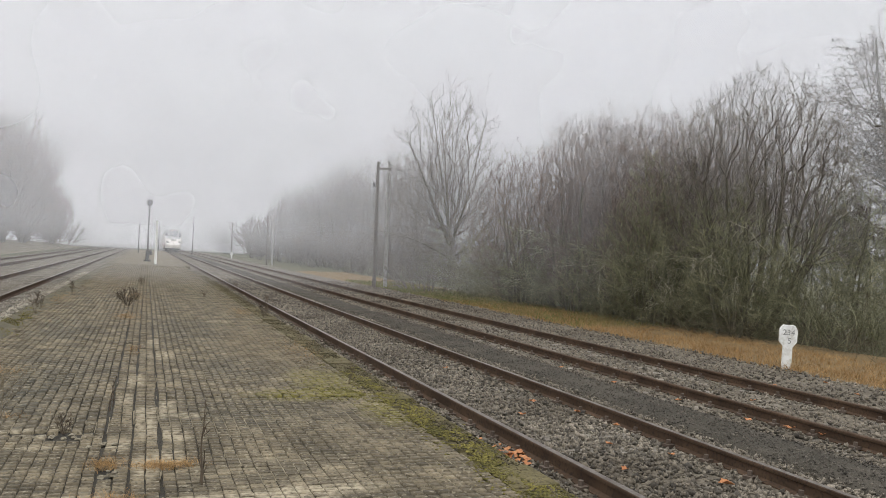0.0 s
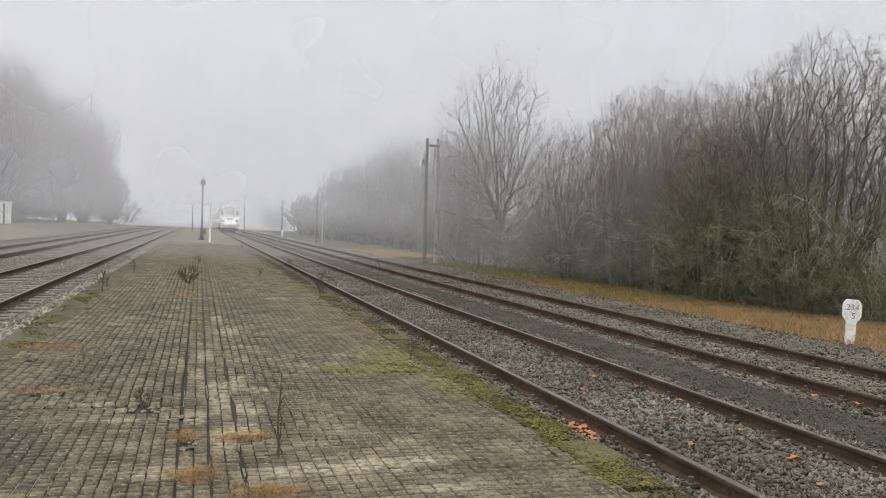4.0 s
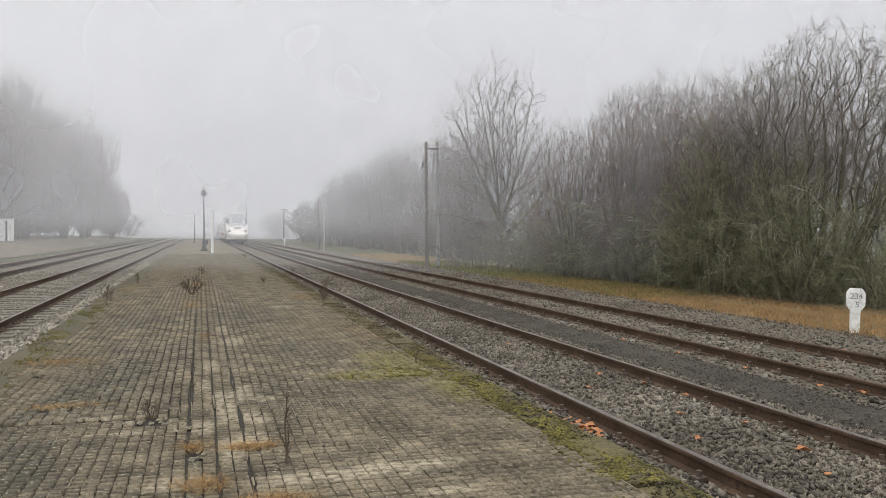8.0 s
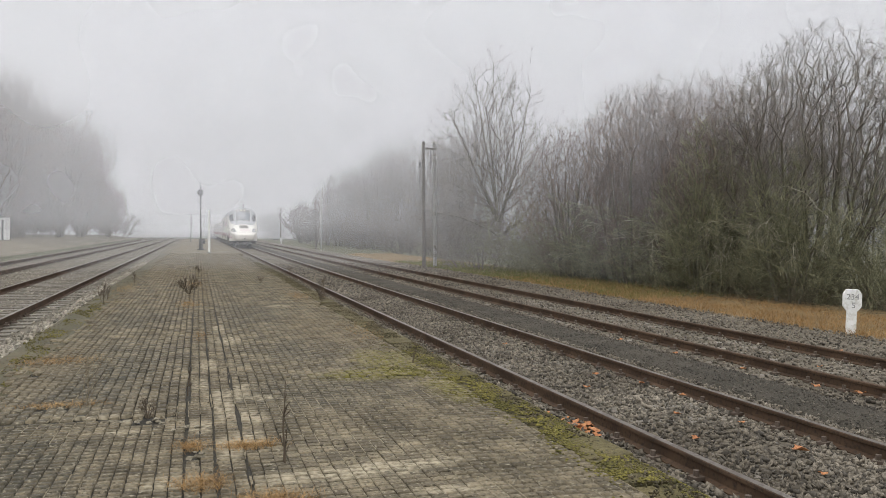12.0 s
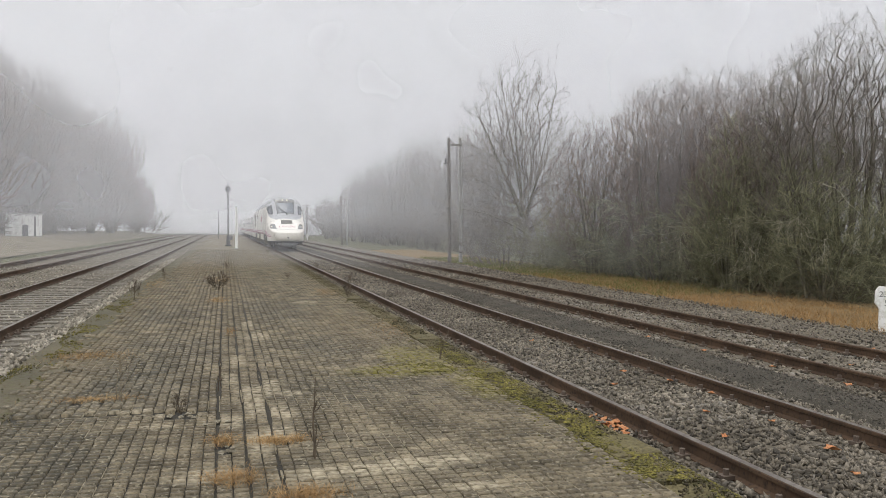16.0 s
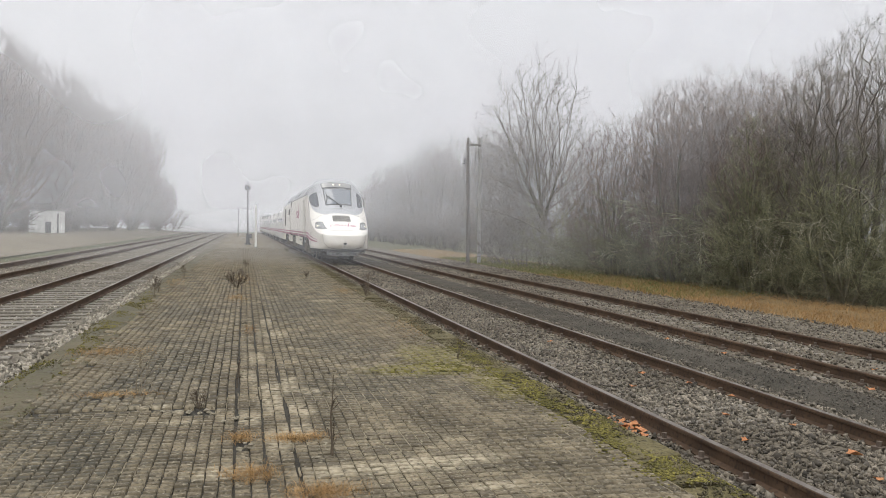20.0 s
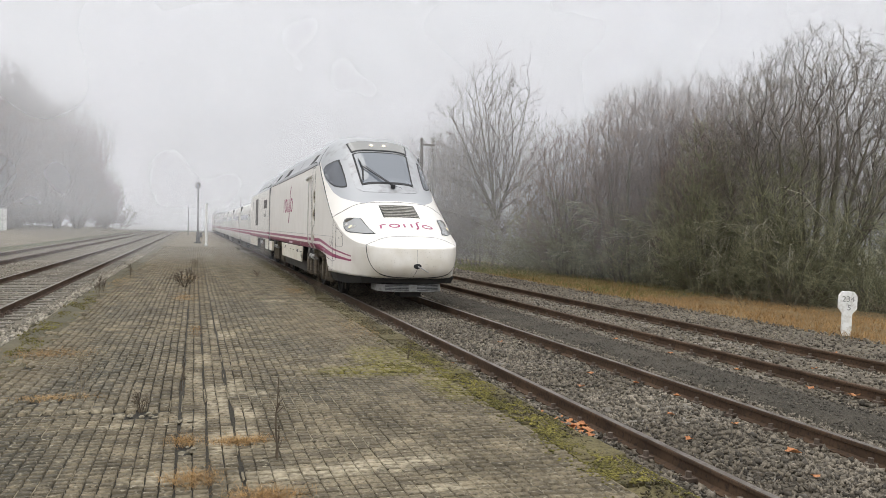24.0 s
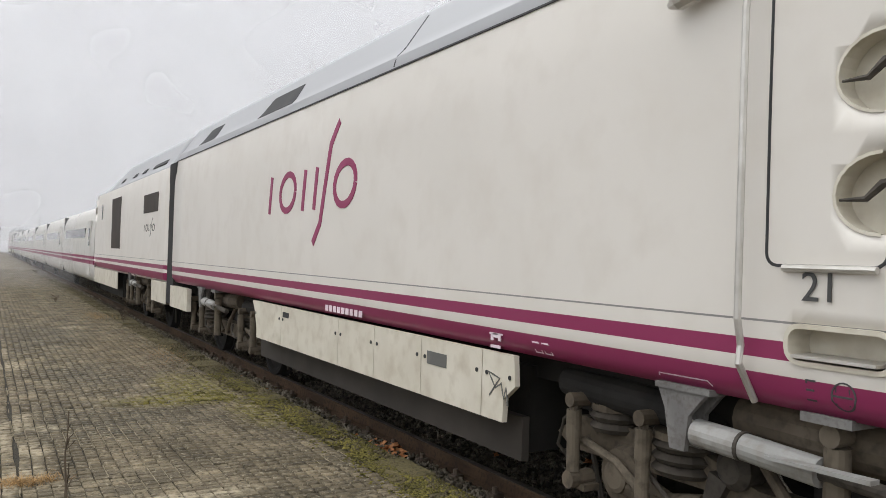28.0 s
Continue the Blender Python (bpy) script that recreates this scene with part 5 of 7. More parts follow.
            part("sand_pipe", tube([(x - s * 0.16, m + e * 0.62, 0.85), (x - s * 0.18, m + e * 0.60, 0.45), (x - s * 0.20, m + e * 0.52, 0.14)], 0.02, 7), M_STEEL, b)
        # lying damper with its bracket, and the foot plate
        yd = part("yaw_damper", joined(rod(x + s * 0.30, y0 + 0.74, 0.895, y0 + 0.46, 0.885, 0.070, 18), rod(x + s * 0.30, y0 + 0.45, 0.885, y0 + 0.05, 0.862, 0.066, 18)), M_DAMPER, b, "pale grey lying damper")
        part("collar", rod(x + s * 0.30, y0 + 0.466, 0.886, y0 + 0.448, 0.885, 0.074, 18), M_STEEL, yd)
        part("piston_rod", rod(x + s * 0.30, y0 + 0.05, 0.862, y0 - 0.62, 0.83, 0.034, 12), M_STEEL, yd)
        part("eye", joined(bar(x + s * 0.25, x + s * 0.35, y0 + 0.79, y0 + 0.87, 0.87, 0.94), rod(x + s * 0.30, y0 + 0.74, 0.895, y0 + 0.80, 0.90, 0.03, 10)), M_SKIRT, yd)
        br = part("damper_bracket", joined(hollow([(y0 + 0.96, 1.125), (y0 + 0.60, 1.125), (y0 + 0.66, 1.07), (y0 + 0.74, 0.98), (y0 + 0.76, 0.80), (y0 + 0.86, 0.80), (y0 + 0.90, 1.0)], x + s * 0.22, x + s * 0.25), hollow([(y0 + 0.96, 1.125), (y0 + 0.60, 1.125), (y0 + 0.66, 1.07), (y0 + 0.74, 0.98), (y0 + 0.76, 0.80), (y0 + 0.86, 0.80), (y0 + 0.90, 1.0)], x + s * 0.34, x + s * 0.37), bar(x + s * 0.2, x + s * 0.38, y0 + 0.60, y0 + 0.96, 1.10, 1.13)), M_STEELGREY, b, "grey forged damper bracket")
        part("foot_plate", hollow([(y0 + 0.25, 0.888), (y0 - 0.24, 0.895), (y0 - 0.24, 0.915), (y0 + 0.25, 0.903)], x + s * 0.36, x + s * 0.42), M_DAMPER, b, "worn grey foot plate")
        part("stay", tube([(x + s * 0.12, y0 + 0.55, 0.86), (x + s * 0.16, y0 + 0.30, 0.62), (x + s * 0.14, y0 + 0.15, 0.46)], 0.03, 8), M_BRONZE, b)
        part("stay", tube([(x + s * 0.12, y0 - 0.45, 0.86), (x + s * 0.16, y0 - 0.25, 0.62), (x + s * 0.14, y0 - 0.12, 0.46)], 0.03, 8), M_BRONZE, b)
        mid = part("damper", joined(rod(x + s * 0.27, y0 - 0.0, 0.42, y0 - 0.0, 0.98, 0.055, 14), tube([(x + s * 0.22, y0, 1.03), (x + s * 0.33, y0, 1.03)], 0.05, 12)), M_DUST, b, "upright dusty damper")
        part("eye", bar(x + s * 0.1, x + s * 0.36, y0 - 0.12, y0 + 0.12, 1.08, 1.12), M_STEELGREY, mid)
        part("duct", tube([(x + s * 0.06, y0 + 0.62, 0.98), (x + s * 0.08, y0 + 0.2, 0.97), (x + s * 0.08, y0 - 0.3, 0.97), (x + s * 0.06, y0 - 0.7, 0.98)], 0.125, 16), M_BRONZE, b, "dusty rounded air duct")
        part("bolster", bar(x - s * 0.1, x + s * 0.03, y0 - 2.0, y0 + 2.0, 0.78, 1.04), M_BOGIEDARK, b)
    for dy in (-1.48, 1.48):
        wheelset(parent, y0 + dy, 0.45)
    return b


def word_mark(parent, place, y0, z0, dy, h, mat, out=0.006, name="logo_mark"):
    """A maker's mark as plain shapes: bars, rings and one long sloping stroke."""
    w = abs(dy)
    s = 1 if dy > 0 else -1

    def at(a, b):
        return (y0 + s * w * (a + 0.03 * b), z0 + h * b)

    def ring(a, r):
        return strip([at(a + r * math.cos(k * math.pi / 9), 0.46 + 0.42 * math.sin(k * math.pi / 9)) for k in range(18)], place, 0.15 * h, out, True)

    lines = [[(0.02, 0.0), (0.02, 0.9)], [(0.45, 0.0), (0.45, 0.9)], [(0.58, 0.0), (0.58, 0.9)], [(0.60, -0.72), (0.66, -0.3), (0.68, 0.5), (0.70, 1.3), (0.76, 1.75)]]
    pieces = [strip([at(*q) for q in line], place, 0.16 * h, out) for line in lines] + [ring(0.25, 0.095), ring(0.87, 0.095)]
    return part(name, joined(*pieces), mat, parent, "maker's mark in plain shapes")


def carve(ob, cutters):
    """Hollows cut into a body by closed shapes (verts, faces)."""
    for v, f in cutters:
        tool = new("cutter", mesh_from("cutter", v, f, M_SKIRT))
        bm = bmesh.new()
        bm.from_mesh(tool.data)
        bmesh.ops.recalc_face_normals(bm, faces=bm.faces)
        bm.to_mesh(tool.data)
        bm.free()
        mod = ob.modifiers.new("hollow", "BOOLEAN")
        mod.object, mod.operation, mod.solver, mod.material_mode = tool, "DIFFERENCE", "EXACT", "TRANSFER"
        bpy.context.view_layer.update()
        me = bpy.data.meshes.new_from_object(ob.evaluated_get(bpy.context.evaluated_depsgraph_get()))
        ob.modifiers.remove(mod)
        ob.data = me
        bpy.data.objects.remove(tool)


def hollow(outline, x0, x1):
    """A closed block with the given outline in y and z, between two distances from the middle line."""
    n = len(outline)
    v = [(x0, a, b) for a, b in outline] + [(x1, a, b) for a, b in outline]
    return v, [tuple(range(n)), tuple(range(n, 2 * n))[::-1]] + [(i, n + i, n + (i + 1) % n, (i + 1) % n) for i in range(n)]


def foot_cup(z):
    return [(5.40, z - 0.165)] + [(5.46 + 0.20 * math.sin(a * math.pi / 12), z - 0.165 * math.cos(a * math.pi / 12)) for a in range(13)] + [(5.40, z + 0.165)]


def oblong(y0, y1, z0, z1, r):
    q = []
    for cy, cz, a0 in ((y1 - r, z1 - r, 0), (y0 + r, z1 - r, 90), (y0 + r, z0 + r, 180), (y1 - r, z0 + r, 270)):
        q += [(cy + r * math.cos(radians(a0 + k * 22.5)), cz + r * math.sin(radians(a0 + k * 22.5))) for k in range(5)]
    return q


def power_car(name, label):
    car = thing(name, label, "train car", group="cars of the train")
    st = [0.001, 0.006, 0.014, 0.025, 0.036, 0.044, 0.0495, 0.0505, 0.06, 0.08, 0.11, 0.14, 0.18, 0.22, 0.27, 0.33, 0.40] + [0.48 + 0.08 * k for k in range(72)] + [6.3 + 0.6 * k for k in range(21)] + [19.08]
    body = part("body", loft(st, section), M_LIVERY, car, smooth_all=True)
    carve(body, [hollow(foot_cup(zz), s * 1.36, s * 1.6) for s in (-1, 1) for zz in (2.53, 2.04)] + [hollow(oblong(5.40, 5.86, 1.335, 1.483, 0.06), s * 1.33, s * 1.6) for s in (-1, 1)])
    # nose: cover, seams, vent, coupling
    cone = [(1.03, 0.505), (0.853, 0.47), (0.57, 0.50), (0.27, 0.487)]
    part("nose_cover_joint", strip([(-a, b) for a, b in cone] + [(0.0, 0.48)] + cone[::-1], on_top, 0.011, 0.003), M_SEAM, car)

    def front(x, z, out):
        lo, hi = 0.0, 2.2
        for _ in range(26):
            mid = (lo + hi) / 2
            s = section(mid)
            inside = s[0, 1] <= z <= s[-1, 1] and abs(x) <= np.interp(z, s[:, 1], s[:, 0])
            lo, hi = (lo, mid) if inside else (mid, hi)
        return (x * (1 + out * 0.5), hi - out, z)

    half = [(1.03, 1.345), (1.026, 1.215), (1.0, 1.058), (0.938, 0.905), (0.87, 0.815), (0.78, 0.745), (0.66, 0.70), (0.5, 0.672), (0.25, 0.657), (0.0, 0.655)]
    for s in (-1, 1):
        part("nose_cover_joint", strip(rounded([(s * a, b) for a, b in half[:6]]), front, 0.009, 0.004, step=0.03), M_SEAM, car)
    low = half[5:]
    part("nose_cover_gap", strip(rounded([(-a, b) for a, b in low] + low[:-1][::-1]), front, 0.022, 0.005, step=0.03), M_RUBBER, car, "dark gap under the nose cover")
    part("nose_seam", strip([(0.0, 1.27), (0.0, 0.98)], front, 0.005, 0.002), M_VENT, car)
    part("coupling_port", patch([(0.09 * math.cos(a * math.pi / 8), 0.92 + 0.055 * math.sin(a * math.pi / 8)) for a in range(16)], front, 0.006, 3, 0.03), M_RUBBER, car, "dark round coupling port")
    part("tow_bar", tube([(0.0, 0.02, 0.92), (0.06, -0.07, 0.89), (0.20, -0.17, 0.80)], 0.013, 8), M_DAMPER, car)
    part("nose_cable", strip([(0.0, 0.86), (-0.03, 0.76), (-0.05, 0.68)], front, 0.010, 0.004), M_SEAM, car)
    part("hood_joint", strip([(-1.40, 2.668), (-1.26, 2.518), (-1.115, 2.435), (-0.90, 2.37), (-0.66, 2.27), (-0.42, 2.225), (0.0, 2.235), (0.42, 2.225), (0.66, 2.27), (0.90, 2.37), (1.115, 2.435), (1.26, 2.518), (1.40, 2.668)], on_top, 0.014, 0.003), M_SEAM, car)
    v = part("hood_vent", patch([(-0.435, 1.465), (0.435, 1.465), (0.43, 2.07), (-0.43, 2.07)], on_top, 0.004, 4), M_SEAM, car, "black louvred hood vent")
    for k in range(8):
        y = 1.50 + k * 0.0765
        part("slat", strip([(-0.41, y), (0.41, y)], on_top, 0.024, 0.022), M_SLAT, v)
    wm = [strip([(a, b - 0.06) for a, b in q], on_top, 0.042, 0.004) for q in ([(-0.60, 1.0), (-0.59, 1.17)], [(-0.59, 1.165), (-0.47, 1.18)], [(-0.05, 1.0), (-0.05, 1.17)], [(0.12, 1.0), (0.12, 1.17)], [(0.20, 0.90), (0.26, 1.0), (0.27, 1.24), (0.34, 1.30)])]
    for cx in (-0.28, 0.49):
        wm.append(strip([(cx + 0.11 * math.cos(k * math.pi / 9), 1.025 + 0.08 * math.sin(k * math.pi / 9)) for k in range(18)], on_top, 0.04, 0.004, True))
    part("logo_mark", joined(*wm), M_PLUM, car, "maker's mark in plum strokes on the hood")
    # cab glass
    frame_top = part("windscreen_surround", patch([(-0.45, 2.66), (0.0, 2.63), (0.45, 2.66), (0.66, 2.73), (0.78, 2.87), (0.83, 3.1), (0.86, 3.6), (0.86, 4.57), (-0.86, 4.57), (-0.86, 3.6), (-0.83, 3.1), (-0.78, 2.87), (-0.66, 2.73)], on_top, 0.006, 8), M_SILVER, car, "silver windscreen surround")
    ws = part("windscreen", patch([(-0.655, 2.965), (0.655, 2.965), (0.73, 4.04), (-0.73, 4.04)], on_top, 0.014, 6), M_RUBBER, car, "cab windscreen in a black seal")
    part("pane", patch([(-0.615, 3.03), (0.615, 3.03), (0.685, 3.995), (-0.685, 3.995)], on_top, 0.020, 6), M_GLASS, ws, "tinted glass")
    lw = part("lamp_window", patch([(-0.74, 4.09), (0.74, 4.09), (0.80, 4.53), (-0.80, 4.53)], on_top, 0.022, 8), M_RUBBER, car, "lamp window above the windscreen")
    part("pane", patch([(-0.705, 4.125), (0.705, 4.125), (0.765, 4.495), (-0.765, 4.495)], on_top, 0.028, 8), M_LAMPGLASS, lw, "pale lamp glass")
    for x in (-0.17, 0.17):
        p = Vector(on_top(x, 4.30, 0.035))
        part("bezel", tube([p + Vector((0, 0.03, -0.02)), p + Vector((0, 0.004, -0.004))], [0.078, 0.072], 18), M_REFLECTOR, lw, "pale reflector ring")
        part("lamp", tube([p + Vector((0, 0.02, -0.01)), p, p + Vector((0, -0.010, 0.008))], [0.046, 0.046, 0.03], 16), M_TOPLAMP, lw, "lit round lamp")
    p0, p1 = Vector(on_top(0.09, 2.83, 0.06)), Vector(on_top(-0.52, 3.52, 0.06))
    part("wiper", joined(tube([p0, p1], 0.014, 6), tube([p0 + Vector((0.05, 0.02, 0)), p1 + Vector((0.04, 0.03, 0.03))], 0.009, 6), tube([Vector(on_top(-0.60, 3.12, 0.05)), Vector(on_top(-0.545, 3.50, 0.06)), Vector(on_top(-0.60, 3.80, 0.05))], [0.016, 0.026, 0.012], 6), tube([p0 + Vector((0, 0, -0.06)), p0 + Vector((0, -0.01, 0.03))], 0.06, 12), tube([p0, p0 + Vector((0.2, -0.02, -0.03)), p0 + Vector((0.22, -0.08, -0.08))], 0.006, 5)), M_RUBBER, car, "black pantograph wiper")
    win = [(4.59, 3.245), (4.57, 3.32), (4.46, 3.385), (4.30, 3.44), (4.15, 3.487), (3.91, 3.325), (3.55, 3.042), (3.20, 2.76), (3.17, 2.735), (3.20, 2.715), (3.29, 2.713), (3.54, 2.745), (3.82, 2.832), (4.17, 2.966), (4.44, 3.122)]
    mid = (sum(a for a, b in win) / len(win), sum(b for a, b in win) / len(win))
    inner = [(mid[0] + (a - mid[0]) * 0.915, mid[1] + (b - mid[1]) * 0.89) for a, b in win]
    hl = [(1.214, 2.15), (1.167, 2.12), (0.925, 1.73), (0.905, 1.66), (0.882, 1.43), (0.838, 1.09), (0.763, 0.773), (0.92, 0.92), (1.05, 1.14), (1.20, 1.50), (1.262, 1.74), (1.275, 1.945), (1.255, 2.09)]
    hmid = (1.08, 1.62)
    hin = [(hmid[0] + (a - hmid[0]) * 0.92, hmid[1] + (b - hmid[1]) * 0.955) for a, b in hl]
    for s, place in ((-1, left_place), (1, right_place)):
        w = part("side_window", patch(win, place, 0.008, 6), M_RUBBER, car, "pointed cab side window in a black seal")
        part("pane", patch(inner, place, 0.014, 6), M_SIDEGLASS, w, "tinted glass")
        h = part("headlight", patch([(s * a, b) for a, b in hl], on_top, 0.008, 6), M_RUBBER, car, "long swept headlight")
        part("lens", patch([(s * a, b) for a, b in hin], on_top, 0.014, 6), M_LENS, h, "clear lens")
        part("lens_shade", patch([(s * a, b) for a, b in ((1.195, 2.10), (1.165, 2.075), (1.03, 1.875), (1.17, 1.96), (1.235, 2.04))], on_top, 0.018, 3, 0.03, 0.004), M_RUBBERDUST, h, "dark corner behind the lens")
        for yy, zz, r, mt in ((1.215, 1.91, 0.055, M_REFLECTOR), (1.16, 1.69, 0.080, M_REFLECTOR), (1.10, 1.58, 0.05, M_REFLECTOR)):
            c = Vector(on_top(s * yy, zz, 0.006))
            n = Vector((s * 0.62, -0.30, 0.72)).normalized()
            part("lamp", tube([c - n * 0.02, c + n * 0.010, c + n * 0.014], [r, r, r * 0.6], 16), mt, h, "round lamp")
            if r > 0.07:
                part("bulb", tube([c, c + n * 0.016, c + n * 0.022], [0.042, 0.042, 0.02], 14), M_LAMPDIM, h, "warm glowing bulb")
        part("cab_joint", strip([(2.667, 0.66), (2.667, 1.3), (2.672, 1.925)], place, 0.012, 0.003), M_SEAM, car)
        part("cab_joint", strip([(2.672, 1.935), (2.97, 2.078), (3.24, 2.232), (3.62, 2.46), (4.05, 2.735), (4.55, 3.085), (5.05, 3.47), (5.175, 3.617), (5.26, 3.77), (5.31, 3.92)], place, 0.024, 0.005), M_SEAM, car, "black seal along the cab's shoulder")
        part("service_hatch", strip([(2.37, 1.70), (2.32, 1.727), (1.86, 1.555), (1.825, 1.52), (1.82, 1.30), (1.85, 1.28), (2.34, 1.272), (2.37, 1.30)], place, 0.007, 0.003, True), M_SEAM, car)
        part("filler_cap", strip([(2.925 + 0.115 * math.cos(a * math.pi / 7), 1.36 + 0.092 * math.sin(a * math.pi / 7)) for a in range(14)], place, 0.006, 0.003, True), M_SEAM, car)
        part("hatch_joint", strip([(2.64, 1.88), (2.46, 1.81), (2.41, 1.74), (2.40, 1.5), (2.375, 0.96), (2.41, 0.93), (2.64, 0.915)], place, 0.005, 0.002), M_SEAM, car)
        part("skirt_joint", strip([(3.58, 0.978), (3.1, 0.938), (2.68, 0.902)], place, 0.010, 0.003), M_SEAM, car)
        for yy, zz in ((2.29, 1.685), (1.89, 1.51), (2.12, 1.47), (3.44, 0.86), (3.12, 0.74), (2.72, 0.69), (2.40, 1.62), (2.395, 1.30), (2.38, 1.0), (2.63, 1.76), (2.63, 1.48), (2.63, 0.96), (2.87, 1.35)):
            c = Vector(place(yy, zz, 0.0))
            part("latch", tube([c, c + Vector((s * 0.008, 0, 0))], 0.014, 8), M_SEAM, car)
        # side door with its recessed steps and two grab rails
        dr = part("cab_door", strip(oblong(5.43, 5.98, 1.745, 3.34, 0.055), place, 0.014, 0.003, True), M_SEAM, car, "narrow cab door with a dark joint")
        part("door_sill", tube([place(5.46, 1.735, 0.02), place(5.88, 1.735, 0.02)], 0.016, 8), M_RAILBAR, dr)
        for zz in (2.53, 2.04):
            cu = part("recess_rim", strip([(a, b) for a, b in foot_cup(zz)][1:-1], place, 0.014, 0.004), M_SKIRT, dr, "rounded foot recess")
            part("recess_handle", joined(tube([(s * 1.47, 5.64, zz - 0.02), (s * 1.465, 5.53, zz - 0.02), (s * 1.45, 5.47, zz + 0.04), (s * 1.42, 5.43, zz + 0.05)], [0.006, 0.014, 0.02, 0.02], 6)), M_STEEL, cu, "grey foot bar")
        for yy in (5.34, 6.06):
            part("grab_rail", tube([place(yy, 3.16, 0.0), place(yy, 3.12, 0.07), place(yy, 2.9, 0.085), place(yy, 1.50, 0.085), place(yy, 1.38, 0.06), place(yy, 1.30, 0.075), place(yy, 1.12, 0.02)], 0.017, 8), M_RAILBAR, car, "long steel grab rail")
        part("mirror", joined(tube([place(6.09, 3.12, 0.02), place(6.26, 3.10, 0.06), place(6.49, 3.06, 0.07), place(6.56, 3.05, 0.06)], [0.025, 0.05, 0.055, 0.02], 10)), M_RAILBAR, car, "folded rear-view mirror arm")
        st_ = part("step_recess", strip(oblong(5.395, 5.865, 1.33, 1.488, 0.064), place, 0.022, 0.012, True), M_SKIRT, car, "oblong step recess with a chipped rim")
        part("step_plate", joined(slab(min(s * 1.34, s * 1.50), max(s * 1.34, s * 1.50), 5.45, 5.83, 1.352, 1.366)), M_RAILBAR, st_, "worn metal tread")
        mk = [strip([(5.77, 1.265), (5.77, 1.175)], place, 0.009, 0.003), strip([(5.725, 1.262), (5.77, 1.262)], place, 0.008, 0.003), strip([(5.73, 1.222), (5.77, 1.222)], place, 0.008, 0.003), strip([(5.725, 1.178), (5.77, 1.178)], place, 0.008, 0.003)]
        part("chalk_letter", joined(*mk), M_INK, car, "chalked letter E")
        ring = [(5.60 + 0.052 * math.cos(k * math.pi / 10), 1.215 + 0.058 * math.sin(k * math.pi / 10)) for k in range(20)]
        part("chalk_ring", joined(strip(ring, place, 0.007, 0.003, True), strip([(5.635, 1.25), (5.635, 1.18)], place, 0.006, 0.003), strip([(5.65, 1.215), (5.56, 1.215)], place, 0.008, 0.003), strip([(5.575, 1.25), (5.575, 1.18)], place, 0.006, 0.003)), M_INK, car, "chalked ring with strokes")
        part("bracket_outline", strip([(6.65, 1.155), (6.64, 1.172), (6.32, 1.175), (6.30, 1.150)], place, 0.007, 0.003), M_PALEMARK, car, "pale painted bracket line")
        # skirt panels between the bogies, each a door of its own
        for a, b in ((7.90, 8.30), (8.31, 9.20), (9.21, 10.09), (10.10, 10.93), (10.94, 12.68), (12.69, 13.75)):
            lo, hi = 0.64, 1.10
            q = [(a, hi), (b, hi), (b, lo), (a, lo)]
            if a < 8:
                q = [(a + 0.02, hi), (b, hi), (b, lo), (a + 0.14, lo), (a + 0.13, lo + 0.16), (a, lo + 0.26)]
            if b > 13.5:
                q = [(a, hi), (b + 0.10, hi), (b, hi - 0.12), (b - 0.1, lo + 0.1), (b - 0.1, lo), (a, lo)]
            nq = len(q)
            v = [(s * 1.475, y, z) for y, z in q] + [(s * 1.435, y, z) for y, z in q]
            f = [tuple(range(nq)), tuple(range(nq, 2 * nq))[::-1]] + [(i, nq + i, nq + (i + 1) % nq, (i + 1) % nq) for i in range(nq)]
            pn = part("skirt_panel", (v, f), M_SKIRT, car, "cream skirt panel")
            for yy in (a + 0.06, b - 0.06):
                part("latch", tube([(s * 1.474, yy, 0.95), (s * 1.482, yy, 0.95)], 0.016, 8), M_SEAM, pn)
        part("logo_mark", strip([(8.20, 0.80), (8.08, 0.93), (8.22, 0.96), (8.13, 0.86), (8.06, 0.90), (8.03, 0.80), (8.0, 0.88), (7.98, 0.76)], lambda yy, zz, out, s=s: (s * (1.4755 + out), yy, zz), 0.012, 0.003), M_VENT, car, "script mark as plain strokes")
        part("skirt_grille", slab(min(s * 1.474, s * 1.480), max(s * 1.474, s * 1.480), 8.80, 9.10, 0.90, 1.0), M_VENT, car)
        part("skirt_grille", slab(min(s * 1.474, s * 1.480), max(s * 1.474, s * 1.480), 12.42, 12.62, 0.98, 1.04), M_SEAM, car)
        part("lower_skirt", slab(min(s * 1.24, s * 1.30), max(s * 1.24, s * 1.30), 8.05, 14.0, 0.36, 0.66), M_SKIRTDARK, car, "dark lower skirt")
        part("rear_skirt", slab(min(s * 1.40, s * 1.475), max(s * 1.40, s * 1.475), 17.75, 19.2, 0.66, 1.05), M_SKIRT, car, "cream skirt panel")
        word_mark(car, place, 13.30, 2.20, -2.75, 0.50, M_PLUM)
        bars = [slab(min(s * 1.481, s * 1.487), max(s * 1.481, s * 1.487), 10.36 + k * 0.105, 10.43 + k * 0.105, 1.155, 1.215) for k in range(9)]
        part("serial_bars", joined(*bars), M_PALEMARK, car, "row of pale bars in place of a number")
        part("warning_mark", joined(*[slab(min(s * 1.481, s * 1.487), max(s * 1.481, s * 1.487), 8.05 + a, 8.05 + a + w, 1.15 + z, 1.15 + z + h) for a, w, z, h in ((0, 0.16, 0.07, 0.012), (0.02, 0.03, 0.03, 0.04), (0.11, 0.03, 0.03, 0.04), (0.05, 0.06, 0.05, 0.03), (0.02, 0.12, -0.02, 0.02))]), M_PALEMARK, car, "small pale warning mark")
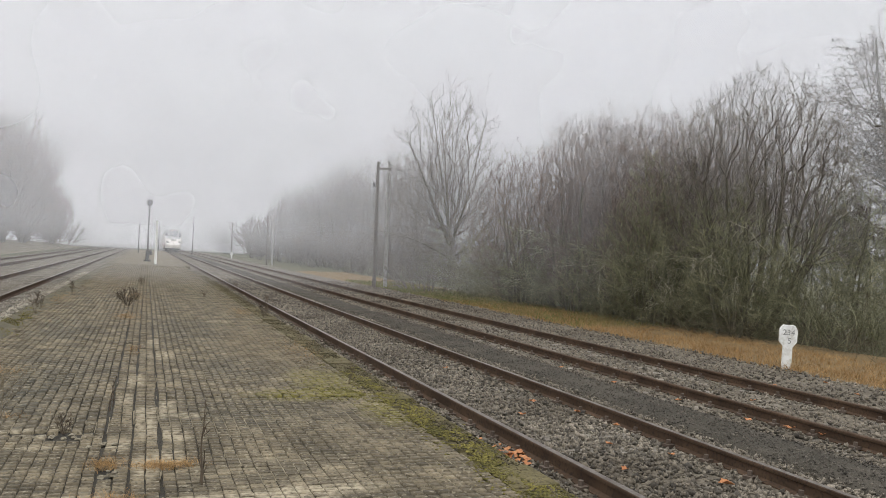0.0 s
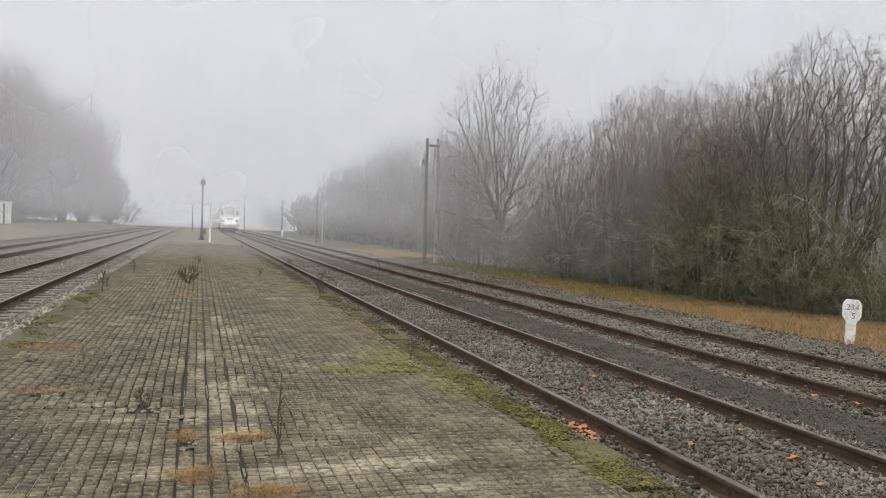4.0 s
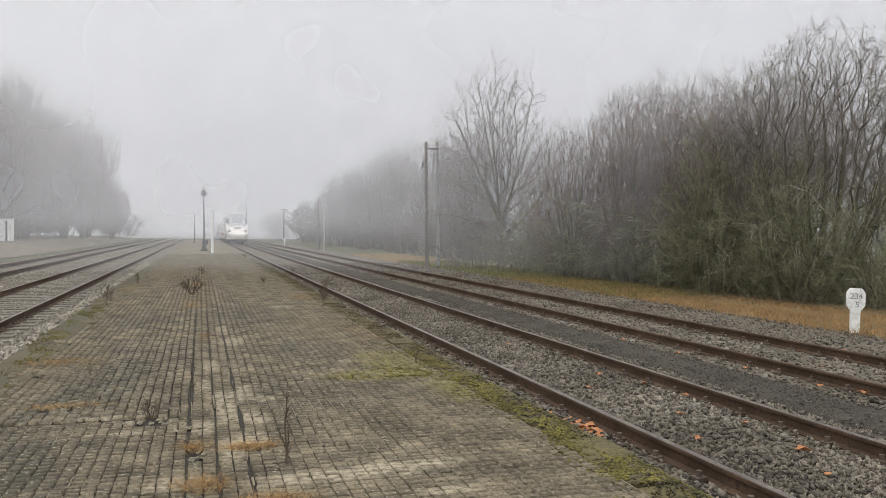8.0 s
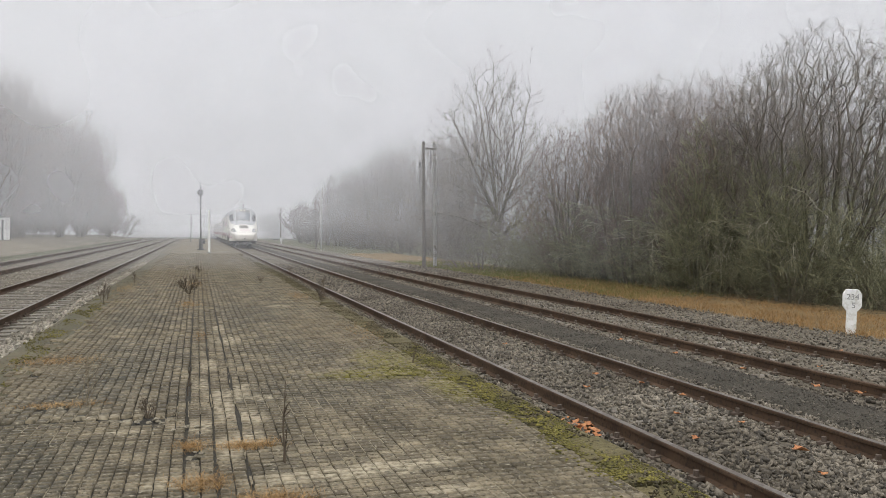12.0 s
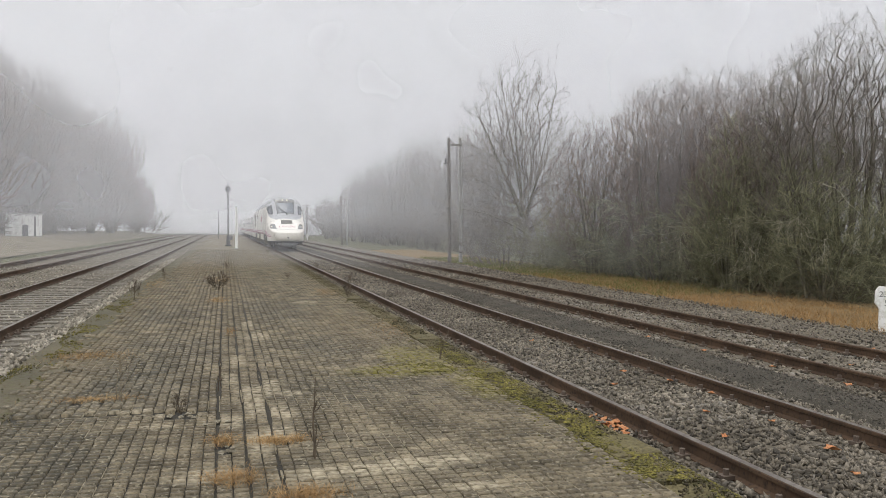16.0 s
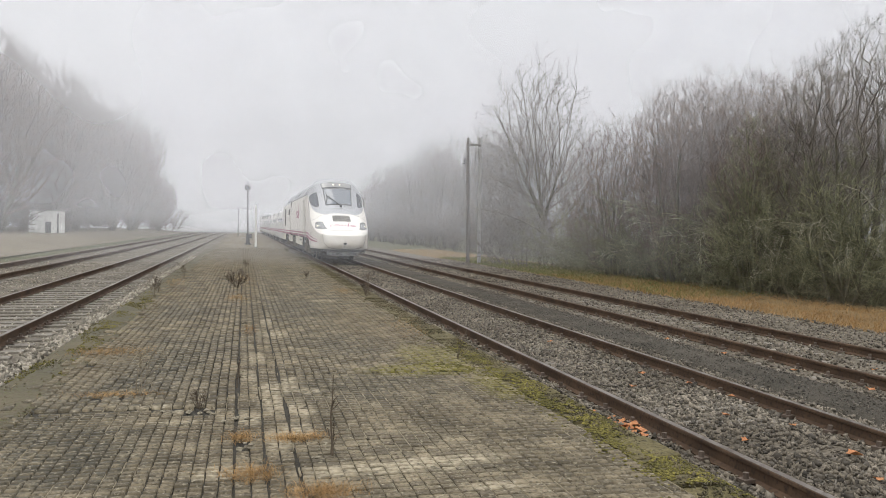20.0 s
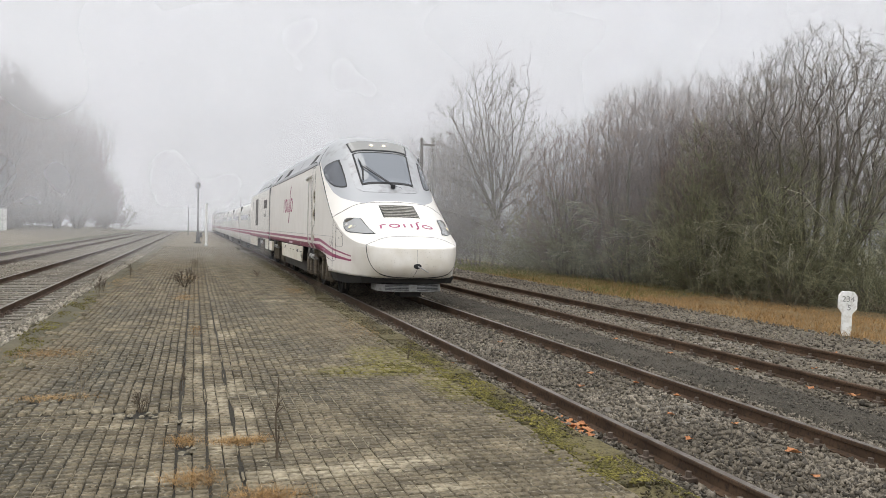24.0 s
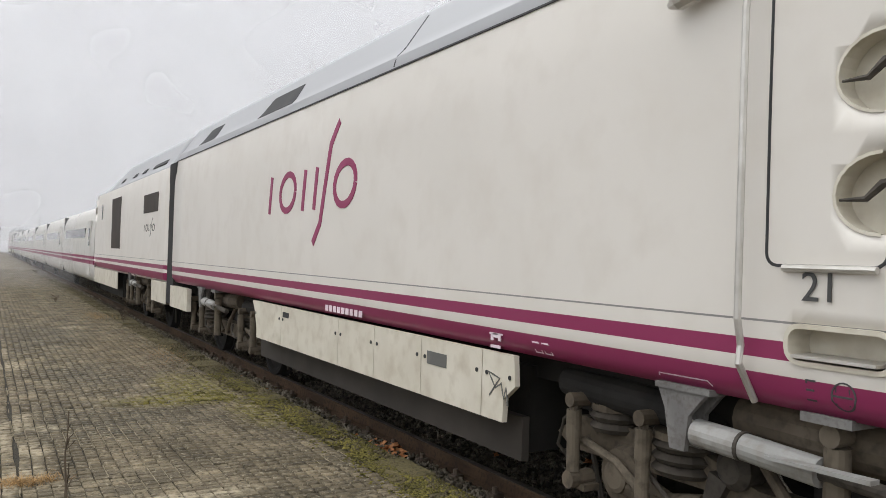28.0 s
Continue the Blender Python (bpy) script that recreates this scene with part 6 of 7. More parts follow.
        for y0 in (3.80, 4.05, 7.56, 7.66):
            part("warning_mark", strip([(y0, 1.215), (y0 + 0.07, 1.215), (y0 + 0.07, 1.148), (y0, 1.148)] if y0 > 5 else [(y0, 1.145), (y0 + 0.14, 1.16), (y0 + 0.14, 1.06), (y0, 1.045)], place, 0.010, 0.003, True), M_PALEMARK, car)
    # roof: louvred side vents and joints in the sloping shoulder
    for s, place in ((-1, left_place), (1, right_place)):
        for a, b in ((6.3, 7.3), (12.8, 14.2), (16.6, 17.6)):
            part("roof_vent", patch([(a, 3.52), (b, 3.52), (b - 0.12, 3.80), (a + 0.12, 3.80)], place, 0.008, 3), M_SEAM, car, "black roof vent")
        part("roof_joint", strip([(9.95, 3.40), (9.95, 3.92)], place, 0.02, 0.003), M_SEAM, car)
        part("roof_joint", strip([(5.35, 3.47), (5.6, 3.50), (5.95, 3.50)], place, 0.03, 0.006), M_SEAM, car)
        part("roof_gutter", strip([(4.9, 3.40), (8, 3.375), (12, 3.375), (19.1, 3.375)], place, 0.016, 0.010, step=0.4), M_SEAM, car)
    part("roof_box", box(0, 13.4, 4.17, 1.3, 2.0, 0.12, 0.04), M_SILVER, car)
    # plough, underframe, bogies
    pl = [(-0.74, 0.72), (-0.66, 0.48), (-0.3, 0.34), (0.3, 0.34), (0.66, 0.48), (0.74, 0.72), (0.74, 1.3), (-0.74, 1.3)]
    pg = part("plough", prism(pl, 0.345, 0.50), M_PLOUGH, car, "grey slotted plough under the nose")
    for k in range(4):
        z = 0.375 + 0.033 * k
        for s in (-1, 1):
            part("slot", ([(s * 0.09, 0.332, z), (s * 0.30, 0.332, z), (s * 0.60, 0.448, z), (s * 0.60, 0.448, z + 0.018), (s * 0.30, 0.332, z + 0.018), (s * 0.09, 0.332, z + 0.018), (s * 0.09, 0.35, z), (s * 0.60, 0.47, z)], [(0, 1, 4, 5), (1, 2, 3, 4), (0, 6, 7, 2, 1)]), M_RUBBER, pg)
    part("plough_foot", slab(-0.24, 0.24, 0.55, 1.0, 0.22, 0.345), M_BOGIEDARK, car)
    keel = [0.30, 0.40, 0.55, 0.8, 1.2, 1.8, 2.5, 3.15]
    rim = [(float(half_width(y)) - 0.05 - 0.45 * (1 - smooth(0.2, 0.8, y)), y) for y in keel]
    rim = [(-a, b) for a, b in rim] + rim[::-1]
    k = len(rim)
    valance = ([(a, b, 0.645) for a, b in rim] + [(a * 0.95, b + 0.04, 0.53 - 0.10 * smooth(0.3, 2.0, b)) for a, b in rim], [tuple(range(k)), tuple(range(k, 2 * k))[::-1]] + [(i, k + i, k + (i + 1) % k, (i + 1) % k) for i in range(k)])
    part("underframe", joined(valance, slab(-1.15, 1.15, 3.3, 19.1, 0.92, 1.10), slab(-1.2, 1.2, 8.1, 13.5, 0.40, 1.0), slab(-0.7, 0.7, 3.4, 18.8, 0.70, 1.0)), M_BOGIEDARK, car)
    # nearly flush with the sides, its black standing in for the recess's shade
    part("gangway", slab(-1.462, 1.462, 19.05, 19.64, 0.7, 3.36), M_BELLOWS, car, "black bellows to the next car, widened to darken the shaded gap")
    bogie(car, 5.7)
    bogie(car, 16.1)
    c = bpy.data.curves.new("door_number", "FONT")
    c.body, c.size, c.extrude, c.align_x = "21", 0.18, 0.002, "CENTER"
    o = new("door_number", c)
    me = bpy.data.meshes.new_from_object(o)
    bpy.data.objects.remove(o)
    me.materials.append(M_INK)
    part("door_number", me, M_INK, car, "door number 21", at=Matrix.Translation((-1.484, 5.71, 1.598)) @ Euler((radians(90), 0, radians(-90))).to_matrix().to_4x4())
    return car


def end_section(y):
    """The end car: as high as the power car at its front, its roof sloping down at the back."""
    k = 1 - 0.17 * smooth(7.5, 11.9, y)
    zb = 1.06
    zt = zb + (4.12 - zb) * k
    z = zb + BODY_PTS[:, 1] * 2.94 / 2.96
    return np.stack([BODY_PTS[:, 0], np.where(z > 3.34, 3.34 + (z - 3.34) * (zt - 3.34) / 0.66, z)], 1)


def flat_panel(s, x, y0, y1, z0, z1, t=0.012):
    return slab(min(s * x, s * (x + t)), max(s * x, s * (x + t)), y0, y1, z0, z1)


def end_car(name, label):
    car = thing(name, label, "train car", group="cars of the train")
    part("body", loft([0.0, 0.4] + list(np.arange(1, 11.8, 0.6)) + [11.75], end_section), M_LIVERY2, car, smooth_all=True)
    for s in (-1, 1):
        part("louvre_window", flat_panel(s, 1.474, 1.05, 2.75, 2.50, 2.90), M_LOUVRE, car, "brown louvred window")
        d = part("side_door", flat_panel(s, 1.474, 6.25, 7.9, 1.70, 3.06), M_LOUVRE, car, "tall brown glazed door panel")
        part("narrow_window", flat_panel(s, 1.474, 10.0, 10.16, 2.55, 3.0), M_DARKGLASS, car)
        part("skirt_panel", flat_panel(s, 1.45, 6.6, 11.7, 0.63, 1.08, 0.02), M_SKIRT, car, "cream skirt panel")
        part("skirt_panel", flat_panel(s, 1.45, 0.05, 1.6, 0.66, 1.08, 0.02), M_SKIRT, car, "cream skirt panel")
        for a in (1.2, 3.6, 5.0, 7.0):
            part("roof_vent", ([(s * 1.27, a, 3.48), (s * 1.27, a + (1.5 if a < 2 else 0.5), 3.48), (s * 1.06, a + (1.5 if a < 2 else 0.5), 3.74), (s * 1.06, a, 3.74), (s * 1.33, a, 3.50), (s * 1.33, a + (1.5 if a < 2 else 0.5), 3.50), (s * 1.12, a + (1.5 if a < 2 else 0.5), 3.76), (s * 1.12, a, 3.76)], [(4, 5, 6, 7), (0, 4, 7, 3), (1, 2, 6, 5), (0, 1, 5, 4), (2, 3, 7, 6)]), M_SEAM, car, "black roof vent")

        def place(y, z, out, s=s):
            return (s * (1.478 + out), y, z)

        word_mark(car, place, 2.65, 2.10, -1.3, 0.16, M_SEAM)
    part("underframe", joined(slab(-1.2, 1.2, 0.1, 11.6, 0.85, 1.08), slab(-1.3, 1.3, 6.7, 11.6, 0.40, 1.0)), M_BOGIEDARK, car)
    # widened too, so black fills the gap where shade would lie
    part("gangway", slab(-1.43, 1.43, 11.72, 12.1, 0.6, 3.1), M_BELLOWS, car, "black bellows to the next car, widened to darken the shaded gap")
    bogie(car, 3.9)
    return car


COACH = 12.35


def coach_section(y):
    pts = [(0.0, 0.52), (1.2, 0.52), (1.36, 0.62), (1.45, 0.95), (1.47, 1.4), (1.46, 2.0), (1.40, 2.6), (1.28, 2.95), (1.0, 3.16), (0.6, 3.26), (0.0, 3.29)]
    return spread(pts, 40)


def coach():
    car = thing("passenger_coach", "low white passenger coach with plum stripes and dark windows", "train car", group="cars of the train")
    part("body", loft([0.0, 0.06] + list(np.arange(1, 11.9, 1.0)) + [11.94, 12.0], coach_section), M_COACH, car, smooth_all=True)
    for s in (-1, 1):
        for k in range(5):
            y = 2.9 + k * 1.62
            part("window", flat_panel(s, 1.40, y, y + 1.56, 1.68, 2.38, 0.055), M_DARKGLASS, car, "dark tinted window")
        part("coach_door", flat_panel(s, 1.40, 1.1, 1.9, 0.75, 2.6, 0.07), M_COACH, car, "plug door")
        part("door_window", flat_panel(s, 1.42, 1.3, 1.65, 1.75, 2.35, 0.06), M_DARKGLASS, car)
    # same wide black fill for the shaded gap between coaches
    part("gangway", slab(-1.40, 1.40, 12.0, 12.36, 0.6, 3.0), M_BELLOWS, car, "black bellows to the next car, widened to darken the shaded gap")
    wheelset(car, 12.1, 0.44)
    return car


CARS = []
lead = power_car("power_car", "white streamlined diesel power car with silver cab and plum stripes")
CARS.append((lead, 0.0, 0))
front_end = end_car("end_car", "white end car with brown louvres and plum stripes")
CARS.append((front_end, 19.62, 0))
for k in range(7):
    c = coach()
    CARS.append((c, 31.75 + COACH * k, 0))
tail = 31.75 + COACH * 7
# the tail: the same two cars, turned round
rear_end = end_car("end_car", "white end car with brown louvres at the tail of the train")
CARS.append((rear_end, tail + 12.1, 180))
rear = power_car("power_car", "white streamlined power car at the tail of the train")
CARS.append((rear, tail + 12.1 + 19.6, 180))


# ---- things beside the line ----
def text_mesh(body, size, depth, mat):
    c = bpy.data.curves.new("digits", "FONT")
    c.body, c.size, c.extrude, c.align_x = body, size, depth, "CENTER"
    o = new("digits", c)
    me = bpy.data.meshes.new_from_object(o)
    bpy.data.objects.remove(o)
    me.materials.append(mat)
    return me


def milestone(x, y, turn, h, label, digits):
    m = thing("milestone", label, "milestone", pose(x, y, -0.22, 0, 1.2, turn))
    out = [(-0.088, 0.0), (0.088, 0.0), (0.088, h * 0.50), (0.17, h * 0.62), (0.17, h * 0.90), (0.11, h), (-0.11, h), (-0.17, h * 0.90), (-0.17, h * 0.62), (-0.088, h * 0.50)]
    n = len(out)
    v = [(a, -0.06, b) for a, b in out] + [(a, 0.06, b) for a, b in out]
    bm = bmesh.new()
    vs = [bm.verts.new(q) for q in v]
    bm.faces.new(vs[:n])
    bm.faces.new(vs[n:][::-1])
    for i in range(n):
        bm.faces.new((vs[i], vs[n + i], vs[n + (i + 1) % n], vs[(i + 1) % n]))
    bmesh.ops.recalc_face_normals(bm, faces=bm.faces[:])
    bmesh.ops.bevel(bm, geom=bm.edges[:], offset=0.008, segments=2, affect="EDGES")
    part("post", bm, M_WHITE, m)
    if digits:
        for txt, z, dx in (("234", h * 0.775, 0.0), ("5", h * 0.585, 0.02)):
            part("number", text_mesh(txt, 0.16, 0.003, M_FADED), M_FADED, m, "painted number " + txt, at=pose(dx, -0.063, z, 90, 0, 0))
    return m


milestone(12.62, 13.0, -32, 0.90, "white-painted concrete milestone in dry grass beside the track", True)
milestone(11.6, 118.0, -10, 1.0, "small white milestone far off in the mist", False)


def pole_pair(x, y, gap, h, label):
    p = thing("telegraph_pole_pair", label, "pole", pose(x, y, -0.3))
    part("pole", tube([(0, 0, 0), (-0.06, 0, h * 0.5), (-0.12, 0, h)], [0.105, 0.095, 0.08], 10), M_POLE, p, "dark wooden pole")
    part("pole", tube([(gap, 0.05, 0), (gap - 0.05, 0.05, h * 0.5), (gap - 0.1, 0.05, h)], [0.11, 0.10, 0.085], 10), M_CONCRETE, p, "pale weathered pole")
    part("crossbar", box(gap / 2 - 0.11, 0.0, h - 0.36, gap + 0.2, 0.09, 0.11, 0.01), M_POLE, p)
    part("crossbar", box(gap / 2 - 0.11, 0.09, h - 0.33, gap + 0.1, 0.05, 0.08, 0.01), M_POLE, p)
    for k in (0, 1):
        part("insulator", tube([(-0.3 + 0.18 * k, 0, h - 1.35), (-0.3 + 0.18 * k, 0, h - 1.2), (-0.3 + 0.18 * k, 0, h - 1.12)], [0.05, 0.07, 0.03], 10), M_IRON, p)
    part("bracket", tube([(-0.42, 0, h - 1.42), (-0.2, 0, h - 1.36), (0.06, 0, h - 1.42)], 0.035, 8), M_IRON, p)
    part("cable", tube([(gap * 0.45, 0, h - 0.4), (gap * 0.5, 0.02, h - 1.3), (gap * 0.42, 0, h - 1.9), (0.0, -0.08, h - 2.4)], 0.018, 6), M_IRON, p)
    part("cable", tube([(-0.2, 0, h - 1.4), (-0.34, 0, h - 2.0), (-0.22, -0.05, h - 2.9), (-0.02, -0.1, h - 3.3)], 0.014, 6), M_IRON, p)
    return p


pole_pair(12.15, 43.2, 0.66, 7.1, "pair of weathered telegraph poles joined by a crossbar")
pole_pair(12.7, 90.0, 0.6, 5.6, "pair of telegraph poles fading into the mist")
lone = thing("telegraph_pole", "single telegraph pole far off in the mist", "pole", pose(12.8, 131, -0.3))
part("pole", tube([(0, 0, 0), (0.0, 0, 5.8)], [0.12, 0.09], 10), M_POLE, lone)
part("crossbar", box(0, 0, 5.6, 1.3, 0.1, 0.12, 0.01), M_POLE, lone)

sig = thing("signal_post", "slim dark signal post with a round head on the platform", "signal", pose(0.26, 72.7, -0.004))
part("post", tube([(0, 0, 0.5), (-0.05, 0, 4.9)], [0.075, 0.055], 10), M_IRON, sig)
part("base", joined(tube([(0, 0, 0), (0, 0, 0.12)], 0.30, 12), tube([(0, 0, 0.12), (0, 0, 0.95)], [0.17, 0.15], 12), slab(0.12, 0.34, -0.12, 0.12, 0.55, 0.95)), M_IRON, sig)
part("signal_head", tube([(-0.06, -0.14, 5.0), (-0.06, -0.05, 5.0), (-0.06, 0.1, 5.0)], [0.25, 0.27, 0.2], 20), M_IRON, sig, "round dark signal head")
part("lens", tube([(-0.06, -0.16, 5.0), (-0.06, -0.142, 5.0)], 0.10, 14), M_GLASS, sig)
part("spike", tube([(-0.06, 0, 5.2), (-0.06, 0, 5.9)], [0.03, 0.012], 6), M_IRON, sig)
wp = thing("white_post", "slim white-painted post on the platform edge", "post", pose(0.84, 63.8, -0.004))
part("shaft", tube([(0, 0, 0), (-0.02, 0, 3.25)], [0.095, 0.085], 10), M_WHITE, wp)
part("foot", tube([(0, 0, 0), (0, 0, 0.06)], 0.16, 12), M_CONCRETE, wp)
for x, y, h, lab in ((-0.9, 118, 4.2, "thin post far off in the mist"), (2.1, 150, 5.5, "thin mast far off in the mist"), (6.4, 122, 5.5, "thin mast between the tracks in the mist")):
    ms = thing("mast", lab, "mast", pose(x, y, -0.1))
    part("shaft", tube([(0, 0, 0), (0, 0, h)], [0.07, 0.05], 8), M_IRON, ms)
    part("cap", tube([(0, 0, h), (0, 0, h + 0.25)], [0.11, 0.11], 8), M_IRON, ms)

# rotten timber left in the verge grass
tb = thing("timber_beam", "long rotten brown timber lying in the dry verge grass", "timber", pose(13.72, 9.95, -0.19, 1.5, 0, 23.6))
bm = bmesh.new()
ring = [(-0.11, 0.0), (0.10, 0.0), (0.12, 0.03), (0.11, 0.19), (0.07, 0.22), (-0.09, 0.21), (-0.12, 0.17)]
rows_ = []
for k in range(15):
    y = -0.78 + 0.112 * k
    rows_.append([bm.verts.new((a + 0.018 * noise.noise((a * 9, y * 4, 1)), y + (0.05 * noise.noise((a * 14, b * 14, 3)) if k in (0, 14) else 0), b + 0.016 * noise.noise((a * 7, y * 5, b * 9)))) for a, b in ring])
for p, q in zip(rows_, rows_[1:]):
    for i in range(7):
        bm.faces.new((p[i], p[(i + 1) % 7], q[(i + 1) % 7], q[i]))
bm.faces.new(rows_[0])
bm.faces.new(rows_[-1][::-1])
bmesh.ops.recalc_face_normals(bm, faces=bm.faces[:])
part("beam", bm, M_TIMBER, tb)
for y in (-0.5, 0.4):
    part("bolt", tube([(0.0, y, 0.20), (0.0, y, 0.235)], 0.02, 8), M_SCREW, tb, "rusty bolt head")

# whitewashed hut across the yard
hut = thing("hut", "small whitewashed hut with a grey door in the yard", "hut", pose(-19.55, 88, 0.42, 0, 0, 4))
part("wall", joined(slab(-1.5, 0.0, 0, 0.2, 0, 2.3), slab(0.55, 1.05, 0, 0.2, 0, 2.3), slab(1.25, 1.5, 0, 0.2, 0, 2.3), slab(0.0, 0.55, 0, 0.2, 1.25, 2.3), slab(1.05, 1.25, 0, 0.2, 2.1, 2.3)), M_HUTWALL, hut)
part("wall", joined(slab(-1.5, -1.3, 0.2, 2.4, 0, 2.3), slab(1.3, 1.5, 0.2, 2.4, 0, 2.3), slab(-1.3, 1.3, 2.2, 2.4, 0, 2.3)), M_HUTWALL, hut)
part("roof", slab(-1.62, 1.62, -0.12, 2.52, 2.3, 2.42), M_HUTROOF, hut)
part("door", slab(0.02, 0.53, 0.06, 0.12, 0, 1.24), M_HUTDOOR, hut, "low grey door")
part("window", slab(1.06, 1.24, 0.08, 0.12, 0.1, 2.08), M_HUTDOOR, hut)
wallb = thing("low_wall", "low pale wall beside the hut", "wall", pose(-25.0, 86.5, 0.35))
part("wall", joined(slab(-1.6, 1.6, 0, 0.3, 0, 0.62), slab(-1.66, 1.66, -0.05, 0.35, 0.62, 0.70)), M_HUTWALL, wallb)


# ---- weeds, tufts, moss and leaves ----
def weed(x, y, z, h, stems, spread_, label, mat=M_WEED, droop=0.0):
    s = fan(rng, 0, 0, 0, stems, spread_, (0, 0), h, 0.0045, 0.03)
    lv = grow(rng, s, [(6, 0.09, 0.01 - droop, 7, 0.3, 38, 0.30, 0.7), (3, 0.15, 0.0, 3, 0.3, 40, 0.4, 0.8), (2, 0.2, 0.0, 0, 0, 0, 0, 0)])
    w = thing("weed", label, "weed", pose(x, y, z), "dry weeds on the platform")
    fine = max(0.0020, 0.0042 * min(1.0, y / 22))
    for i in range(stems):
        part("stem", branch_mesh("stem", lv[0][i::stems], mat, 4, fine), mat, w)
    tagged(part("spray", branch_mesh("spray", lv[1:], mat, 3, fine * 0.85), mat, w), kind="stuff")


for x, y, h, n, sp, lab in ((-0.22, 22.6, 0.55, 20, 0.9, "bushy dry weed in a crack of the platform"), (2.92, 19.6, 0.42, 8, 0.5, "dry weed at the platform's edge"), (3.05, 20.6, 0.60, 3, 0.15, "tall thin dry weed at the platform's edge"), (-1.05, 8.4, 0.50, 5, 0.35, "thin pale weed between the pavers"), (-0.43, 7.75, 0.22, 7, 0.8, "small dark weed in a broken spot"), (2.72, 10.2, 0.42, 3, 0.15, "thin dry weed at the mossy edge"), (-2.05, 19.7, 0.50, 4, 0.2, "dry weed in the dirt margin"), (-2.1, 21.0, 0.35, 4, 0.4, "dry weed in the dirt margin"), (-1.9, 27.0, 0.45, 3, 0.2, "dry weed in the dirt margin"), (2.0, 27.0, 0.3, 5, 0.5, "dry weed between the pavers"), (0.05, 33.5, 0.35, 8, 0.7, "dry weed in the middle of the platform"), (3.3, 30.5, 0.4, 4, 0.3, "dry weed at the platform's edge")):
    weed(x, y, -0.01, h, n, sp, lab, M_PALEWEED if "pale" in lab else M_WEED)
# the dark dead stem that leans in the crack
s = np.array([[0.62, 5.98, -0.01, -0.06, 0.06, 1, 0.62, 0.010], [0.61, 6.02, -0.01, -0.02, 0.1, 1, 0.25, 0.006]])
lv = grow(rng, s, [(9, 0.06, 0.0, 9, 0.05, 25, 0.14, 0.7), (2, 0.2, 0.0, 0, 0, 0, 0, 0)])
w = thing("dead_stalk", "bent dead black stalk rising from a crack in the pavers", "weed", pose(0, 0, 0), "dry weeds on the platform")
for i in range(2):
    part("stem", branch_mesh("stem", lv[0][i::2], M_WEED, 5, 0.004), M_WEED, w)
tagged(part("spray", branch_mesh("spray", lv[1:], M_WEED, 3, 0.004), M_WEED, w), kind="stuff")
s = np.array([[-0.10, 8.7, -0.01, 0.02, 0.02, 1, 0.30, 0.008], [-0.08, 8.95, -0.01, -0.02, 0.1, 1, 0.22, 0.006]])
lv = grow(rng, s, [(7, 0.06, 0.0, 9, 0.05, 25, 0.16, 0.7), (2, 0.2, 0.0, 0, 0, 0, 0, 0)])
w = thing("dead_stalk", "short dead black stalk in the long crack", "weed", pose(0, 0, 0), "dry weeds on the platform")
for i in range(2):
    part("stem", branch_mesh("stem", lv[0][i::2], M_WEED, 5, 0.004), M_WEED, w)
tagged(part("spray", branch_mesh("spray", lv[1:], M_WEED, 3, 0.004), M_WEED, w), kind="stuff")


def blades(rng, xs, ys, zs, h, lean, width):
    """Single tapering blades with a bend, three triangles each."""
    n = len(xs)
    a = rng.uniform(0, 2 * math.pi, n)
    hh = h * rng.uniform(0.5, 1.3, n)
    lx, ly = rng.normal(0, lean, n) * hh, rng.normal(0, lean, n) * hh
    wx, wy = np.cos(a) * width / 2, np.sin(a) * width / 2
    p = np.stack([xs, ys, zs], 1)
    v = np.stack([p + np.stack([-wx, -wy, 0 * a], 1), p + np.stack([wx, wy, 0 * a], 1), p + np.stack([lx * 0.4 + wx * 0.8, ly * 0.4 + wy * 0.8, hh * 0.6], 1), p + np.stack([lx * 0.4 - wx * 0.8, ly * 0.4 - wy * 0.8, hh * 0.6], 1), p + np.stack([lx, ly, hh * rng.uniform(0.7, 1.0, n)], 1), p + np.stack([lx * 1.02, ly * 1.02, hh * 0.7], 1)], 1).reshape(-1, 3)
    b = (np.arange(n) * 6)[:, None]
    f = np.concatenate([b + np.array([[0, 1, 2]]), b + np.array([[0, 2, 3]]), b + np.array([[3, 2, 4]])])
    return v, f


def tuft(x, y, rx_, ry_, count, h, label):
    gx_, gy_ = rng.normal(0, 0.55, count), rng.normal(0, 0.55, count)
    v, f = blades(rng, rx_ * gx_, ry_ * gy_, np.zeros(count), h, 1.3, 0.003)
    o = new("grass_tuft", fast_mesh("grass_tuft", v, f, M_STRAW))
    o.matrix_basis = pose(x, y, -0.012)
    tagged(o, label, "grass tuft", "dry grass tufts on the platform", "stuff")


for x, y, a, b, n in ((0.40, 6.52, 0.20, 0.10, 900), (0.02, 5.62, 0.17, 0.16, 700), (0.47, 5.15, 0.22, 0.14, 900), (-0.06, 6.62, 0.10, 0.14, 350), (-1.25, 8.45, 0.40, 0.10, 500), (-1.75, 11.3, 0.45, 0.35, 900), (-0.2, 19.4, 0.25, 0.9, 700), (-0.15, 26.5, 0.3, 1.6, 700), (2.6, 21.5, 0.35, 1.3, 700), (-2.0, 25, 0.3, 2.0, 600), (2.7, 13.5, 0.3, 1.2, 500), (0.05, 13.6, 0.1, 0.6, 200)):
    tuft(x, y, a, b, n, 0.055, "flat tuft of orange dry grass between pavers")

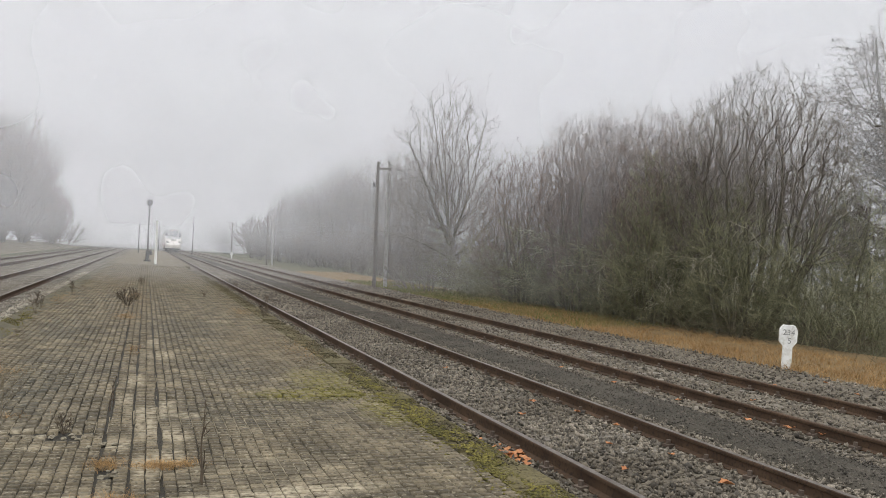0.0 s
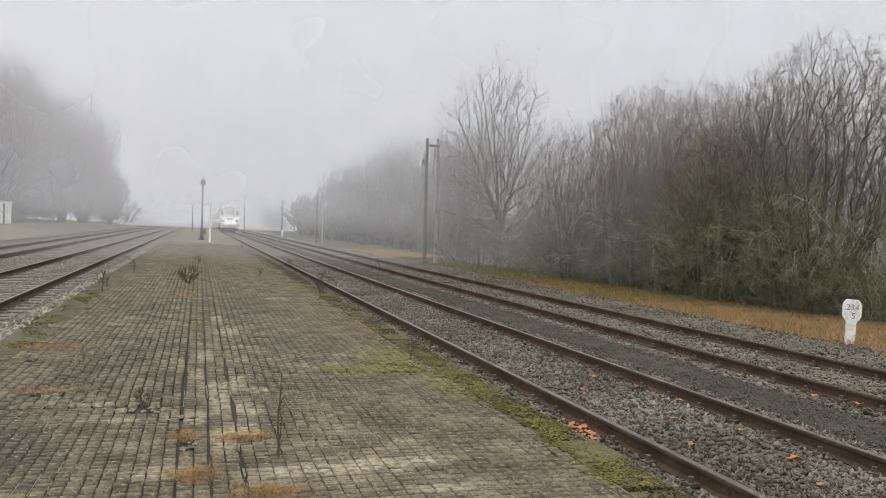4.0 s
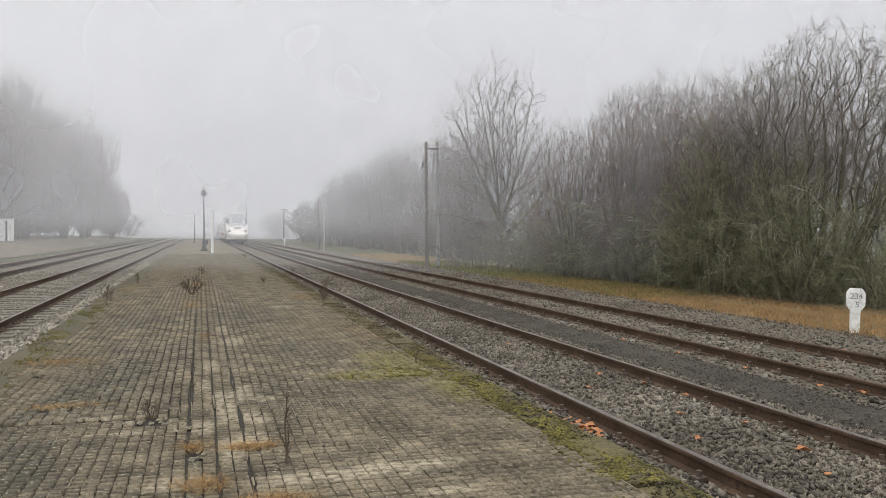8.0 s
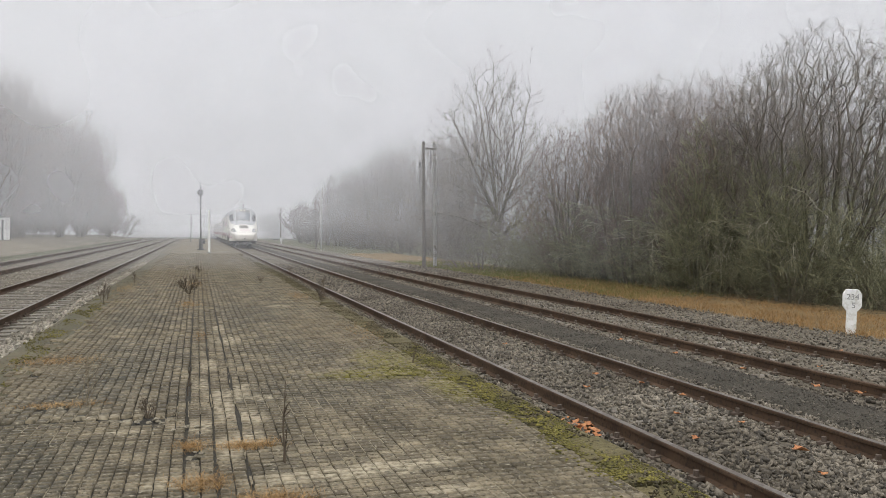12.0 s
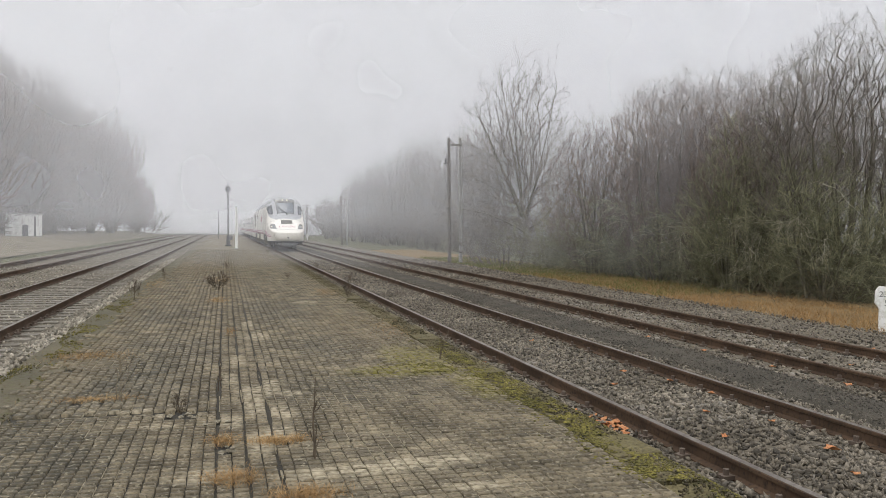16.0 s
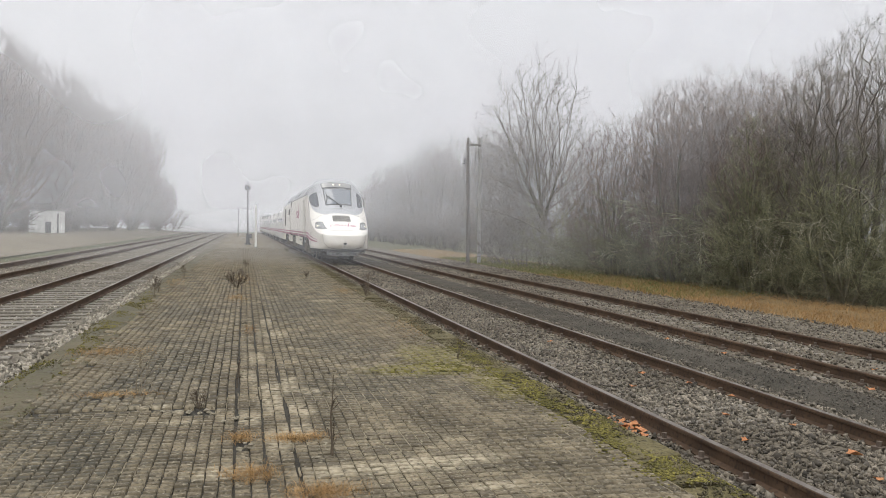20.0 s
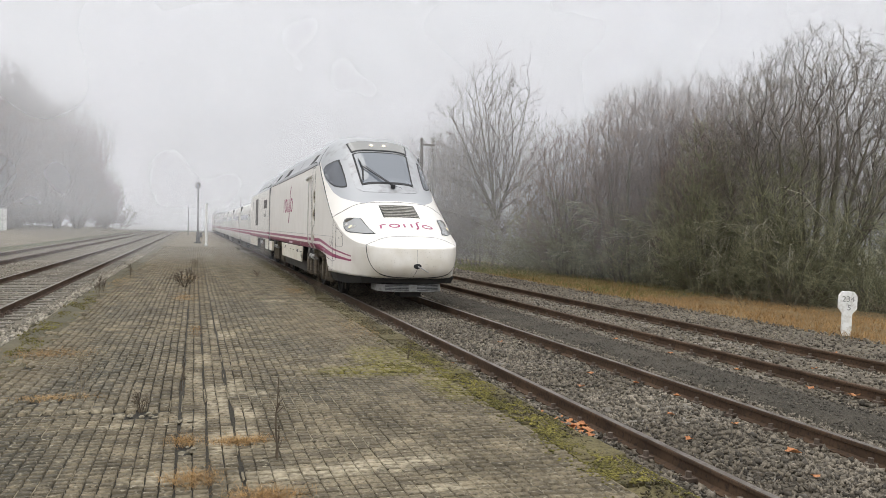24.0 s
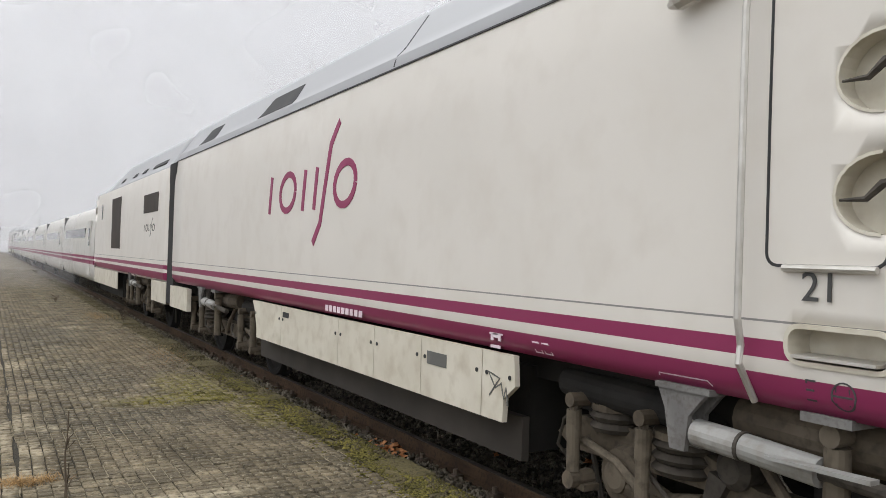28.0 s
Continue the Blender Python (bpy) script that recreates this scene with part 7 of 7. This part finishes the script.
# verge grass, in one mass each
n = 34000
ys = 6 + 26 * rng.random(n) ** 1.3
xs = rng.uniform(11.85, 15.6, n)
dens = np.array([noise.noise((x * 0.9, y * 0.5, 4)) for x, y in zip(xs, ys)])
k = (dens > -0.25 - 0.3 * (xs > 12.5)) & (xs > 12.0 + 0.15 * np.sin(ys * 2.1))
v, f = blades(rng, xs[k], ys[k], np.full(k.sum(), -0.22), 0.16, 0.6, 0.008)
tagged(new("verge_grass", fast_mesh("verge_grass", v, f, M_STRAW)), "rust-orange dry grass along the verge", "grass", kind="stuff")
n = 16000
ys = 21 + 30 * rng.random(n)
xs = rng.uniform(12.2, 16.0, n)
v, f = blades(rng, xs, ys, np.full(n, -0.2), 0.16, 0.6, 0.012)
tagged(new("verge_green_grass", fast_mesh("verge_green_grass", v, f, M_GRASS)), "dull green grass and low weeds under the trees", "grass", kind="stuff")
n = 9000
xs, ys = rng.uniform(21, 44, n), rng.uniform(12, 44, n)
v, f = blades(rng, xs, ys, np.full(n, -0.5), 0.25, 0.5, 0.03)
tagged(new("meadow_grass", fast_mesh("meadow_grass", v, f, M_GRASS)), "rough green meadow grass behind the trees", "grass", kind="stuff")


def leaf(x, y, z, size, turn, tilt, label):
    """A fallen lobed leaf with curled rims."""
    v, f = [(0, 0, 0.01 * size)], []
    n = 15
    for i in range(n):
        a = 2 * math.pi * i / n
        r = size * (1.0 if i % 3 == 0 else 0.62 if i % 3 == 1 else 0.70)
        v.append((r * math.cos(a), r * math.sin(a), size * 0.35 * (0.5 + 0.5 * math.cos(2.3 * a)) + random.uniform(0, 0.15) * size))
    v += [(a, b, c - 0.003) for a, b, c in v]
    f = [(0, 1 + i, 1 + (i + 1) % n) for i in range(n)] + [(n + 1, n + 2 + (i + 1) % n, n + 2 + i) for i in range(n)] + [(1 + i, n + 2 + i, n + 2 + (i + 1) % n, 1 + (i + 1) % n) for i in range(n)]
    o = new("fallen_leaf", mesh_from("fallen_leaf", v, f, M_LEAF))
    o.matrix_basis = pose(x, y, z, tilt, tilt * 0.5, turn)
    tagged(o, label, "leaf", "fallen leaves on the track")


for x, y, size in ((4.94, 5.62, 0.075), (4.98, 9.4, 0.05), (4.70, 7.1, 0.045), (3.42, 6.75, 0.085), (3.50, 6.65, 0.08), (3.36, 6.92, 0.07), (3.32, 6.80, 0.06), (3.56, 6.86, 0.07), (3.45, 6.95, 0.065), (3.40, 6.60, 0.06), (3.52, 7.05, 0.055), (3.30, 7.35, 0.05), (3.38, 7.7, 0.045), (3.34, 8.3, 0.05), (5.3, 7.9, 0.05), (5.6, 7.2, 0.055), (5.55, 9.1, 0.05), (4.45, 8.6, 0.05), (7.25, 8.0, 0.06), (7.45, 7.5, 0.075), (7.6, 7.15, 0.06), (7.1, 10.8, 0.05), (4.86, 12.3, 0.05), (5.1, 6.6, 0.04), (4.3, 6.2, 0.04), (3.2, 10.9, 0.06), (3.15, 8.9, 0.05), (8.4, 9.2, 0.045), (9.9, 10.4, 0.05), (10.7, 9.5, 0.05), (11.2, 10.6, 0.05), (10.9, 8.6, 0.06), (4.62, 5.0, 0.04), (3.05, 12.5, 0.05), (3.47, 6.5, 0.05), (3.55, 6.75, 0.045), (3.38, 7.1, 0.06), (3.6, 6.95, 0.05), (3.44, 6.82, 0.09), (3.5, 7.2, 0.04), (3.42, 7.45, 0.04), (3.36, 9.6, 0.05), (3.4, 10.4, 0.05), (3.37, 11.6, 0.05), (5.25, 8.7, 0.045), (7.2, 9.3, 0.05), (7.05, 12.4, 0.05)):
    leaf(x, y, BED + 0.045, size, random.uniform(0, 360), random.uniform(-12, 12), "orange fallen leaf lying on the ballast")
# crumbled stones round the broken spot
for x, y, r in ((0.03, 6.40, 0.05), (-0.02, 6.46, 0.03), (-0.52, 7.62, 0.05), (-0.60, 7.66, 0.04), (-0.30, 7.50, 0.05), (-0.10, 7.30, 0.06), (0.0, 7.28, 0.05), (-0.42, 7.55, 0.04), (1.72, 18.3, 0.10), (1.86, 18.0, 0.09), (1.3, 5.55, 0.045), (0.02, 6.33, 0.07), (-0.06, 6.28, 0.05), (-0.66, 7.60, 0.05), (-0.75, 7.66, 0.045), (-0.36, 7.66, 0.05), (-0.34, 7.57, 0.04), (-1.25, 8.34, 0.06), (-1.1, 6.9, 0.03), (-1.3, 6.75, 0.025), (-0.2, 7.22, 0.05), (1.2, 9.4, 0.03), (1.35, 10.6, 0.04), (0.5, 5.95, 0.03)):
    bm = bmesh.new()
    bmesh.ops.create_icosphere(bm, subdivisions=2, radius=r * 0.6)
    for q in bm.verts:
        q.co *= 1 + 0.9 * noise.noise(q.co * 34 + Vector((x * 9, y * 9, 0)))
        q.co.z *= 0.45
    me = bpy.data.meshes.new("broken_stone")
    bm.to_mesh(me)
    bm.free()
    me.materials.append(M_RUBBLE)
    o = new("broken_stone", me)
    o.matrix_basis = pose(x, y, 0.0, 0, 0, x * 700)
    tagged(o, "pale crumbled lump of broken paving", "stone", "broken bits on the platform")


# ---- pieces: pavers, kerb stones, ballast ----
def paver_gone(x, y):
    """Where pavers are broken away or overgrown."""
    return (abs(x + 0.43) < 0.12 and abs(y - 7.60) < 0.10) or (abs(x + 0.03) < 0.07 and abs(y - 6.42) < 0.14) or (abs(x + 1.3) < 0.2 and abs(y - 8.32) < 0.06)


# fields of paving: x from, to, y from, to, width and length of a block, half-block bond, height
FIELDS = ((-2.36, -0.100, -4.6, 7.72, 0.0935, 0.088, False, -0.001), (-2.36, -0.098, 7.735, 61.8, 0.098, 0.196, True, 0.004), (-0.090, 0.126, -4.6, 61.8, 0.108, 0.092, False, -0.003), (0.133, 0.352, -4.6, 61.8, 0.108, 0.092, False, 0.0), (0.360, 2.84, -4.6, 9.3, 0.100, 0.096, False, 0.001), (0.360, 2.84, 9.31, 61.8, 0.098, 0.196, True, 0.001))
pr = np.random.default_rng(3)
near, rest_v, rest_f = [], [], []
TOPS = np.array([[-1, -1], [1, -1], [1, 1], [-1, 1]], float)
for x0, x1, y0, y1, w, d, bond, level in FIELDS:
    nx, ny = int(round((x1 - x0) / w)), int(round((y1 - y0) / d))
    w, d = (x1 - x0) / nx, (y1 - y0) / ny
    wide = w > d
    for i in range(nx + (1 if wide and bond else 0)):
        for j in range(ny):
            x, y = x0 + (i + 0.5) * w, y0 + (j + 0.5) * d
            if bond:
                x -= w / 2 if wide and j % 2 else 0
                y += d / 2 if not wide and i % 2 else 0
            x += 0.014 * noise.noise((x * 0.9, y * 0.7, 31)) + pr.normal(0, 0.0015)
            y += 0.020 * noise.noise((x * 0.6, y * 0.5, 17))
            if paver_gone(x, y) or (x < -1.75 and pr.random() < smooth(-1.75, -2.2, x)) or x > 2.86:
                continue
            z = level + pr.normal(0, 0.0022) + 0.005 * noise.noise((x * 0.9, y * 0.6, 11))
            gx, gy = (pr.uniform(0.002, 0.0055), pr.uniform(0.011, 0.019)) if d < 0.1 else (pr.uniform(0.004, 0.009), pr.uniform(0.010, 0.018))
            hx, hy = w / 2 - gx / 2, d / 2 - gy / 2
            if y < 18:
                for b in (-0.095, 0.130, 0.356):
                    wide_gap = 0.022 * max(0.0, noise.noise((b * 9, y * 1.1, 3)) + 0.22) + 0.012 * (b < 0 and 7.9 < y < 9.7)
                    if abs(x + hx - b) < 0.012:
                        x, hx = x - wide_gap / 2, hx - wide_gap / 2
                    elif abs(x - hx - b) < 0.012:
                        x, hx = x + wide_gap / 2, hx - wide_gap / 2
            if x - hx < x0:
                x, hx = (x0 + x + hx) / 2, (x + hx - x0) / 2
            if 4.7 < y < 6.7 and 0.50 < x < 2.0 and len(near) < 300:
                near.append((x, y, z))
                continue
            tx, ty = pr.normal(0, 0.010), pr.normal(0, 0.010)
            o = len(rest_v)
            for k, zz in ((0.0, -0.035), (0.006, 0.0)):
                for a, b in TOPS:
                    rest_v.append((x + a * (hx - k) + pr.normal(0, 0.0018), y + b * (hy - k) + pr.normal(0, 0.0018), z + zz + (tx * a * hx + ty * b * hy) * 3))
            rest_f += [(o + q, o + (q + 1) % 4, o + 4 + (q + 1) % 4, o + 4 + q) for q in range(4)]
            rest_f.append((o + 4, o + 5, o + 6, o + 7))
rest = part("pavers", fast_mesh("pavers", rest_v, rest_f, M_PAVERS), M_PAVERS, platform)
tagged(rest, "small worn grey-brown paving blocks in rows", kind="stuff")
pm = bpy.data.meshes.new("paver")
v, f = [], []
for k, zz in ((0.0, -0.035), (0.0, -0.006), (0.006, 0.0)):
    v += [(a * (0.0480 - k), b * (0.0410 - k), zz) for a, b in TOPS]
f = [(r + i, r + (i + 1) % 4, r + 4 + (i + 1) % 4, r + 4 + i) for r in (0, 4) for i in range(4)] + [(8, 9, 10, 11)]
pm.from_pydata(v, [], f)
pm.materials.append(M_PAVER)
for x, y, z in near:
    o = new("paver", pm)
    o.parent = platform
    o.matrix_local = pose(x, y, z, pr.normal(0, 0.7), pr.normal(0, 0.5), pr.normal(0, 0.6))

# pale sand left in stretches of the joints
sv, sf = [], []
for x0, x1, y0, y1, w, d, bond, level in FIELDS:
    nx = int(round((x1 - x0) / w))
    step = (x1 - x0) / nx
    for i in range(nx + 1):
        for j in range(int((min(y1, 11.5) - max(y0, 4.2)) / 0.09)):
            x, y = x0 + i * step, max(y0, 4.2) + j * 0.09
            k = noise.noise((x * 1.3, y * 0.8, 41)) + 0.5 * noise.noise((x * 14, y * 2.6, 7))
            if k < (0.34 if bond else 0.24):
                continue
            x += 0.014 * noise.noise((x * 0.9, y * 0.7, 31))
            z, o = level - 0.0015 + pr.uniform(-0.002, 0.0005), len(sv)
            hw = pr.uniform(0.002, 0.005)
            for b in (y - 0.004, y + 0.094):
                sv += [(x - hw, b, z - 0.012), (x - hw * 0.8, b, z), (x + hw * 0.8, b, z), (x + hw, b, z - 0.012)]
            sf += [(o, o + 4, o + 5, o + 1), (o + 1, o + 5, o + 6, o + 2), (o + 2, o + 6, o + 7, o + 3)]
fill = part("joint_sand", fast_mesh("joint_sand", sv, [f[::-1] for f in sf], M_SANDFILL), M_SANDFILL, platform)
tagged(fill, "pale sand filling stretches of the joints", kind="stuff")

# mossy kerb stones along the near track
kerb = thing("kerb", "worn kerb stones overgrown with yellow-green moss", "kerb", pose(0, 0, 0), kind="structure")
km = []
for j in range(3):
    bm = box(0, 0, -0.11, 0.40, 0.585, 0.22, 0.018)
    for q in bm.verts:
        q.co += Vector((0.012 * noise.noise(q.co * 6 + Vector((j, 0, 0))), 0.004 * noise.noise(q.co * 9), 0.010 * noise.noise(q.co * 5 + Vector((0, j, 0)))))
    me = bpy.data.meshes.new("kerb_stone")
    bm.to_mesh(me)
    bm.free()
    me.materials.append(M_MOSS)
    km.append(me)
for i in range(86):
    o = new("kerb_stone", km[i % 3])
    o.parent = kerb
    o.matrix_local = pose(3.06 + pr.normal(0, 0.012), -5.0 + i * 0.6, -0.010 + pr.normal(0, 0.008), pr.normal(0, 0.8), pr.normal(0, 1.0), pr.normal(0, 0.8))
# tufts of moss on the kerb and at its foot
n = 15000
my = 3.2 + 9.3 * pr.random(n) ** 1.25
mx = 3.03 + pr.normal(0, 0.14, n)
tongue = pr.random(n) < 0.10
mx[tongue], my[tongue] = pr.normal(2.42, 0.28, tongue.sum()), pr.normal(9.55, 0.20, tongue.sum())
keep = np.array([noise.noise((a * 3.2, b * 1.6, 21)) + 0.6 * noise.noise((a * 11, b * 7, 5)) for a, b in zip(mx, my)]) > -0.08 + 0.12 * np.clip(my - 8.8, 0, 30)
mx, my = mx[keep], my[keep]
OCT = np.array([[1, 0, 0], [0, 1, 0], [-1, 0, 0], [0, -1, 0], [0, 0, 1], [0, 0, -1]], float)
OCTF = np.array([[0, 1, 4], [1, 2, 4], [2, 3, 4], [3, 0, 4], [1, 0, 5], [2, 1, 5], [3, 2, 5], [0, 3, 5]])
sz = pr.uniform(0.007, 0.020, len(mx))[:, None, None] * np.array([[[1, 1, 0.45]]])
mv = OCT[None] * sz * pr.uniform(0.7, 1.3, (len(mx), 6, 1)) + np.stack([mx, my, -0.09 * np.clip((mx - 3.22) / 0.15, 0, 1)], 1)[:, None]
mf = (np.arange(len(mx)) * 6)[:, None, None] + OCTF[None]
tagged(new("moss", fast_mesh("moss", mv.reshape(-1, 3), mf.reshape(-1, 3), M_MOSSTUFT, True)), "cushions of yellow-green moss on the kerb", "moss", kind="stuff")

# crushed stone: irregular blocks, thick near the platform and thinner further off
def stones(name, xs, ys, zs, size, mat, label):
    n = len(xs)
    s = size * pr.uniform(0.55, 1.35, (n, 1, 1)) * pr.uniform(0.45, 1.3, (n, 1, 3)) * np.array([[[1, 1, 0.75]]])
    p = OCT[None] * s * 1.35 * pr.uniform(0.7, 1.15, (n, 6, 1)) + s * pr.normal(0, 0.28, (n, 6, 3))
    q = pr.normal(0, 1, (n, 4))
    q /= np.linalg.norm(q, axis=1, keepdims=True)
    w, a, b, c = q.T
    m = np.stack([np.stack([1 - 2 * (b * b + c * c), 2 * (a * b - c * w), 2 * (a * c + b * w)], 1), np.stack([2 * (a * b + c * w), 1 - 2 * (a * a + c * c), 2 * (b * c - a * w)], 1), np.stack([2 * (a * c - b * w), 2 * (b * c + a * w), 1 - 2 * (a * a + b * b)], 1)], 1)
    p = np.einsum("nij,nkj->nki", m, p) + np.stack([xs, ys, zs], 1)[:, None]
    f = (np.arange(n) * 6)[:, None, None] + OCTF[None]
    o = new(name, fast_mesh(name, p.reshape(-1, 3), f.reshape(-1, 3), mat))
    tagged(o, label, "ballast", kind="stuff")


def scatter(n, x0, x1, y0, y1, power):
    ys = y0 + (y1 - y0) * pr.random(n) ** power
    xs = pr.uniform(x0, x1, n)
    ok = np.ones(n, bool)
    for c in CENTRES.values():
        for s in (-1, 1):
            ok &= np.abs(xs - (c + s * (GAUGE / 2 + 0.035))) > 0.085
    return xs[ok], ys[ok]


xs, ys = scatter(36000, 3.28, 6.05, 3.2, 24, 1.6)
stones("ballast_stones", xs, ys, BED + pr.uniform(-0.014, 0.024, len(xs)), 0.0225, M_STONE, "grey angular crushed stones between the rails by the platform")
xs, ys = scatter(23000, 6.95, 12.1, 5.0, 30, 1.4)
stones("ballast_stones", xs, ys, BED + pr.uniform(-0.014, 0.024, len(xs)), 0.0225, M_STONE, "grey angular crushed stones of the second track")
xs, ys = scatter(3500, 5.9, 7.15, 5.0, 26, 1.4)
k = np.abs(xs - 6.53) > 0.34
stones("ballast_stones", xs[k], ys[k], BED + 0.02 + pr.uniform(0, 0.02, k.sum()), 0.018, M_STONE, "stray crushed stones on the cinder walkway")
xs, ys = scatter(7000, 6.08, 6.98, 4.5, 24, 1.5)
stones("cinder_grit", xs, ys, BED + 0.035 + 0.035 * np.sin(np.clip((xs - 5.95) / 1.17, 0, 1) * math.pi) + pr.uniform(-0.01, 0.006, len(xs)), 0.011, M_CINDERBITS, "dark cinder grit on the walkway")
xs, ys = scatter(15000, -10.4, -2.75, 8.0, 40, 1.3)
stones("ballast_stones", xs, ys, BED - 0.030 + pr.uniform(-0.012, 0.03, len(xs)), 0.025, M_PALESTONE, "pale crushed stones of the tracks across the platform")
n = 4200
ys = 8 + 40 * pr.random(n) ** 1.3
xs = -2.74 + pr.normal(0, 0.085, n)
stones("ballast_stones", xs, ys, -0.12 + pr.uniform(-0.03, 0.02, n), 0.034, M_PALESTONE, "row of larger pale stones along the platform's foot")
for x0, x1, n in ((3.28, 6.05, 6000), (6.95, 12.1, 7000)):
    xs, ys = scatter(n, x0, x1, -4.0, 4.5, 1.0)
    stones("ballast_stones", xs, ys, BED + pr.uniform(-0.012, 0.026, len(xs)), 0.026, M_STONE, "grey angular crushed stones beside the platform's near end")
for x0, x1, y0, y1, n in ((3.28, 6.05, 20, 46, 9000), (6.95, 12.1, 27, 48, 7000)):
    xs, ys = scatter(n, x0, x1, y0, y1, 1.2)
    stones("ballast_stones", xs, ys, BED + pr.uniform(-0.012, 0.022, len(xs)), 0.032, M_STONE, "grey angular crushed stones further along the tracks")
# soil, grit and litter over the kerb and at its foot
n = 9000
ys = 3.5 + 40 * pr.random(n) ** 1.6
xs = pr.normal(3.16, 0.13, n)
stones("kerb_litter", xs, ys, 0.0 + pr.uniform(-0.008, 0.004, n) - 0.115 * np.clip((xs - 3.20) / 0.12, 0, 1), 0.011, M_DIRTBITS, "brown soil crumbs and grit along the kerb")
n = 5000
ys = 9.5 + 42 * pr.random(n) ** 1.2
xs = pr.normal(2.86, 0.24, n)
keep = np.array([noise.noise((a * 2.2, b * 0.9, 14)) for a, b in zip(xs, ys)]) > -0.05
stones("kerb_litter", xs[keep], ys[keep], np.full(keep.sum(), 0.002), 0.012, M_DIRTBITS, "brown soil crumbs spread over the platform's edge")
n = 2200
ys = 4 + 26 * pr.random(n) ** 1.4
xs = pr.normal(3.33, 0.08, n)
stones("ballast_stones", xs, ys, -0.105 + pr.uniform(-0.03, 0.03, n), 0.024, M_STONE, "crushed stones heaped against the kerb")
# crumbs of soil and moss on the dirt margin
n = 6000
ys = 7 + 34 * pr.random(n) ** 1.4
xs = pr.uniform(-2.62, -1.7, n)
stones("dirt_crumbs", xs, ys, -0.012 + pr.uniform(-0.006, 0.008, n) - 0.16 * np.clip((-2.42 - xs) / 0.3, 0, 1), 0.010, M_DIRTBITS, "brown crumbs of soil on the platform's margin")
n = 2500
ys, xs = 9.5 + 12 * pr.random(n) ** 1.3, pr.normal(-2.25, 0.16, n)
keep = np.array([noise.noise((a * 3, b * 1.2, 8)) for a, b in zip(xs, ys)]) > 0.05
stones("moss", xs[keep], ys[keep], np.full(keep.sum(), 0.0) - 0.1 * np.clip((-2.42 - xs[keep]) / 0.3, 0, 1), 0.011, M_MOSSTUFT, "patches of green moss on the dirt margin")


# ---- what moves: the train rolls in, its wheels turn ----
NOSE_T = [0.0, 3.0, 8.0, 12.0, 17.0, 20.0, 22.5, 25.0, 26.5, 27.0, 28.0]
NOSE_Y = [149.5, 133.0, 106.8, 84.2, 55.7, 37.8, 24.4, 11.47, 3.89, 1.36, -3.63]


def nose_y(t):
    """Where the nose of the train is, on a smooth curve through the times above."""
    i = max(0, min(len(NOSE_T) - 2, int(np.searchsorted(NOSE_T, t, side="right")) - 1))
    h = NOSE_T[i + 1] - NOSE_T[i]

    def slope(j):
        a, b = max(j - 1, 0), min(j + 1, len(NOSE_T) - 1)
        return (NOSE_Y[b] - NOSE_Y[a]) / (NOSE_T[b] - NOSE_T[a])

    u = (t - NOSE_T[i]) / h
    return ((2 * u ** 3 - 3 * u ** 2 + 1) * NOSE_Y[i] + (u ** 3 - 2 * u ** 2 + u) * h * slope(i) + (3 * u ** 2 - 2 * u ** 3) * NOSE_Y[i + 1] + (u ** 3 - u ** 2) * h * slope(i + 1))


def motions():
    steps = [k * 0.5 for k in range(57)]
    for car, back, turn in CARS:
        walk(car, [(t, pose(TRACK, nose_y(t) + back, 0, 0, 0, turn)) for t in steps])
    fine = [k * 3 / 30 for k in range(281)]
    for wheel, y, r in WHEELS:
        s = -1 if wheel.parent in (rear_end, rear) else 1
        walk(wheel, [(t, pose(0, y, r + 0.0, s * math.degrees((NOSE_Y[0] - nose_y(t)) / r), 0, 0)) for t in fine if t <= 28.0])


motions()
